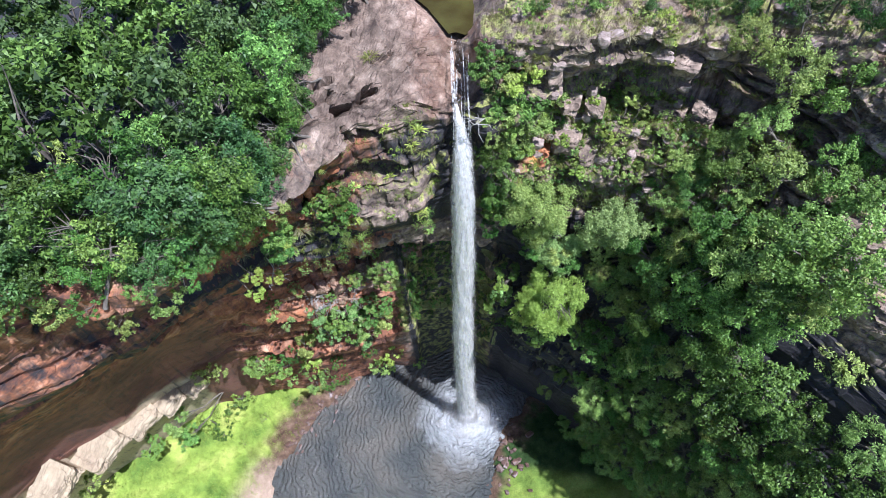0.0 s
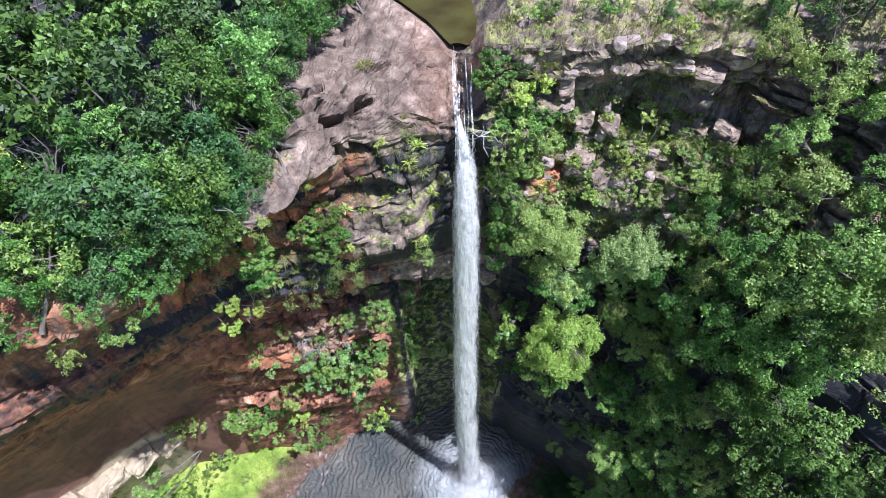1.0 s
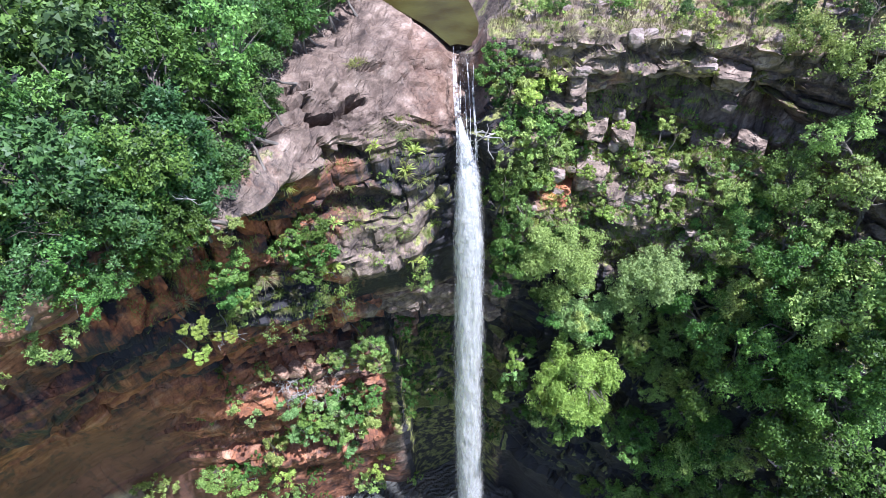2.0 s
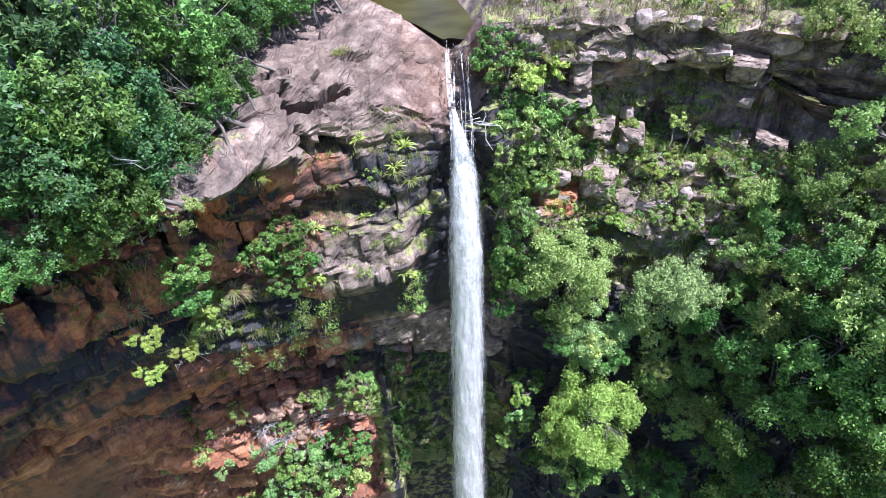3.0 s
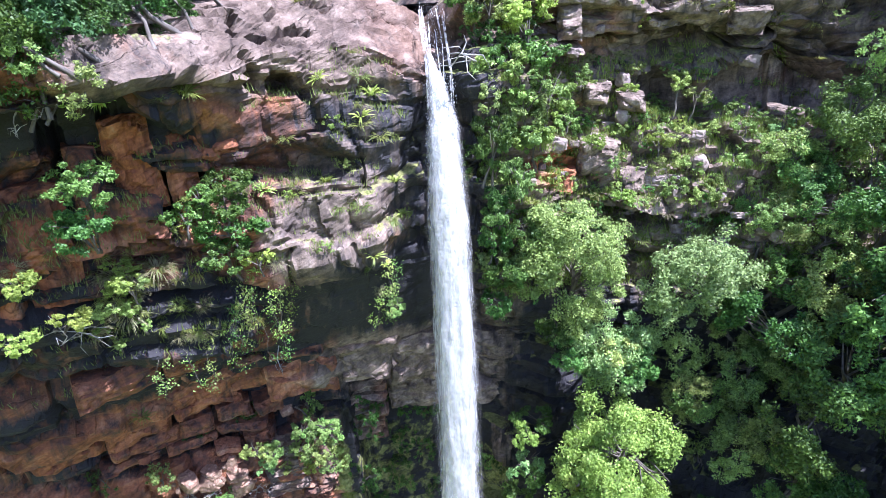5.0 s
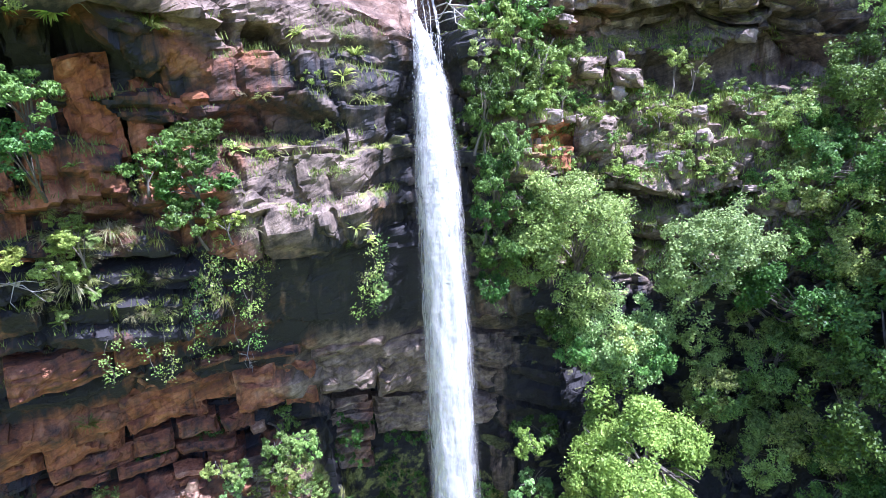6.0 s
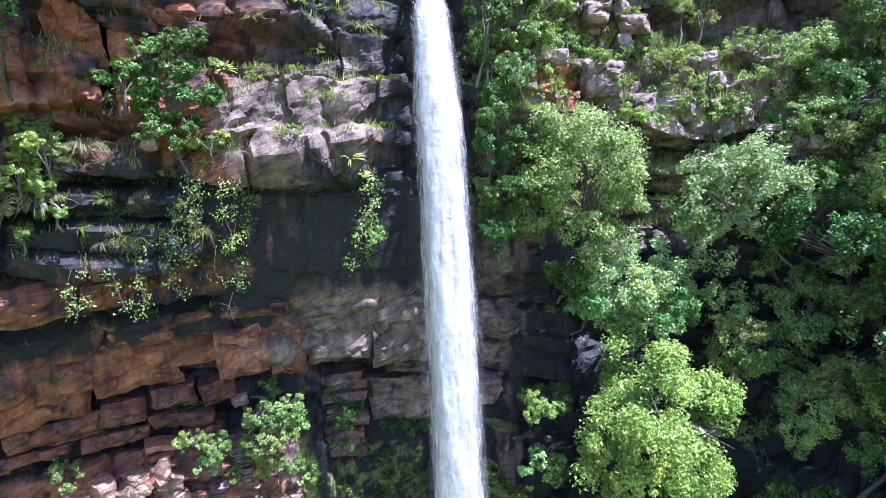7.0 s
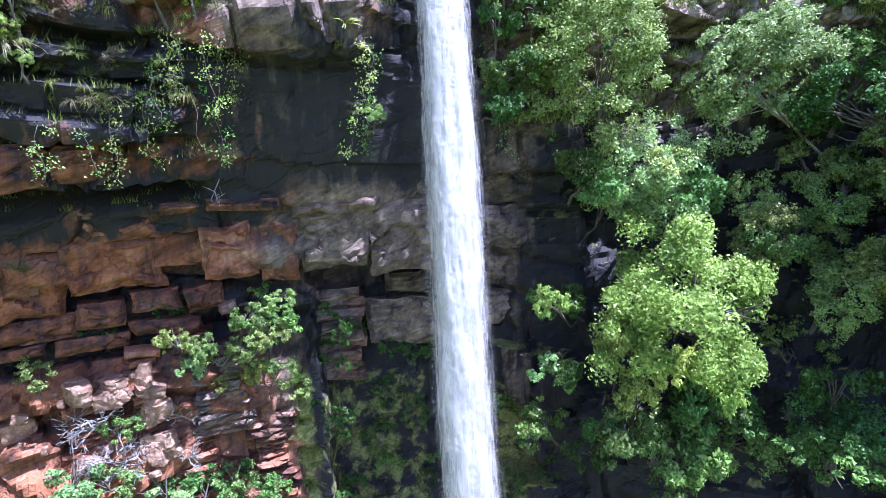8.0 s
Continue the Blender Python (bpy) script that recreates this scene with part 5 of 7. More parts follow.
def trunk_mesh(name, seed, height, radius, radii, limbs, mat, lean=0.25):
    rnd = random.Random(seed)
    top = Vector((rnd.uniform(-lean, lean) * height * 0.4, rnd.uniform(-lean, lean) * height * 0.4, height))
    pts = [Vector((0, 0, -0.8))] + [top * t + Vector((rnd.uniform(-1, 1), rnd.uniform(-1, 1), 0)) * 0.06 * height * (0 < t < 1) for t in (0, 0.3, 0.55, 0.8, 1)]
    chunks = [tube(pts, [radius * 1.25, radius, radius * 0.85, radius * 0.7, radius * 0.5, radius * 0.2], 8, seed)]
    for c, s in lobes_of(seed, limbs, radii):
        base = top * rnd.uniform(0.45, 0.9)
        tip = Vector(c) + Vector((0, 0, height))
        mid = base.lerp(tip, 0.5) + Vector((rnd.uniform(-1, 1), rnd.uniform(-1, 1), rnd.uniform(-0.4, 0.8))) * 0.12 * height
        chunks.append(tube([base, mid, tip], [radius * 0.38, radius * 0.22, radius * 0.05], 5, seed))
    return mesh_of(name, *joined(chunks), mat, True)


AWAY = pose(0, -60, -200)


def make_tree(seed, label, radii, height, lobes, per_lobe, leaf, mat, group="", low=-0.35, droop=0.3, narrow=0.56, trunk=0.2, category="tree", name="tree", limbs=12, flat=0.75, bark=None):
    ob = thing(name, label, category, group)
    part("trunk", trunk_mesh("trunk", seed, height, trunk, radii, limbs, bark or BARK), ob)
    part("crown", crown_mesh("crown", seed, radii, height, lobes, per_lobe, leaf, mat, low, droop, narrow, flat), ob)
    return ob


def aim(axis, spin):
    """A turn that brings the plant's upright onto the axis."""
    return Vector((0, 0, 1)).rotation_difference(Vector(axis)).to_matrix().to_4x4() @ pose(0, 0, 0, 0, 0, spin)


def place(base, axis, spin, size):
    return Matrix.Translation(base) @ aim(axis, spin) @ Matrix.Diagonal((size, size, size, 1))


class Nursery:
    """The first use of a kind stands where it was built for; later ones are copies."""
    def __init__(self, makers):
        self.makers, self.made = makers, {}

    def put(self, kind, m):
        if kind not in self.made:
            ob = self.makers[kind]()
            ob.matrix_basis = m
            self.made[kind] = ob
            return ob
        first = self.made[kind]
        held = first.scale.copy()
        first.scale = (1, 1, 1)
        ob = copy_thing(first, m)
        first.scale = held
        return ob


FOREST, SLOPE, SCRUB = "forest on the plateau", "trees on the steep slope", "shrubs on the cliff"
kinds = {}
for k in range(5):
    kinds["canopy", k] = lambda k=k: make_tree(10 + k, "small-leaved green tree in dense plateau forest", (2.8, 2.8, 3.1), 5.0, 100, 40, 0.24,
                                               (LEAF_DEEP, LEAF_MID, LEAF_DEEP, LEAF_BLUE, LEAF_BLUE)[k], FOREST, -0.75, 0.25, 0.56, 0.16)
for k in range(4):
    kinds["slope", k] = lambda k=k: make_tree(30 + k, "dark green broadleaf tree rooted on the steep wooded slope", (3.2, 3.2, 2.7), 4.8, 114, 47, 0.215,
                                              (LEAF_MID, LEAF_OLIVE, LEAF_DEEP, LEAF_OLIVE)[k], SLOPE, -0.4, 0.35, 0.56, 0.18)
for k in range(5):
    kinds["shrub", k] = lambda k=k: make_tree(50 + k, "leafy green shrub clinging to the rock", (1.25, 1.25, 1.1), 1.15, 38, 36, 0.14,
                                              (LEAF_MID, LEAF_OLIVE, LEAF_DEEP, LEAF_BRIGHT, LEAF_OLIVE)[k], SCRUB, -0.3, 0.3, 0.48, 0.06, "shrub", "shrub", 6)
plants = Nursery(kinds)
FAR_SPOTS = []


def far_woods():
    """The trees deep in the wood, where no crown can be told from the next."""
    ob = thing("far_woods", "dense green woods behind the nearer trees", "woods", kind="stuff")
    trunks = []
    for k in range(3):
        def co(me):
            v = np.zeros(len(me.vertices) * 3, np.float32)
            me.vertices.foreach_get("co", v)
            return np.concatenate([v.reshape(-1, 3), np.ones((len(v) // 3, 1))], 1)
        leaf = (LEAF_DEEP, LEAF_MID, LEAF_BLUE)[k]
        c = crown_mesh("crown", 70 + k, (2.8, 2.8, 3.0), 5.0, 62, 30, 0.32, leaf, -0.6, 0.25, 0.6)
        t = trunk_mesh("trunk", 70 + k, 5.0, 0.16, (2.8, 2.8, 3.0), 5, BARK)
        cv, tv = co(c), co(t)
        cf, tf = np.array([p.vertices[:] for p in c.polygons]), np.array([p.vertices[:] for p in t.polygons])
        ms = [np.array(m) for j, m in enumerate(FAR_SPOTS) if j % 3 == k]
        part("crowns", mesh_of("crowns", *joined([((cv @ m.T)[:, :3], cf) for m in ms]), leaf), ob)
        trunks += [((tv @ m.T)[:, :3], tf) for m in ms]
        bpy.data.meshes.remove(c), bpy.data.meshes.remove(t)
    part("trunks", mesh_of("trunks", *joined(trunks), BARK, True), ob)
    return ob


def crown_at(kind, centre, size, height, spin=0):
    """A tree whose crown stands at the centre and whose foot is on the nearest fitting rock below it."""
    c = np.array(centre)
    d = np.linalg.norm(CV - c, axis=1)
    fit = np.abs(d - height * size) + 2.0 * np.maximum(0, CV[:, 2] - c[2] + 0.55 * height * size)
    b = Vector(CV[int(np.argmin(fit))])
    return plants.put(kind, place(b, (Vector(centre) - b).normalized(), spin, size))



# Crowns seen from the air: middle and radius.
SLOPE_CROWNS = [
    (28.9, 31.1, 56.3, 4.6),
    (33.1, 27.7, 56.4, 4.2),
    (34.4, 30.4, 61.8, 3.8),
    (28.0, 38.2, 58.1, 3.2),
    (31.2, 36.1, 62.1, 3.6),
    (25.2, 40.6, 56.3, 2.4),
    (36.7, 26.6, 40.1, 4.4),
    (29.8, 24.9, 16.8, 3.8),
    (36.4, 18.8, 37.8, 4.0),
    (34.7, 19.3, 26.1, 3.6),
    (39.9, 22.9, 45.8, 4.0),
    (39.5, 15.4, 45.7, 3.2),
    (24.7, 34.3, 37.1, 3.0),
    (30.2, 30.0, 32.4, 3.4),
    (16.1, 35.3, 15.8, 2.4),
    (13.9, 35.6, 7.4, 1.6),
    (28.2, 30.3, 44.8, 3.2),
    (33.0, 23.6, 37.3, 3.4),
]
UPPER_CROWNS = [
    (29.6, 42.0, 69.9, 3.2),
    (34.8, 40.5, 68.4, 3.2),
    (26.9, 45.4, 70.4, 2.4),
    (26.3, 50.4, 70.3, 2.4),
    (18.9, 50.0, 69.3, 2.0),
    (28.8, 39.6, 65.4, 2.6),
    (34.3, 35.8, 63.9, 3.4),
    (36.5, 33.3, 63.6, 3.2),
    (18.5, 34.3, 31.6, 2.6),
    (14.4, 37.4, 30.6, 2.8),
    (15.7, 37.5, 42.7, 2.2),
    (21.4, 37.4, 39.3, 2.8),
    (22.5, 39.3, 43.7, 3.0),
    (19.9, 39.2, 34.4, 2.6),
    (24.8, 40.9, 57.3, 2.4),
    (27.0, 40.8, 60.3, 2.6),
    (23.1, 39.7, 54.0, 2.6),
    (25.0, 36.5, 50.9, 3.0),
]
FAR_SLOPE_CROWNS = [
    (26.3, 40.1, 61.3, 2.6),
    (24.1, 41.3, 58.5, 2.4),
    (24.6, 38.8, 55.7, 2.6),
    (25.1, 37.3, 53.1, 2.6),
    (22.8, 40.1, 54.4, 2.2),
    (21.4, 42.2, 53.7, 1.8),
    (20.5, 41.4, 48.3, 2.2),
    (23.0, 38.6, 50.4, 2.6),
    (24.3, 36.6, 48.3, 2.6),
    (22.5, 36.4, 45.5, 2.4),
    (20.9, 37.9, 43.7, 2.4),
    (23.0, 34.3, 43.5, 2.4),
    (21.2, 34.3, 40.3, 2.4),
    (20.3, 39.8, 45.0, 2.2),
    (17.9, 38.1, 41.0, 2.2),
    (19.6, 35.2, 38.6, 2.4),
    (21.4, 32.4, 38.4, 2.4),
    (17.3, 40.4, 43.5, 2.0),
]
LOW_SLOPE_SHRUBS = [
    (8.2, 41.0, 46.0, 1.6),
    (11.2, 40.0, 44.6, 1.8),
    (13.0, 39.1, 44.0, 1.6),
    (12.0, 39.2, 45.4, 1.6),
    (9.2, 40.5, 44.3, 1.5),
    (6.2, 41.0, 38.2, 1.3),
    (5.5, 40.1, 34.7, 1.3),
    (4.5, 39.7, 30.8, 1.4),
    (8.8, 37.0, 31.7, 1.9),
    (11.0, 36.4, 30.4, 2.0),
    (12.6, 36.4, 32.8, 1.6),
    (3.5, 42.4, 52.1, 1.2),
    (3.5, 42.2, 50.5, 1.0),
    (3.6, 42.2, 51.3, 1.1),
    (7.8, 42.3, 54.3, 1.4),
]
WALL_SHRUBS = [
    (-12.5, 37.2, 60.2, 1.4),
    (-13.0, 36.8, 57.2, 1.8),
    (-15.0, 36.3, 58.2, 1.4),
    (-16.9, 30.7, 62.1, 1.4),
    (-17.1, 30.5, 60.0, 1.5),
    (-20.0, 28.6, 58.1, 1.0),
    (-18.9, 30.0, 55.5, 0.9),
    (-20.5, 28.3, 55.4, 0.9),
    (-9.7, 39.8, 39.8, 1.2),
    (-10.3, 39.7, 37.9, 1.5),
    (-10.0, 40.0, 35.9, 1.1),
    (-14.9, 40.3, 37.5, 0.9),
    (-3.7, 40.3, 49.5, 0.8),
    (-21.2, 38.5, 31.3, 1.6),
    (16.1, 32.2, 31.5, 1.8),
]
BANK_SHRUBS = [
    (-21.2, 40.8, 20.3, 2.2),
    (-25.8, 39.3, 19.5, 2.2),
    (-31.6, 38.8, 11.6, 2.4),
    (-17.6, 42.5, 14.5, 2.0),
    (-28.3, 40.0, 0.3, 2.0),
    (-35.1, 38.4, 12.7, 2.2),
    (-18.1, 41.7, 22.5, 1.8),
    (-10.8, 41.6, 37.7, 1.6),
    (-25.9, 39.2, 29.6, 1.8),
    (-50.9, 31.8, 6.4, 3.0),
    (-48.6, 29.7, 3.3, 2.0),
    (-60.7, 20.2, 8.7, 2.2),
    (-53.6, 27.0, 6.3, 2.0),
]
FALL_SIDE_SHRUBS = [
    (3.6, 43.3, 68.6, 1.5),
    (5.1, 42.2, 65.4, 1.9),
    (7.5, 42.8, 63.1, 1.7),
    (6.3, 42.5, 60.3, 1.5),
    (4.3, 42.3, 57.6, 1.3),
    (3.1, 44.9, 70.5, 1.2),
    (3.8, 42.1, 65.4, 1.8),
    (6.2, 43.1, 67.7, 1.8),
    (5.5, 42.2, 62.2, 1.7),
    (7.4, 43.4, 65.5, 1.3),
    (3.4, 42.7, 64.8, 1.6),
    (4.5, 42.3, 62.7, 1.5),
    (6.3, 42.5, 60.5, 1.4),
    (2.8, 43.9, 69.2, 1.6),
    (3.8, 42.1, 58.3, 0.9),
]
TUFTS = [
    (-4.8, 39.5, 54.1, 0.8),
    (-4.4, 41.0, 65.0, 0.9),
    (-4.9, 40.7, 62.8, 0.8),
    (-3.7, 40.8, 61.2, 0.9),
    (-7.2, 40.7, 65.1, 0.7),
    (-9.5, 39.9, 61.8, 0.6),
    (-13.3, 35.6, 65.4, 1.0),
    (-13.1, 35.7, 65.5, 1.0),
    (-11.0, 39.0, 58.8, 0.7),
    (-9.2, 39.5, 58.8, 0.8),
    (-7.4, 39.9, 58.8, 0.8),
    (-11.0, 38.1, 55.4, 0.7),
    (-3.6, 39.6, 52.6, 0.6),
    (-5.3, 39.4, 52.8, 0.6),
    (-12.0, 37.7, 54.2, 0.6),
    (-8.4, 45.7, 69.5, 1.0),
    (-4.1, 41.6, 64.4, 1.0),
    (-4.8, 41.0, 62.3, 0.9),
]
HANGING_GRASS = [
    (-17.4, 36.5, 55.4, 1.0),
    (-19.0, 35.2, 55.7, 1.1),
    (-19.6, 34.9, 54.3, 1.1),
    (-19.3, 35.4, 52.9, 1.0),
    (-20.7, 34.8, 52.0, 0.9),
    (-17.6, 36.6, 51.4, 0.7),
    (-15.5, 37.3, 51.2, 0.7),
    (-16.3, 37.0, 50.9, 0.6),
    (-13.6, 37.5, 52.3, 0.6),
    (-14.0, 37.5, 51.1, 0.7),
    (-4.2, 39.6, 50.0, 0.7),
    (-4.0, 39.6, 48.8, 0.6),
    (-18.6, 36.5, 49.2, 0.5),
    (3.7, 42.4, 51.5, 1.0),
    (3.1, 42.5, 55.0, 0.8),
]
BENCH_BLOCKS = [
    (-21.1, 40.1, 35.7, 1.2),
    (-19.8, 40.4, 35.3, 1.6),
    (-17.9, 41.3, 36.1, 0.9),
    (-17.9, 41.3, 34.8, 1.0),
    (-17.6, 41.2, 33.4, 1.1),
    (-19.4, 39.9, 33.6, 1.1),
    (-17.5, 40.6, 31.3, 1.2),
    (-18.2, 40.3, 32.9, 0.9),
    (-24.9, 39.9, 33.7, 1.2),
    (-21.3, 39.2, 31.9, 1.4),
    (-18.0, 41.3, 34.1, 1.3),
    (-19.8, 41.0, 35.5, 1.0),
    (-17.3, 41.0, 31.8, 1.2),
    (-13.9, 42.2, 37.9, 1.0),
]
FACE_BLOCKS = [
    (9.4, 43.8, 69.1, 1.4),
    (21.8, 45.0, 65.1, 1.6),
    (20.6, 45.0, 68.0, 1.5),
    (12.0, 44.0, 58.2, 2.0),
    (9.1, 44.1, 58.1, 1.2),
    (7.9, 44.3, 57.3, 1.0),
    (15.0, 43.5, 56.8, 1.6),
    (17.3, 43.7, 59.0, 1.4),
    (19.5, 43.9, 59.8, 1.2),
    (12.5, 44.3, 54.4, 1.3),
    (13.7, 43.9, 63.5, 1.0),
    (10.9, 44.3, 63.1, 0.9),
    (9.2, 44.1, 65.4, 1.0),
    (12.6, 44.8, 65.6, 1.0),
]

kinds["bright", 0] = lambda: make_tree(85, "large round tree with bright yellow-green leaves below the cliff", (4.7, 4.4, 4.5), 7.5, 190, 220, 0.20, LEAF_BRIGHT, low=-0.6, droop=0.35, trunk=0.34, limbs=26)
kinds["umbrella", 0] = lambda: make_tree(82, "slender tree with a spreading pale green crown", (4.4, 4.0, 4.0), 6.0, 170, 150, 0.19, LEAF_PALE, low=-0.45, droop=0.3, trunk=0.10, limbs=18, flat=0.4, bark=DEAD)
kinds["column", 0] = lambda: make_tree(83, "tall leafy olive green tree against the rock face", (4.2, 3.6, 6.3), 7.0, 280, 150, 0.17, LEAF_OLIVE, low=-0.9, droop=0.4, trunk=0.22, limbs=18)
kinds["teal", 0] = lambda: make_tree(84, "bushy blue-green tree below the rock face", (3.9, 3.2, 3.4), 4.6, 190, 150, 0.17, LEAF_PALE, low=-0.7, droop=0.4, trunk=0.18, limbs=14)

crown_at(("bright", 0), (11.6, 36.2, 38.2), 1.0, 7.5, 40)
crown_at(("umbrella", 0), (17.4, 40.0, 49.6), 1.0, 6.0, 10)
crown_at(("column", 0), (9.1, 41.9, 50.6), 1.0, 7.0, 0)
crown_at(("teal", 0), (12.0, 40.8, 45.2), 1.0, 4.6, 0)
rs = np.random.RandomState(11)
for i, (x, y, z, size) in enumerate(SLOPE_CROWNS + UPPER_CROWNS + FAR_SLOPE_CROWNS):
    crown_at(("slope", int(rs.choice((0, 1, 2, 3) if i < 6 else (0, 1, 1, 3)))), (x, y, z), size / 3.4, 4.8, rs.uniform(0, 360))

# the tall trees that shade the lower slope
for b, r, z, size, kind in ((36, 40.5, 47, 1.15, 0), (40, 40.5, 52, 1.2, 0), (45, 40.5, 55, 1.25, 2), (50, 41, 54, 1.2, 0), (44, 39.5, 47.5, 1.15, 2), (30, 42.5, 48, 1.0, 2), (33, 35, 45, 0.95, 2), (39, 35.3, 50, 1.0, 0), (43, 37, 46, 1.05, 2), (38, 37, 38, 0.9, 2), (47, 36.2, 51, 1.15, 0), (48, 40, 62, 1.35, 0), (52, 40.5, 62, 1.35, 0), (50, 39, 44, 1.1, 2)):
    crown_at(("slope", kind), (r * math.sin(radians(b)), r * math.cos(radians(b)), z), size, 4.8, b * 37)

# more of the wood, filling the slope between them
pick = np.where((CB > 11) & (CB < 80) & (CL > 0.6) & (CL < 6.6))[0]
taken = [(x, y, z) for x, y, z, _ in SLOPE_CROWNS + UPPER_CROWNS + FAR_SLOPE_CROWNS] + [(11, 37, 39), (17, 40, 50), (9, 42, 51), (11, 41, 45)]
count = 0
for i in rs.permutation(pick)[:4000]:
    p, n = Vector(CV[i]), Vector(CN[i])
    axis = (Vector((0, 0, 1)) + n * 0.55).normalized()
    size = rs.uniform(0.6, 1.0)
    top = p + axis * 4.6 * size
    if (top.z > 58 and CB[i] < 30) or CB[i] < 34 or (CB[i] > 52 and CL[i] > 3):
        continue
    if any((top.x - a) ** 2 + (top.y - b) ** 2 + (top.z - c) ** 2 < 3.3 ** 2 for a, b, c in taken):
        continue
    taken.append((top.x, top.y, top.z))
    plants.put(("slope", int(rs.choice((0, 2, 2, 3)))), place(p, axis, rs.uniform(0, 360), size))
    count += 1
    if count > 26:
        break


low = np.where((CB > 33) & (CB < 66) & (CL > 0.1) & (CL < 2.1))[0]
count = 0
for i in rs.permutation(low)[:5000]:
    p, n = Vector(CV[i]), Vector(CN[i])
    axis = (Vector((0, 0, 1)) + n * 0.5).normalized()
    size = rs.uniform(0.7, 1.05)
    top = p + axis * 4.6 * size
    if any((top.x - a) ** 2 + (top.y - b) ** 2 + (top.z - c) ** 2 < 3.3 ** 2 for a, b, c in taken):
        continue
    taken.append((top.x, top.y, top.z))
    plants.put(("slope", int(rs.choice((0, 0, 1, 3)))), place(p, axis, rs.uniform(0, 360), size))
    count += 1
    if count > 36:
        break

# the wooded slope goes on out of the valley
low = np.where((CB > 46) & (CB < 92) & (CL > 0.1) & (CL < 2.9))[0]
count = 0
for i in rs.permutation(low)[:4000]:
    p, n = Vector(CV[i]), Vector(CN[i])
    axis = (Vector((0, 0, 1)) + n * 0.6).normalized()
    size = rs.uniform(0.8, 1.15)
    top = p + axis * 4.6 * size
    if any((top.x - a) ** 2 + (top.y - b) ** 2 + (top.z - c) ** 2 < 3.5 ** 2 for a, b, c in taken):
        continue
    taken.append((top.x, top.y, top.z))
    FAR_SPOTS.append(place(p, axis, rs.uniform(0, 360), size))
    count += 1
    if count > 62:
        break

SHRUB_CROWNS = [crown_mesh("shrub_crown", 60 + k, (1.0, 1.0, 0.95), 0, 46, 66, 0.12, (LEAF_MID, LEAF_OLIVE, LEAF_DEEP, LEAF_BRIGHT, LEAF_PALE)[k], -0.8, 0.35) for k in range(5)]
SHRUB_WORDS = ("fresh green", "olive green", "dark green", "bright yellow-green", "pale green")


def planted(kind, centre, size, where="on the rock face", drop=1.3, tall=1.0, group=SCRUB):
    """A shrub with its leaves round the centre, on a crooked stem from the nearest rock below."""
    c = Vector(centre)
    under = np.where((CV[:, 2] < c.z - 0.35 * size) & (CN[:, 2] > -0.15))[0]
    i = under[np.argmin(((CV[under] - np.array(c - Vector((0, 0, drop * size)))) ** 2).sum(1))]
    foot, n = Vector(CV[i]), Vector(CN[i])
    ob = thing("bush", SHRUB_WORDS[kind] + " bush rooted " + where, "bush", group, at=Matrix.Translation(foot))
    v = c - foot
    seed = int(abs(centre[0] * 71 + centre[2] * 13))
    rnd = random.Random(seed)
    bend = v * 0.5 + Vector((0, 0, -0.12 * v.length)) + Vector((rnd.uniform(-1, 1), rnd.uniform(-1, 1), 0)) * 0.1
    w = 0.045 + 0.03 * size
    chunks = [tube([-n * 0.3, v * 0.2, bend, v], [w * 1.3, w, w * 0.8, w * 0.4], 6, seed)]
    for k in range(6):
        tip = v + Vector((rnd.uniform(-1, 1), rnd.uniform(-1, 1), rnd.uniform(-0.4, 0.9))) * size * 0.8
        chunks.append(tube([bend.lerp(v, rnd.uniform(0, 0.8)), v.lerp(tip, 0.5), tip], [w * 0.5, w * 0.35, w * 0.1], 4, seed + k))
    part("stem", mesh_of("stem", *joined(chunks), BARK, True), ob)
    leaf = part("leaves", SHRUB_CROWNS[kind], ob)
    leaf.matrix_basis = Matrix.Translation(v) @ pose(0, 0, 0, 0, 0, rnd.uniform(0, 360)) @ Matrix.Diagonal((size, size, size * tall, 1))
    return ob


for i, (x, y, z, size) in enumerate(WALL_SHRUBS):
    planted((2, 2, 0, 0, 0, 3, 3, 3, 1, 1, 1, 1, 1, 4, 0)[i], (x, y, z), size * (0.75 if 7 < i < 12 else 1.05), drop=(2.6 if 2 < i < 8 else 1.2))
for x, y, z, size, kind in ((-12.9, 36.8, 58.8, 1.4, 2), (-13.3, 36.5, 55.7, 1.4, 0), (-14.0, 36.4, 59.6, 0.9, 0), (-11.7, 37.0, 55.0, 1.0, 3), (-18.3, 34.6, 55.2, 1.2, 3), (-19.2, 34.0, 54.0, 1.0, 1)):
    planted(kind, (x, y, z), size)
for i, (x, y, z, size) in enumerate(BANK_SHRUBS):
    planted((0, 1, 0, 4, 1)[i % 5], (x, y, z), size, "on the bank above the pool")
for b, z, size, kind in ((-23.5, 29.0, 1.7, 4), (-21.0, 28.0, 1.9, 0), (-18.5, 28.6, 1.6, 1), (-16.5, 27.0, 1.8, 0), (-25.5, 26.5, 2.0, 0), (-22.5, 25.0, 2.0, 4), (-19.5, 24.5, 2.0, 0), (-17.0, 23.0, 2.0, 1), (-27.0, 30.2, 1.5, 1), (-24.5, 22.0, 2.2, 0), (-20.5, 20.5, 2.2, 1), (-28.5, 25.0, 1.9, 4)):
    planted(kind, (44.0 * math.sin(radians(b)), 44.0 * math.cos(radians(b)), z), size, "on the bench above the pool", 1.2)
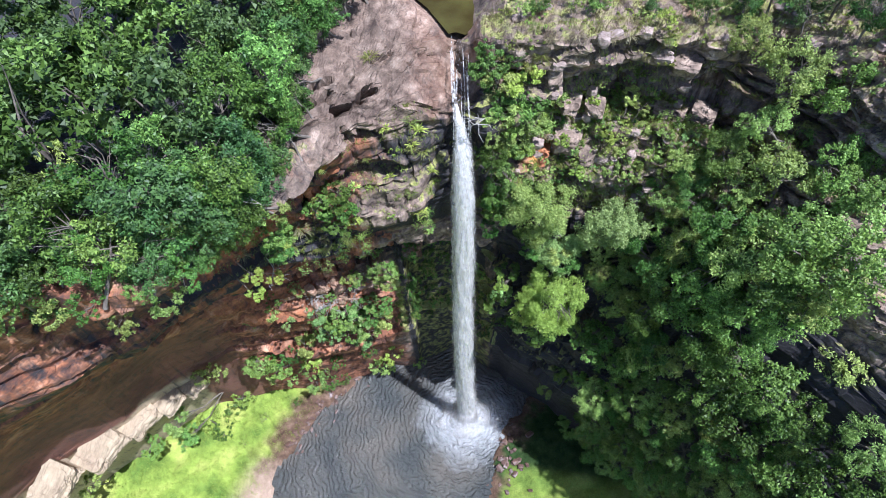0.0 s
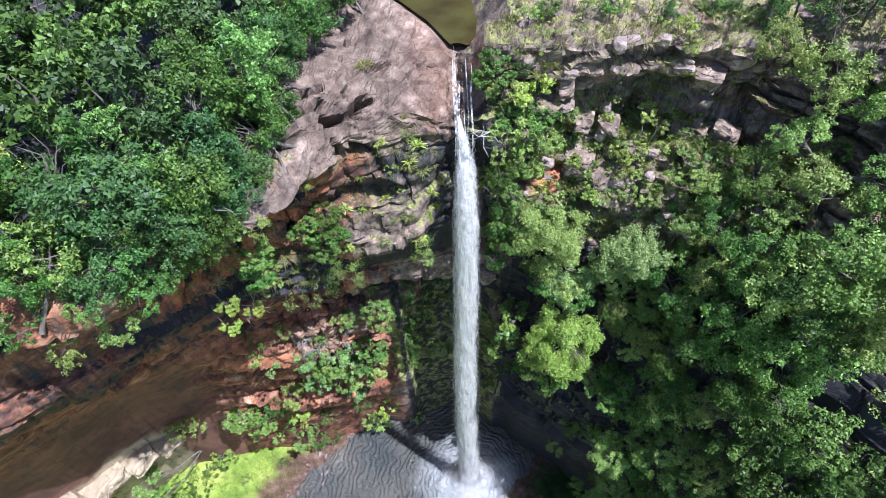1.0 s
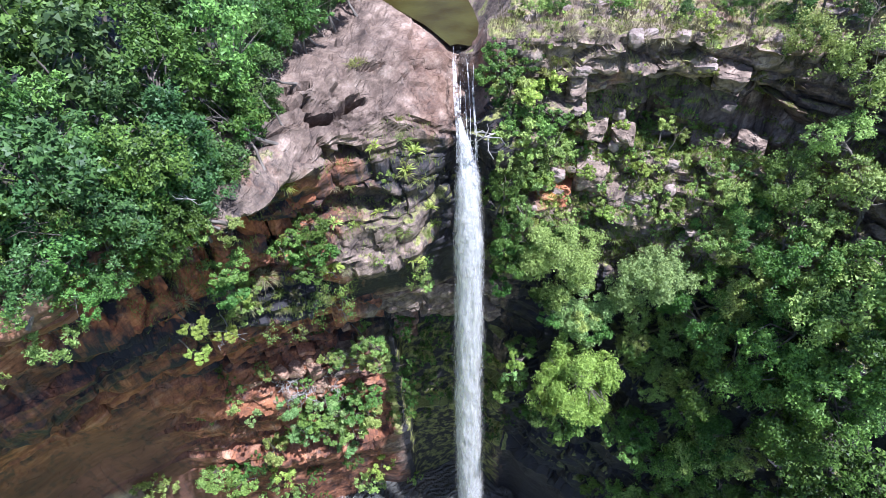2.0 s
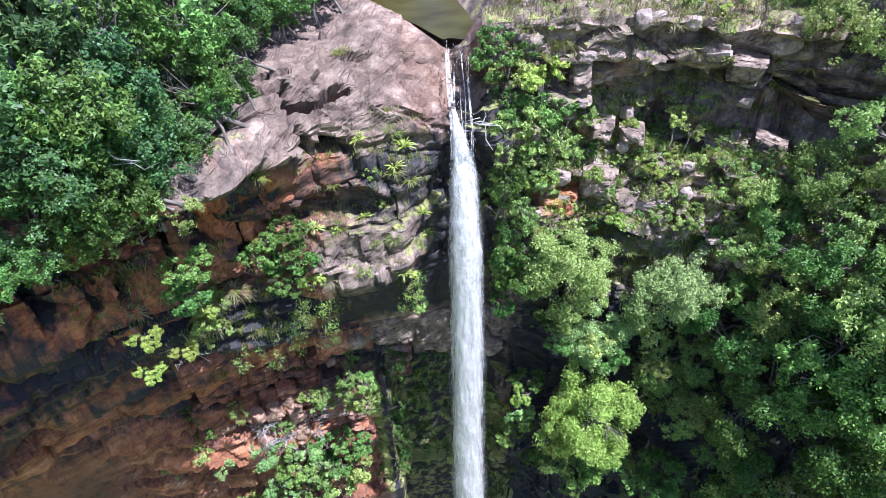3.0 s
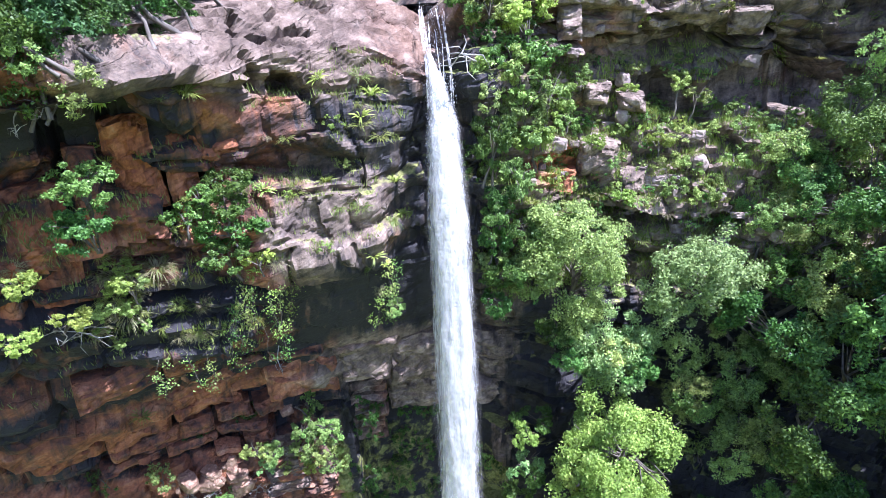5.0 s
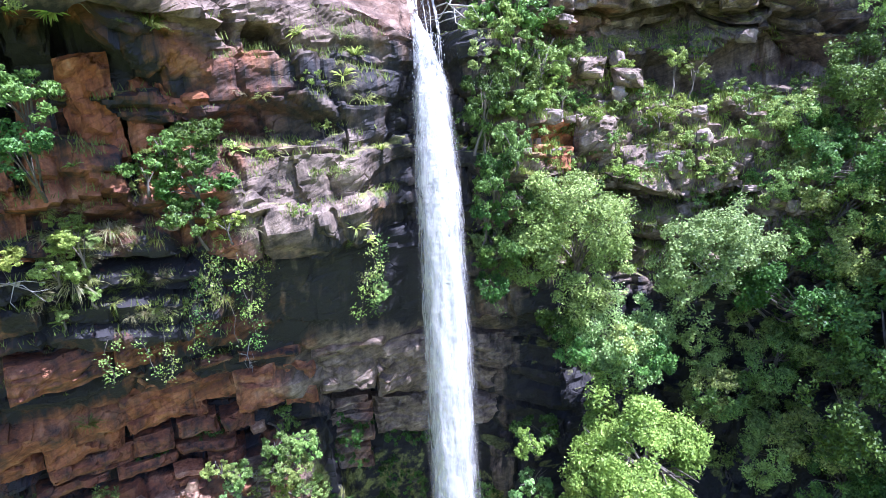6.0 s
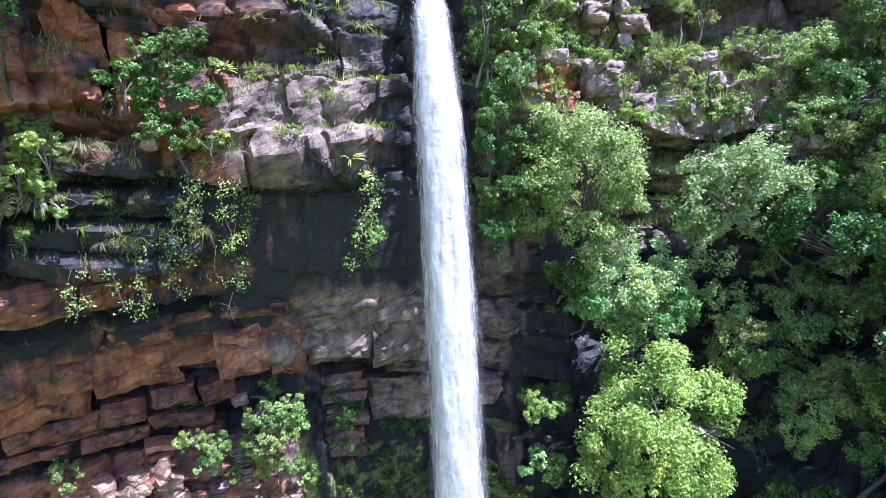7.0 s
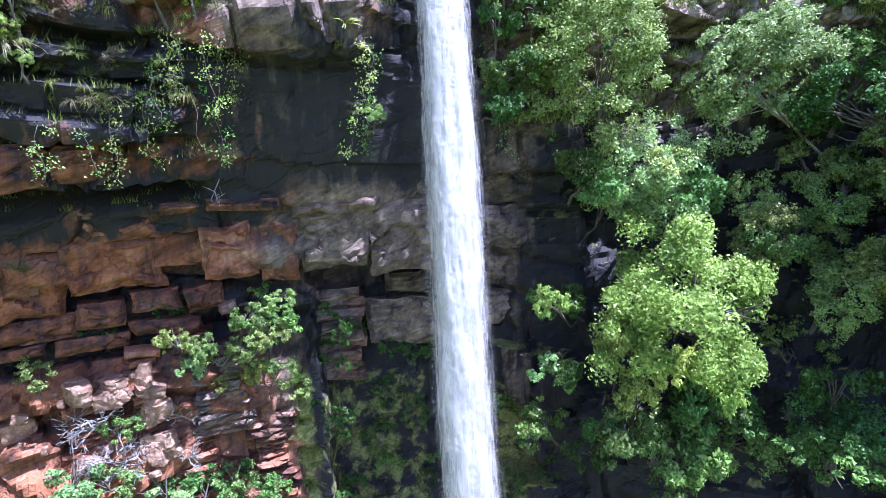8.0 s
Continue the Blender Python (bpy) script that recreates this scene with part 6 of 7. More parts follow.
for b, z, size, kind in ((-21.4, 37.9, 0.9, 1), (-19.6, 37.2, 1.0, 1), (-20.6, 36.4, 0.8, 4), (-16.2, 38.6, 1.1, 1), (-16.6, 36.8, 1.2, 1), (-15.8, 35.2, 1.1, 3)):
    planted(kind, (43.2 * math.sin(radians(b)), 43.2 * math.cos(radians(b)), z), size, "on the bench below the red bed", 1.4, 1.3)
for i, (x, y, z, size) in enumerate(FALL_SIDE_SHRUBS):
    planted((1, 0, 1, 3)[i % 4], (x, y, z), size * 1.1, "beside the fall")
for i, (x, y, z, size) in enumerate(LOW_SLOPE_SHRUBS):
    planted((2, 4, 0, 1, 0)[i % 5], (x, y, z), size * 1.2, "on the slope", 1.0, 1.2)

# leafy shoots trailing below the bright tree
TRAILING = [(3.4, 40.5, 54.0, 1.2, 2), (3.7, 40.8, 57.0, 1.3, 2), (3.8, 40.6, 51.2, 1.2, 2), (3.4, 41.0, 60.0, 1.2, 0), (8.8, 35.9, 34.0, 1.3, 3), (9.3, 35.8, 31.5, 1.1, 0), (10.8, 35.4, 30.4, 1.3, 1), (6.8, 36.4, 32.2, 1.0, 2), (11.6, 35.1, 33.4, 1.3, 0), (10.1, 35.1, 29.0, 1.2, 0),
            (5.2, 38.6, 38.4, 1.1, 3), (5.7, 38.6, 34.6, 1.0, 2), (6.5, 37.4, 30.4, 1.2, 2), (17.7, 33.7, 34.6, 1.6, 2), (17.5, 32.6, 32.2, 1.4, 2), (8.0, 36.2, 36.6, 1.2, 3)]
TRAILING += [(12.4, 35.6, 34.2, 1.9, 3), (10.2, 35.8, 35.4, 1.5, 3), (13.6, 36.0, 32.0, 1.6, 0), (3.3, 39.9, 49.4, 1.2, 2), (4.6, 40.2, 51.6, 1.3, 2), (3.6, 39.7, 55.6, 1.3, 0), (4.9, 40.2, 58.4, 1.4, 1), (3.5, 40.2, 61.6, 1.3, 2), (5.4, 40.4, 54.6, 1.2, 2)]
for x, y, z, size, kind in TRAILING:
    planted(kind, (x, y, z), size, "on the rock beside the fall" if x < 4 else "on the slope below the bright tree", 1.6, 1.4)

# sunlit bushes on the bench right of the fall
BENCH_BUSHES = [(10.6, 46.0, 63.1, 1.1, 1), (9.5, 45.5, 60.7, 1.0, 1), (10.8, 44.1, 59.3, 1.0, 3), (14.3, 46.9, 62.4, 0.9, 3), (18.0, 46.8, 63.0, 1.2, 1), (19.2, 46.2, 61.9, 1.0, 1), (13.8, 46.0, 60.0, 0.8, 1), (15.9, 44.5, 58.9, 1.1, 3), (18.1, 43.7, 57.4, 1.0, 1), (21.1, 43.5, 57.5, 1.1, 1), (22.9, 42.9, 58.9, 1.0, 1), (24.5, 44.0, 59.7, 1.1, 4), (16.5, 42.7, 56.2, 1.1, 1), (12.9, 43.1, 55.4, 1.0, 3), (19.3, 42.4, 55.9, 1.2, 1), (24.6, 42.2, 57.7, 1.1, 1), (12.3, 44.5, 57.9, 0.8, 1), (22.0, 44.3, 59.8, 0.9, 1)]
for x, y, z, size, kind in BENCH_BUSHES:
    planted(kind, (x, y, z), size, "on the sunny bench", 1.0)

# scrub on the benches right of the fall and sprinkled over the ledges
def sprinkle(seed, mask, number, apart, low, high, shrubs, lift=0.3):
    r2, done = np.random.RandomState(seed), []
    for i in r2.permutation(np.where(mask)[0]):
        p = CV[i]
        if any((p[0] - a) ** 2 + (p[1] - b) ** 2 + (p[2] - c) ** 2 < apart ** 2 for a, b, c in done):
            continue
        done.append(tuple(p))
        axis = (Vector((0, 0, 1)) + Vector(CN[i]) * lift).normalized()
        plants.put(("shrub", int(r2.choice(shrubs))), place(Vector(p), axis, r2.uniform(0, 360), r2.uniform(low, high)))
        if len(done) >= number:
            break


UPZ = CN[:, 2]
sprinkle(21, (CB > 5) & (CB < 40) & (CL > 5.2) & (CL < 7.9) & (UPZ > 0.1), 112, 1.15, 0.4, 0.9, [1, 4, 3, 1, 4, 0])
sprinkle(22, (CB > 5) & (CB < 60) & (CL > 9.4) & (CL < 12) & (UPZ > 0.4) & (np.abs(CV[:, 0]) > 3.5), 40, 2.0, 0.5, 1.2, [1, 4, 3, 2])
sprinkle(23, (CB > -40) & (CB < -9) & (CL > 1.2) & (CL < 3.0) & (UPZ > 0.1), 20, 2.0, 0.7, 1.5, [0, 1, 2, 4])
sprinkle(28, (CB > -52) & (CB < -11) & (CL > -0.2) & (CL < 1.3), 22, 2.8, 0.9, 1.9, [0, 1, 2, 4, 3], 1.0)
for x, y, size in ((-49.4, 35.1, 2.3), (-46.7, 32.6, 1.7), (-45.1, 38, 2), (-41.3, 43.7, 1.6), (-35.8, 44.5, 1.7), (-32.6, 47.2, 1.9), (-39.6, 35.8, 0.9), (-29.3, 44.5, 1.3), (-52.7, 30.4, 1.5), (-42.9, 31, 0.8), (-33.7, 39.1, 0.7)):
    gz = float(ground_height(np.array([x]), np.array([y]))[0][0])
    plants.put(("shrub", int(size * 10) % 5), place(Vector((x, y, gz)), (0, 0, 1), size * 400, size))
sprinkle(24, (CB > -33) & (CB < -4) & (CL > 4.5) & (CL < 8) & (UPZ > 0.35), 14, 1.6, 0.3, 0.6, [1, 3, 4])
sprinkle(26, (CB > -75) & (CB < -25) & (CL > 8.6) & (CL < 10.4), 34, 2.4, 0.9, 1.5, [0, 0, 2, 1, 4], 1.0)
sprinkle(27, (CB > -70) & (CB < -18) & (CL > 10.2) & (CL < 11.6), 22, 2.8, 1.1, 1.7, [0, 0, 2, 1], 0.5)
sprinkle(25, (CB > 3) & (CB < 12) & (CL > 4.6) & (CL < 9.5), 22, 1.6, 0.6, 1.1, [1, 0, 2, 4], 0.9)

# low cushions of scrub that carpet the sunny bench across the fall
CUSHIONS = [crown_mesh("low_shrub", 90 + k, (0.75, 0.75, 0.5), 0.1, 14, 26, 0.13, (LEAF_OLIVE, LEAF_BRIGHT, BLADE, LEAF_MID)[k], -0.2, 0.2, 0.5) for k in range(4)]
CUSHION_WORDS = ("olive green low shrub on the grassy bench", "yellow-green low shrub on the grassy bench", "dry yellowish low shrub on the grassy bench", "green low shrub on the grassy bench")


def cushions(seed, mask, number, apart, low, high, choices):
    r2, done = np.random.RandomState(seed), []
    for i in r2.permutation(np.where(mask)[0]):
        p = CV[i]
        if any((p[0] - a) ** 2 + (p[1] - b) ** 2 + (p[2] - c) ** 2 < apart ** 2 for a, b, c in done):
            continue
        done.append(tuple(p))
        k, size = int(r2.choice(choices)), r2.uniform(low, high)
        ob = tagged(new("low_shrub", CUSHIONS[k]), CUSHION_WORDS[k], "shrub", "low shrubs on the bench")
        ob.matrix_basis = place(Vector(p), (Vector((0, 0, 1)) + Vector(CN[i]) * 0.4).normalized(), r2.uniform(0, 360), size)
        if len(done) >= number:
            break


cushions(71, (CB > 7) & (CB < 32) & (CL > 5.6) & (CL < 8.3) & (UPZ > 0.15), 190, 0.8, 0.6, 1.3, [0, 0, 1, 2, 2, 3])
cushions(72, (CB > 5) & (CB < 42) & (CL > 8.9) & (CL < 11.2) & (UPZ > 0.1), 90, 1.2, 0.7, 1.5, [0, 2, 2, 1])


def hanging_vine(b, r, z, length, seed, kind, label):
    """A leafy creeper that hangs down the wall from a ledge."""
    rnd = random.Random(seed)
    foot, n = on_cliff((r * math.sin(radians(b)), r * math.cos(radians(b)), z))
    ob = thing("hanging_vine", label, "creeper", "creepers on the dark wall", at=Matrix.Translation(foot))
    n = Vector((n.x, n.y, 0)).normalized()
    pts = [Vector((0, 0, 0)), n * 0.35]
    while pts[-1].z > -length:
        pts.append(pts[-1] + Vector((rnd.uniform(-0.25, 0.25), rnd.uniform(-0.08, 0.08), -rnd.uniform(0.3, 0.6))))
    part("stem", mesh_of("stem", *tube(pts, [0.014] * len(pts), 4, seed), BARK, True), ob)
    rs6 = np.random.RandomState(seed)
    cs = []
    for p in pts[1:]:
        if rnd.random() < 0.75:
            q = np.array(p) + rs6.normal(size=3) * 0.18
            cs.append(q + rs6.normal(size=(int(rs6.randint(14, 46)), 3)) * np.array([0.24, 0.16, 0.2]))
    cs = np.concatenate(cs) if cs else np.array([list(pts[-1])])
    verts, faces = leaves_at(cs, np.tile(np.array([n.x, n.y, 0.6]), (len(cs), 1)), 0.13, seed, 0.5)
    part("leaves", mesh_of("leaves", verts, faces, kind), ob)
    return ob


for k, (b, r, z, length) in enumerate(((-19.2, 39.6, 53.6, 3.6), (-18.0, 39.6, 53.4, 4.8), (-16.6, 39.6, 53.6, 3.2), (-15.2, 39.6, 54.0, 4.2), (-17.3, 40.5, 51.0, 3.0), (-21.6, 40.0, 50.5, 2.6), (-23.4, 40.0, 50.4, 3.2), (-25.2, 40.2, 49.8, 2.2),
                                       (-14.0, 40.0, 53.0, 2.2), (-5.4, 40.0, 52.4, 3.4), (-4.6, 40.5, 51.6, 3.8), (-5.0, 40.4, 49.4, 2.8), (-27.4, 40.4, 49.4, 2.4), (-20.3, 40.0, 52.0, 2.8), (3.6, 42.2, 53.0, 4.0), (4.6, 42.4, 49.0, 3.6), (-3.8, 41.0, 50.0, 3.0))):
    hanging_vine(b, r, z, length, 800 + k, (LEAF_OLIVE, LEAF_MID, LEAF_BRIGHT)[k % 3], ("olive green", "green", "yellow-green")[k % 3] + " creeper hanging down the dark rock wall")
# ferns in the shade of the cave
sprinkle(81, (CB > -11.5) & (CB < 8) & (CL > 1.0) & (CL < 2.7), 42, 1.5, 0.7, 1.3, [2, 0, 2], 1.2)

# forest on the plateau
rs = np.random.RandomState(7)
CANOPY_EDGE = [(-100, 60), (-75, 49), (-62, 43), (-53, 35.5), (-45, 31.5), (-36, 32), (-30, 34.5), (-25, 38), (-20, 42), (-16, 47), (-12, 52), (-8, 60), (-4, 74)]
spots, tries = [], 0
edge_b, edge_r = [e[0] for e in CANOPY_EDGE], [e[1] for e in CANOPY_EDGE]
while len(spots) < 135 and tries < 9000:
    tries += 1
    b = rs.uniform(-92, -6)
    edge = np.interp(b, edge_b, edge_r)
    r = edge + 30 * 24 / 30 * rs.uniform(0, 1) ** 1.2
    x, y = r * math.sin(radians(b)), r * math.cos(radians(b))
    if any((x - sx) ** 2 + (y - sy) ** 2 < 2.7 ** 2 for sx, sy, _ in spots):
        continue
    spots.append((x, y, r - edge))
near = np.where(CL > 9.7)[0]
for i, (x, y, inset) in enumerate(spots):
    j = near[np.argmin((CV[near, 0] - x) ** 2 + (CV[near, 1] - y) ** 2)]
    foot = Vector(CV[j])
    size = rs.uniform(0.75, 1.3)
    lean = Vector((x - foot.x, y - foot.y, 5 * size))
    at = place(foot, lean.normalized(), rs.uniform(0, 360), size * (1.25 if inset > 7 else 1))
    if inset > 7:
        FAR_SPOTS.append(at)
    else:
        plants.put(("canopy", int(rs.randint(5))), at)


# the outermost trees lean over the brow, and lower ones hang from the rock below it
for b in np.arange(-66, -19, 2.3):
    edge = np.interp(b, edge_b, edge_r)
    for out, z, size in ((rs.uniform(-0.6, 0.9), rs.uniform(70.5, 73.5), rs.uniform(0.7, 1.0)), (rs.uniform(-0.3, 0.8), rs.uniform(67.0, 69.4), rs.uniform(0.45, 0.7))):
        r = edge - out + (0.8 if z < 70 else 0)
        a = radians(b + rs.uniform(-1, 1))
        crown_at(("canopy", int(rs.randint(5))), (r * math.sin(a), r * math.cos(a), z), size, 5.0, rs.uniform(0, 360))


for b in np.arange(-20, -6, 1.5):
    edge = np.interp(b, edge_b, edge_r)
    for k in range(2):
        r, a = edge + 1.6 + 2.0 * k + rs.uniform(-0.5, 0.5), radians(b + rs.uniform(-0.5, 0.5))
        crown_at(("canopy", int(rs.randint(5))), (r * math.sin(a), r * math.cos(a), 72.3 + 1.2 * k + rs.uniform(-0.5, 0.5)), rs.uniform(0.55, 0.8), 3.6, rs.uniform(0, 360))


for b, r, size in ((31, 57, 0.8), (34, 54.5, 0.7), (36, 59, 0.9), (39, 56, 0.8), (42, 58.5, 0.9), (45, 56, 0.8), (40, 62, 1.0), (34, 63, 0.9), (27, 61, 0.7), (47, 60, 1.0)):
    x, y = r * math.sin(radians(b)), r * math.cos(radians(b))
    j = near[np.argmin((CV[near, 0] - x) ** 2 + (CV[near, 1] - y) ** 2)]
    plants.put(("canopy", int(rs.randint(5))), place(Vector(CV[j]), Vector((0, 0, 1)), rs.uniform(0, 360), size))


# low trees in the dry grass of the plateau
for b, r, size in ((6, 52, 0.34), (9, 49, 0.4), (12, 54, 0.36), (15, 50, 0.42), (18, 55, 0.45), (21, 52.5, 0.38), (24, 56, 0.5), (26, 53, 0.44), (29, 55, 0.5), (13, 60, 0.5), (20, 61, 0.55), (8, 58, 0.42), (16, 65, 0.6), (25, 64, 0.6)):
    x, y = r * math.sin(radians(b)), r * math.cos(radians(b))
    j = near[np.argmin((CV[near, 0] - x) ** 2 + (CV[near, 1] - y) ** 2)]
    plants.put(("canopy", int(rs.randint(5))), place(Vector(CV[j]) - Vector((0, 0, 1.6 * size)), Vector((0, 0, 1)), rs.uniform(0, 360), size))


# crowns that hide the brow beside the bare slab
BROW_CROWNS = [(-16.0, 33.6, 69.6, 0.75), (-15.2, 36.5, 70.1, 0.7), (-15.5, 33.6, 68.2, 0.6), (-16.9, 31.2, 67.8, 0.7), (-16.7, 30.2, 69.8, 0.8), (-17.6, 28.9, 67.6, 0.65), (-18.3, 27.4, 67.5, 0.65), (-16.7, 31.9, 66.7, 0.5), (-18.2, 27.5, 69.7, 0.8), (-14.6, 39.4, 70.8, 0.65), (-17.5, 28.5, 69.3, 0.75), (-17.3, 30.4, 66.2, 0.5)]
for x, y, z, size in BROW_CROWNS:
    crown_at(("canopy", int(rs.choice((0, 2, 3, 4)))), (x, y, z), size, 4.2, rs.uniform(0, 360))


# trees on the banks of the stream, behind the lip
for x, y, size in ((4.5, 64, 0.9), (2.5, 70, 1.1), (7.5, 69, 1.0), (0.5, 77, 1.2), (-5, 84, 1.2), (6, 78, 1.2), (-15, 70, 1.0), (-20, 80, 1.2)):
    j = near[np.argmin((CV[near, 0] - x) ** 2 + (CV[near, 1] - y) ** 2)]
    FAR_SPOTS.append(place(Vector(CV[j]), Vector((0, 0, 1)), rs.uniform(0, 360), size))
far_woods()


# ---------------------------------------------------------------- grass tufts
def tuft_mesh(name, seed, blades, length, width, spread, droop, mat):
    rnd = random.Random(seed)
    verts, faces = [], []
    for k in range(blades):
        a, out = rnd.uniform(0, 2 * math.pi), spread * math.sqrt(rnd.random())
        d = Vector((math.cos(a), math.sin(a), 0))
        s = Vector((-d.y, d.x, 0)) * width * rnd.uniform(0.6, 1.2)
        ln = length * rnd.uniform(0.6, 1.15)
        lean = rnd.uniform(0.25, 1.1)
        base = d * out * 0.35
        b = len(verts)
        for j, t in enumerate((0, 0.4, 0.75, 1.0)):
            p = base + d * ln * lean * t * 0.8 + Vector((0, 0, ln * (t * (1.05 - 0.35 * lean) - droop * t * t)))
            w = (1.0, 0.9, 0.6, 0.08)[j]
            verts += [p + s * w, p - s * w]
        for j in range(3):
            faces.append((b + 2 * j, b + 2 * j + 1, b + 2 * j + 3, b + 2 * j + 2))
    return mesh_of(name, [tuple(v) for v in verts], faces, mat)


TUFT_MESHES = [tuft_mesh("grass_tuft", 1, 110, 0.9, 0.014, 0.9, 0.6, BLADE), tuft_mesh("grass_tuft", 2, 110, 1.0, 0.014, 1.0, 0.8, STRAW),
               tuft_mesh("grass_tuft", 3, 30, 1.0, 0.055, 0.3, 0.5, LEAF_BRIGHT), tuft_mesh("grass_tuft", 4, 110, 1.0, 0.014, 0.9, 1.2, BLADE)]


def tuft_at(kind, at, size, label, group, name="grass_tuft", category="grass"):
    foot, n = on_cliff(at)
    ob = tagged(new(name, TUFT_MESHES[kind]), label, category, group)
    axis = (Vector((0, 0, 1)) + n * 0.8).normalized()
    ob.matrix_basis = place(foot - n * 0.05, axis, rs.uniform(0, 360), size * 1.3)
    return ob


for i, (x, y, z, size) in enumerate(TUFTS):
    tuft_at((2, 0, 2, 0)[i % 4], (x, y, z), size, "bright green rosette of long strap leaves on the rock" if i % 2 == 0 else "green grass tuft in a rock crack", "tufts on the cliff")
for i, (x, y, z, size) in enumerate(HANGING_GRASS):
    size *= 1.25 if i < 5 else 0.7
    tuft_at((1, 1, 0, 1, 1, 3, 3, 3, 3, 3)[i % 10], (x, y, z), size, "hanging yellow-green grass on the ledge" if i > 4 else "dry straw-coloured grass on the ledge", "grass on the ledges")

r5 = np.random.RandomState(51)
for k in range(26):
    b = radians(-12.6 + r5.uniform(-0.9, 0.7))
    tuft_at(3, (45.9 * math.sin(b), 45.9 * math.cos(b), 21 + 0.5 * k), r5.uniform(0.45, 0.8), "bright yellow-green moss and grass hanging on the wet edge", "moss on the edge of the cave")
for x, y, z, size in HANGING_GRASS[:8]:
    for k in range(9):
        at = (x + r5.uniform(-1.3, 1.3), y + r5.uniform(-0.4, 0.4), z + r5.uniform(-1.1, 1.1))
        kind = int(r5.choice((1, 0, 3, 0)))
        tuft_at(kind, at, r5.uniform(0.35, 0.65), ("green grass tuft in a rock crack", "dry straw-coloured grass on the ledge", "", "hanging yellow-green grass on the ledge")[kind], "grass on the ledges")
for x, y, z, size in HANGING_GRASS[1:5]:
    planted(3, (x, y, z + 0.3), size * 0.75)
    planted(1, (x + 0.8, y, z - 0.6), size * 0.6)
spots = []
for i in r5.permutation(np.where((CB > -36) & (CB < -2.5) & (CL > 4.2) & (CL < 9.0) & (UPZ > 0.15))[0]):
    p = CV[i]
    if any((p[0] - a) ** 2 + (p[1] - b) ** 2 + (p[2] - c) ** 2 < 1.3 ** 2 for a, b, c in spots):
        continue
    spots.append(tuple(p))
    k = int(r5.choice((0, 0, 1, 2, 3, 3)))
    tuft_at(k, p, r5.uniform(0.4, 0.85), ("green grass tuft in a rock crack", "dry straw-coloured grass on the ledge", "bright green rosette of long strap leaves on the rock", "hanging yellow-green grass on the ledge")[k], "grass on the ledges")
    if len(spots) > 44:
        break
spots = []
for i in r5.permutation(np.where((CB > 4) & (CB < 32) & (CL > 4.8) & (CL < 10.5) & (UPZ > 0.1))[0]):
    p = CV[i]
    if any((p[0] - a) ** 2 + (p[1] - b) ** 2 + (p[2] - c) ** 2 < 1.5 ** 2 for a, b, c in spots):
        continue
    spots.append(tuple(p))
    k = int(r5.choice((0, 0, 1, 1, 3)))
    tuft_at(k, p, r5.uniform(0.5, 1.0), ("green grass tuft in a rock crack", "dry straw-coloured grass on the ledge", "", "hanging yellow-green grass on the ledge")[k], "grass on the ledges")
    if len(spots) > 130:
        break


# ---------------------------------------------------------------- loose blocks of stone
def block_mesh(name, seed, shape, mat, cuts=5):
    """A broken block of bedded sandstone: flat faces where it split, chipped edges and thin bedding steps."""
    rnd = random.Random(seed)
    planes = [(Vector(d), 0.5 * rnd.uniform(0.9, 1.05)) for d in ((1, 0, 0), (-1, 0, 0), (0, 1, 0), (0, -1, 0), (0, 0, 1), (0, 0, -1))]
    planes += [(Vector((rnd.gauss(0, 1), rnd.gauss(0, 1), rnd.gauss(0, 1))).normalized(), rnd.uniform(0.46, 0.66)) for k in range(9)]
    bm = bmesh.new()
    bmesh.ops.create_cube(bm, size=1)
    bmesh.ops.subdivide_edges(bm, edges=bm.edges[:], cuts=cuts, use_grid_fill=True)
    for v in bm.verts:
        d = v.co.normalized()
        c = d * min(h / max(n.dot(d), 1e-3) for n, h in planes if n.dot(d) > 0.05)
        layer = math.floor(c.z * 6 + 0.6 * noise.noise(c * 3 + Vector((seed, 0, 0))))
        c.x, c.y = c.x * (1 + 0.05 * math.sin(layer * 2.3 + seed)), c.y * (1 + 0.05 * math.cos(layer * 3.1 + seed))
        q = c * 3 + Vector((seed * 3.1, 0, 0))
        c += noise.noise_vector(q) * 0.05 + noise.noise_vector(q * 2.3) * 0.025
        v.co = Vector((c.x * shape[0], c.y * shape[1], c.z * shape[2]))
    bmesh.ops.triangulate(bm, faces=bm.faces[:])
    me = bpy.data.meshes.new(name)
    bm.to_mesh(me)
    bm.free()
    me.materials.append(mat)
    return me


RED_BLOCKS = [block_mesh("block", k, ((1.6, 1.1, 1.2), (1.2, 1.0, 0.8), (1.0, 0.9, 1.4), (1.8, 1.3, 0.9))[k], STONE_RED) for k in range(4)]
GREY_BLOCKS = [block_mesh("block", 10 + k, ((1.6, 1.2, 1.0), (1.3, 1.0, 0.9), (2.0, 1.2, 0.8), (1.1, 1.0, 1.3))[k], STONE_PINK) for k in range(4)]
WET_ROCKS = [block_mesh("rock", 20 + k, ((1.2, 1.0, 0.7), (0.9, 0.8, 0.6), (1.3, 0.8, 0.8), (0.8, 0.8, 0.7))[k], STONE_WET, 3) for k in range(4)]


def block_at(meshes, k, at, size, label, group, sink=0.35):
    foot, n = on_cliff(at)
    ob = tagged(new("rock_block", meshes[k % 4]), label, "rock", group)
    ob.matrix_basis = Matrix.Translation(foot + n * (0.5 - sink) * size * 0.8) @ pose(0, 0, 0, rs.uniform(-12, 12), rs.uniform(-12, 12), rs.uniform(-40, 40)) @ Matrix.Diagonal((size, size, size, 1))
    return ob


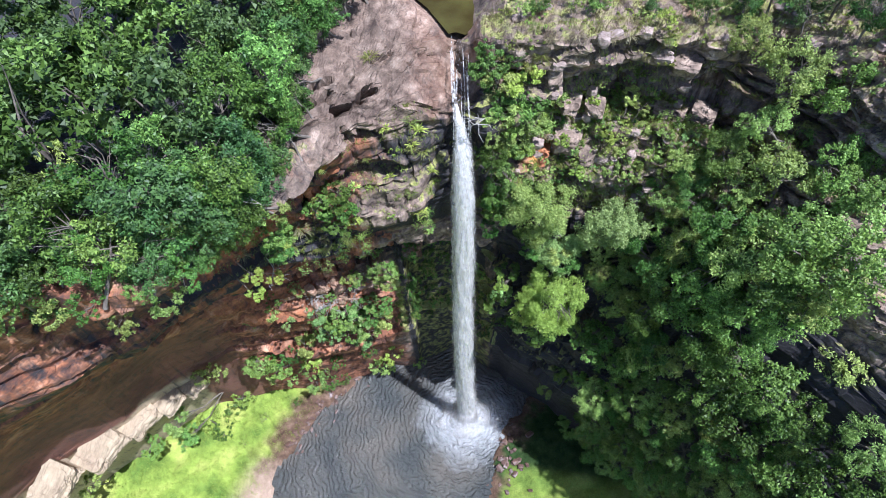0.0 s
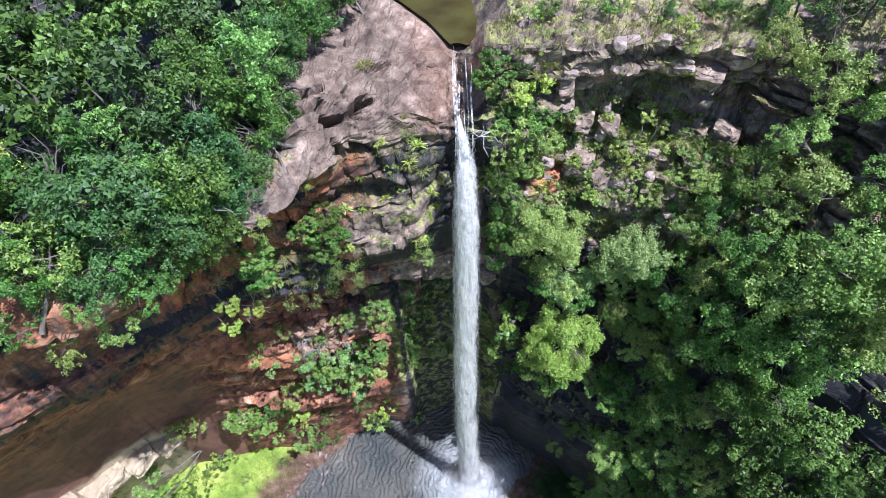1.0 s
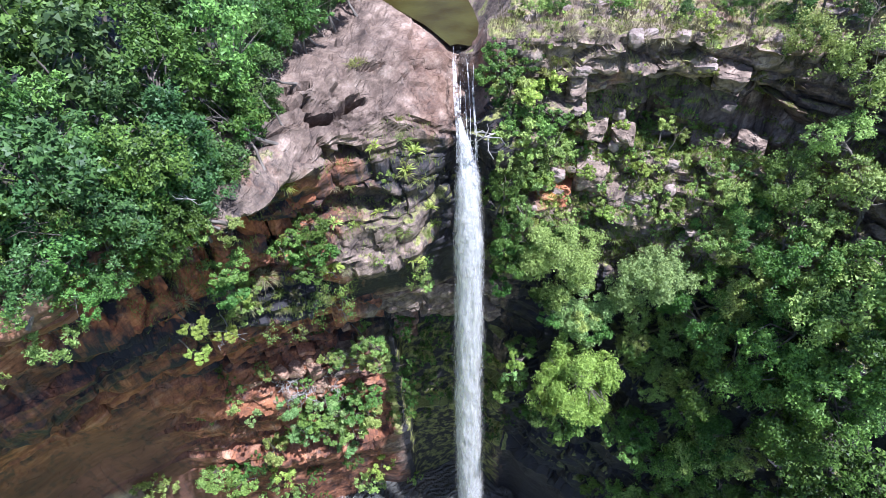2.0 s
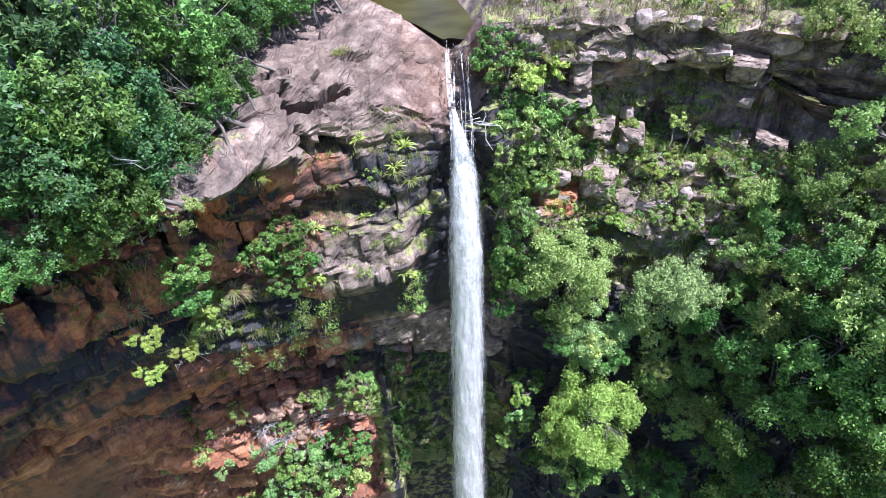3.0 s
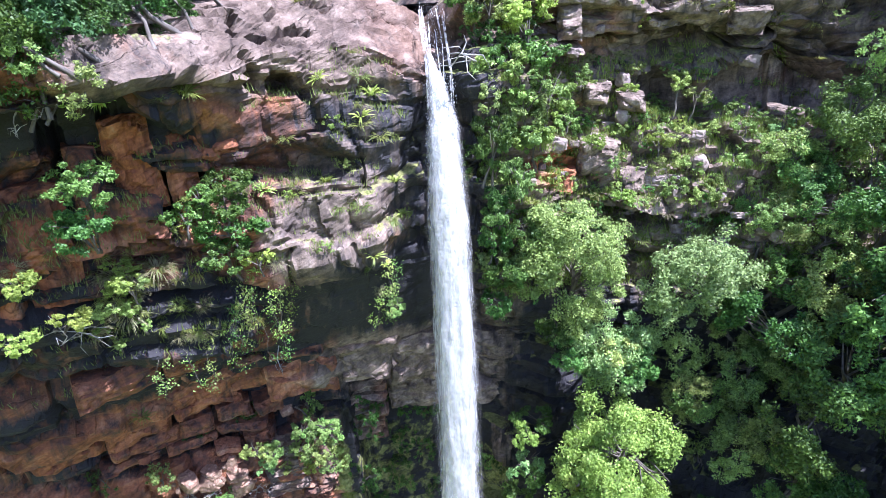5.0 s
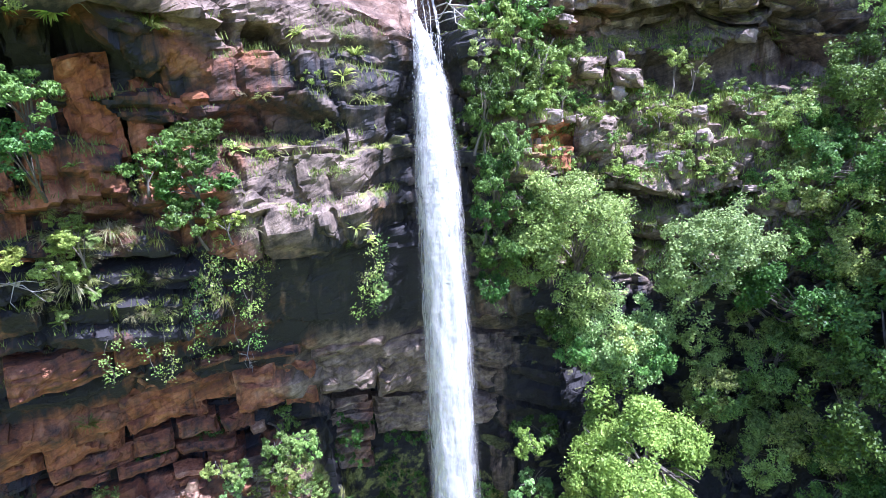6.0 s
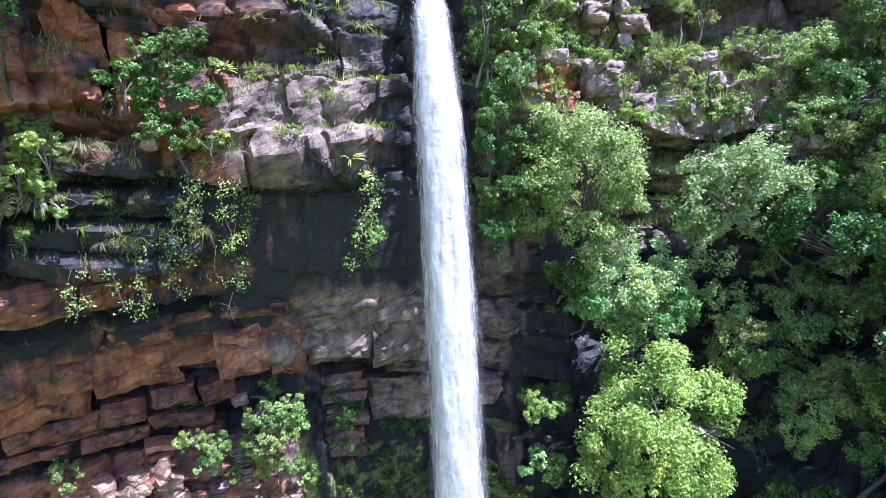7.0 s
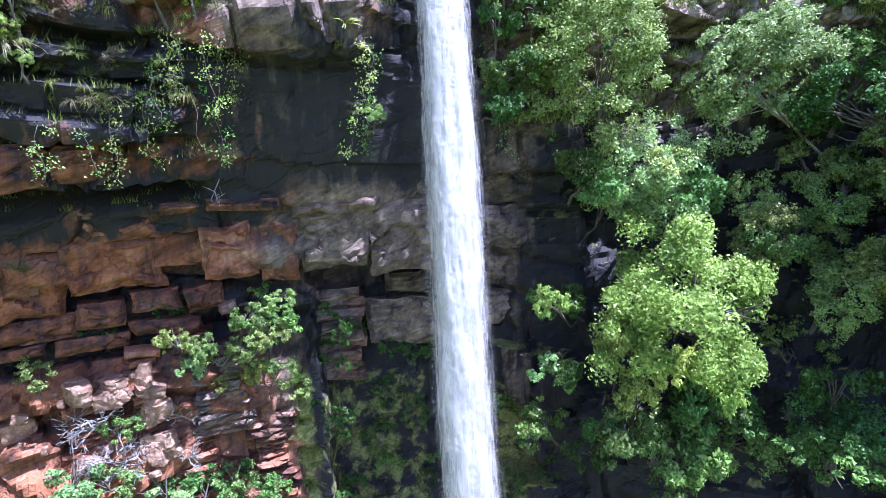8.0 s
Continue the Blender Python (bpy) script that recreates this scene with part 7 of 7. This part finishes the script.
for i, (x, y, z, size) in enumerate(BENCH_BLOCKS):
    block_at(RED_BLOCKS, i, (x, y, z), size * 0.85, "sunlit broken block of pinkish red sandstone on the bench", "fallen blocks on the bench")
for i, (x, y, z, size) in enumerate(FACE_BLOCKS):
    block_at(GREY_BLOCKS, i, (x, y, z), size * 0.6, "pale grey block of sandstone standing out of the cliff", "pale blocks in the cliff", 0.85)

r3 = np.random.RandomState(31)
for x, y, z, size in BENCH_BLOCKS:
    for k in range(3):
        at = (x + r3.uniform(-1.2, 1.2), y + r3.uniform(-1.0, 0.3), z + r3.uniform(-0.9, 0.5))
        block_at(RED_BLOCKS, k, at, r3.uniform(0.25, 0.55), "small broken block of pinkish sandstone in the sunlit heap", "fallen blocks on the bench")
for k, i in enumerate(r3.permutation(np.where((CB > 6) & (CB < 30) & (CL > 5.3) & (CL < 8.1) & (CN[:, 2] > 0.1))[0])[:90]):
    block_at(GREY_BLOCKS, k, CV[i], 0.25 + 0.75 * r3.uniform(0, 1) ** 2, "pale grey broken rock on the grassy bench", "rubble on the bench", 0.4)
for k, i in enumerate(r3.permutation(np.where((CB > 3.5) & (CB < 42) & (CL > 9.3) & (CL < 11.7) & (CN[:, 2] > 0.2))[0])[:34]):
    block_at(GREY_BLOCKS, k, CV[i], r3.uniform(0.4, 1.1), "pale weathered boulder in the dry grass of the plateau", "boulders on the plateau", 0.55)
block_at(GREY_BLOCKS, 1, (-14.9, 37.7, 55.4), 0.7, "small whitish block wedged under the shrub", "pale blocks in the cliff", 0.2)

# wet rocks along the shore
SHORE_ROCKS = []
pts = np.array(SHORE)
for k in range(170):
    if k < 130:
        s = rs.uniform(0, 4.2)
        i = int(s)
        p = pts[i] * (1 - (s - i)) + pts[i + 1] * (s - i)
        q = p + np.array([-0.65, 0.55]) * rs.normal() * 1.5
        size = rs.uniform(0.25, 0.9)
    else:
        q = np.array([7.6, 27.2]) + rs.normal(size=2) * np.array([1.9, 3.0])
        size = rs.uniform(0.5, 1.2)
    z, s = ground_height(np.array([q[0]]), np.array([q[1]]))
    ob = tagged(new("rock", WET_ROCKS[k % 4]), "wet dark brown rock on the pool's shore", "rock", "rocks on the shore")
    ob.matrix_basis = Matrix.Translation((q[0], q[1], max(float(z[0]), POOL_LEVEL - 0.3) + 0.1 * size)) @ pose(0, 0, 0, rs.uniform(-20, 20), rs.uniform(-20, 20), rs.uniform(0, 360)) @ Matrix.Diagonal((size, size, size, 1))


# ---------------------------------------------------------------- meadow grass, straw on the plateau, dead wood
def grass_field(name, seed, spots_xyz, blades, height, mat, label):
    rs4 = np.random.RandomState(seed)
    c = np.repeat(spots_xyz, blades, 0) + np.concatenate([rs4.normal(size=(len(spots_xyz) * blades, 2)) * 0.22, np.zeros((len(spots_xyz) * blades, 1))], 1)
    n = len(c)
    a = rs4.uniform(0, 2 * math.pi, n)
    s = np.stack([np.cos(a), np.sin(a), 0 * a], 1) * rs4.uniform(0.016, 0.036, (n, 1))
    lean = np.stack([rs4.normal(size=n) * 0.35, rs4.normal(size=n) * 0.35, np.ones(n)], 1) * (height * rs4.uniform(0.5, 1.3, (n, 1)))
    verts = np.stack([c - s, c + s, c + lean], 1).reshape(-1, 3)
    return tagged(new(name, mesh_of(name, verts, np.arange(3 * n).reshape(n, 3), mat)), label, "grass", kind="stuff")


r4 = np.random.RandomState(40)
x, y = r4.uniform(-71, -24, 26000), r4.uniform(6, 50, 26000)
z, s = ground_height(x, y)
thick = vnoise(np.stack([x, y, z], 1) / 5.0, 77)
keep = (-s > 1.6) & (thick > -0.35)
field = np.stack([x, y, z], 1)[keep][:9000]
grass_field("meadow_grass", 41, field, 5, 0.5, LEAF_BRIGHT, "rank sunlit yellow-green meadow grass")
flat_top = np.where((CB > 3) & (CB < 45) & (CL > 9.2) & (CL < 12) & (CN[:, 2] > 0.35))[0]
grass_field("plateau_grass", 42, CV[r4.choice(flat_top, 3500)], 7, 0.6, STRAW, "dry straw-coloured grass on the rocky plateau")
benches = np.where((CB > 4) & (CB < 40) & (CL > 4.8) & (CL < 8.3) & (CN[:, 2] > 0.2))[0]
grass_field("bench_grass", 43, CV[r4.choice(benches, 5500)], 7, 0.55, LEAF_BRIGHT, "green and yellow grass on the benches of the cliff")
ledges = np.where((CB > -40) & (CB < -3) & (CL > 4.4) & (CL < 9) & (CN[:, 2] > 0.3))[0]
grass_field("ledge_grass", 44, CV[r4.choice(ledges, 900)], 9, 0.42, BLADE, "grass along the ledges left of the fall")


def dead_branch(name, at, reach, size, seed, label, parts=7):
    """A bare bleached bough with crooked twigs, held by the rock."""
    rnd = random.Random(seed)
    foot, n = on_cliff(at)
    ob = thing(name, label, "dead wood", at=Matrix.Translation(foot))
    tip = Vector(reach) - foot
    mid = tip * 0.5 + Vector((rnd.uniform(-1, 1), rnd.uniform(-1, 1), rnd.uniform(-0.5, 0.5))) * 0.15 * tip.length
    part("bough", mesh_of("bough", *tube([-n * 0.3, mid * 0.5, mid, tip], [size, size * 0.8, size * 0.6, size * 0.2], 6, seed), DEAD, True), ob)
    for k in range(parts):
        a = mid.lerp(tip, rnd.uniform(0, 1))
        d = Vector((rnd.uniform(-1, 1), rnd.uniform(-1, 0.4), rnd.uniform(-0.8, 0.8))).normalized() * tip.length * rnd.uniform(0.25, 0.5)
        b = a + d * 0.5 + Vector((rnd.uniform(-1, 1), 0, rnd.uniform(-1, 1))) * 0.1 * tip.length
        part("twig", mesh_of("twig", *tube([a, b, a + d], [size * 0.45, size * 0.3, size * 0.1], 5, seed + k), DEAD, True), ob)
    return ob


dead_branch("dead_branch", (4.2, 43.0, 65.0), (1.4, 39.8, 66.2), 0.11, 3, "bleached bare branch reaching out beside the fall", 8)
dead_branch("dead_branch", (-20.5, 33.5, 53.5), (-19.6, 29.6, 54.4), 0.07, 6, "bare twigs below the small trees on the ledge", 9)
dead_branch("dead_branch", (-13.0, 42.0, 47.0), (-12.4, 39.8, 45.2), 0.05, 7, "dry roots hanging from the overhang", 9)

def dead_bush(at, size, seed, label):
    """A grey leafless bush: a few boughs that fork again and again into fine twigs."""
    rnd = random.Random(seed)
    foot, n = on_cliff(at)
    ob = thing("dead_bush", label, "dead wood", at=Matrix.Translation(foot))
    up = (n * 0.7 + Vector((0, 0, 0.6))).normalized()
    for k in range(6):
        chunks, tips = [], [(Vector((0, 0, -0.1)), (up + Vector((rnd.gauss(0, 0.6), rnd.gauss(0, 0.5), rnd.gauss(0, 0.5)))).normalized(), size * 0.5, 0.035 * size)]
        for depth in range(4):
            grown = []
            for p, d, ln, w in tips:
                q = p + d * ln
                m = p.lerp(q, 0.5) + Vector((rnd.gauss(0, 1), rnd.gauss(0, 1), rnd.gauss(0, 1))) * ln * 0.1
                chunks.append(tube([p, m, q], [w, w * 0.8, w * 0.6], 3, seed))
                for j in range(3 if depth < 3 else 0):
                    grown.append((p.lerp(q, rnd.uniform(0.5, 1)), (d + Vector((rnd.gauss(0, 0.6), rnd.gauss(0, 0.6), rnd.gauss(0, 0.5)))).normalized(), ln * rnd.uniform(0.55, 0.8), w * 0.55))
            tips = grown
        part("bough", mesh_of("bough", *joined(chunks), DEAD, True), ob)
    return ob


for k, (b, r, z, size) in enumerate(((-27.6, 44.2, 33.4, 2.8), (-26.2, 44.0, 31.6, 2.6), (-21.8, 44.4, 32.6, 1.3), (-24.8, 44.6, 30.6, 1.5), (-17.8, 44.0, 36.2, 1.0), (-21.2, 44.6, 30.0, 1.2))):
    dead_bush((r * math.sin(radians(b)), r * math.cos(radians(b)), z), size, 900 + k, "grey leafless bush with fine twigs on the bench")

# dry twigs and strap-leaved rosettes hanging from the brow below the forest
BROW_TWIGS = [((-19.8, 28.5, 67.8), (-18.5, 27.7, 67.6)), ((-19.2, 28.9, 66.9), (-18.2, 27.9, 66.3)), ((-19.3, 28.8, 68.0), (-19.1, 27.2, 67.6)), ((-19.1, 30.8, 65.5), (-18.3, 29.6, 64.6)), ((-17.6, 31.1, 66.7), (-17.2, 29.7, 65.3)), ((-17.0, 33.1, 66.6), (-16.8, 31.6, 67.9)), ((-16.3, 34.6, 67.0), (-15.0, 33.6, 65.9)), ((-16.1, 27.9, 71.7), (-15.0, 26.9, 71.2)), ((-17.3, 32.9, 67.6), (-15.8, 32.1, 67.2)), ((-14.9, 36.3, 67.7), (-15.4, 34.5, 67.9))]
for k, (root, tip) in enumerate(BROW_TWIGS):
    dead_branch("dead_branch", root, tip, 0.045, 60 + k, "thin pale dead twigs hanging below the forest edge", 6)
BROW_ROSETTES = [(-16.9, 32.3, 66.1), (-16.6, 32.5, 64.5), (-16.1, 32.7, 64.5), (-16.4, 32.6, 66.8), (-16.2, 32.7, 65.5), (-13.6, 36.6, 65.1), (-17.4, 32.1, 65.2)]
for k, at in enumerate(BROW_ROSETTES):
    tuft_at(2, at, 0.95 if k == 5 else 0.7, "bright green rosette of long strap leaves on the rock", "tufts on the cliff")
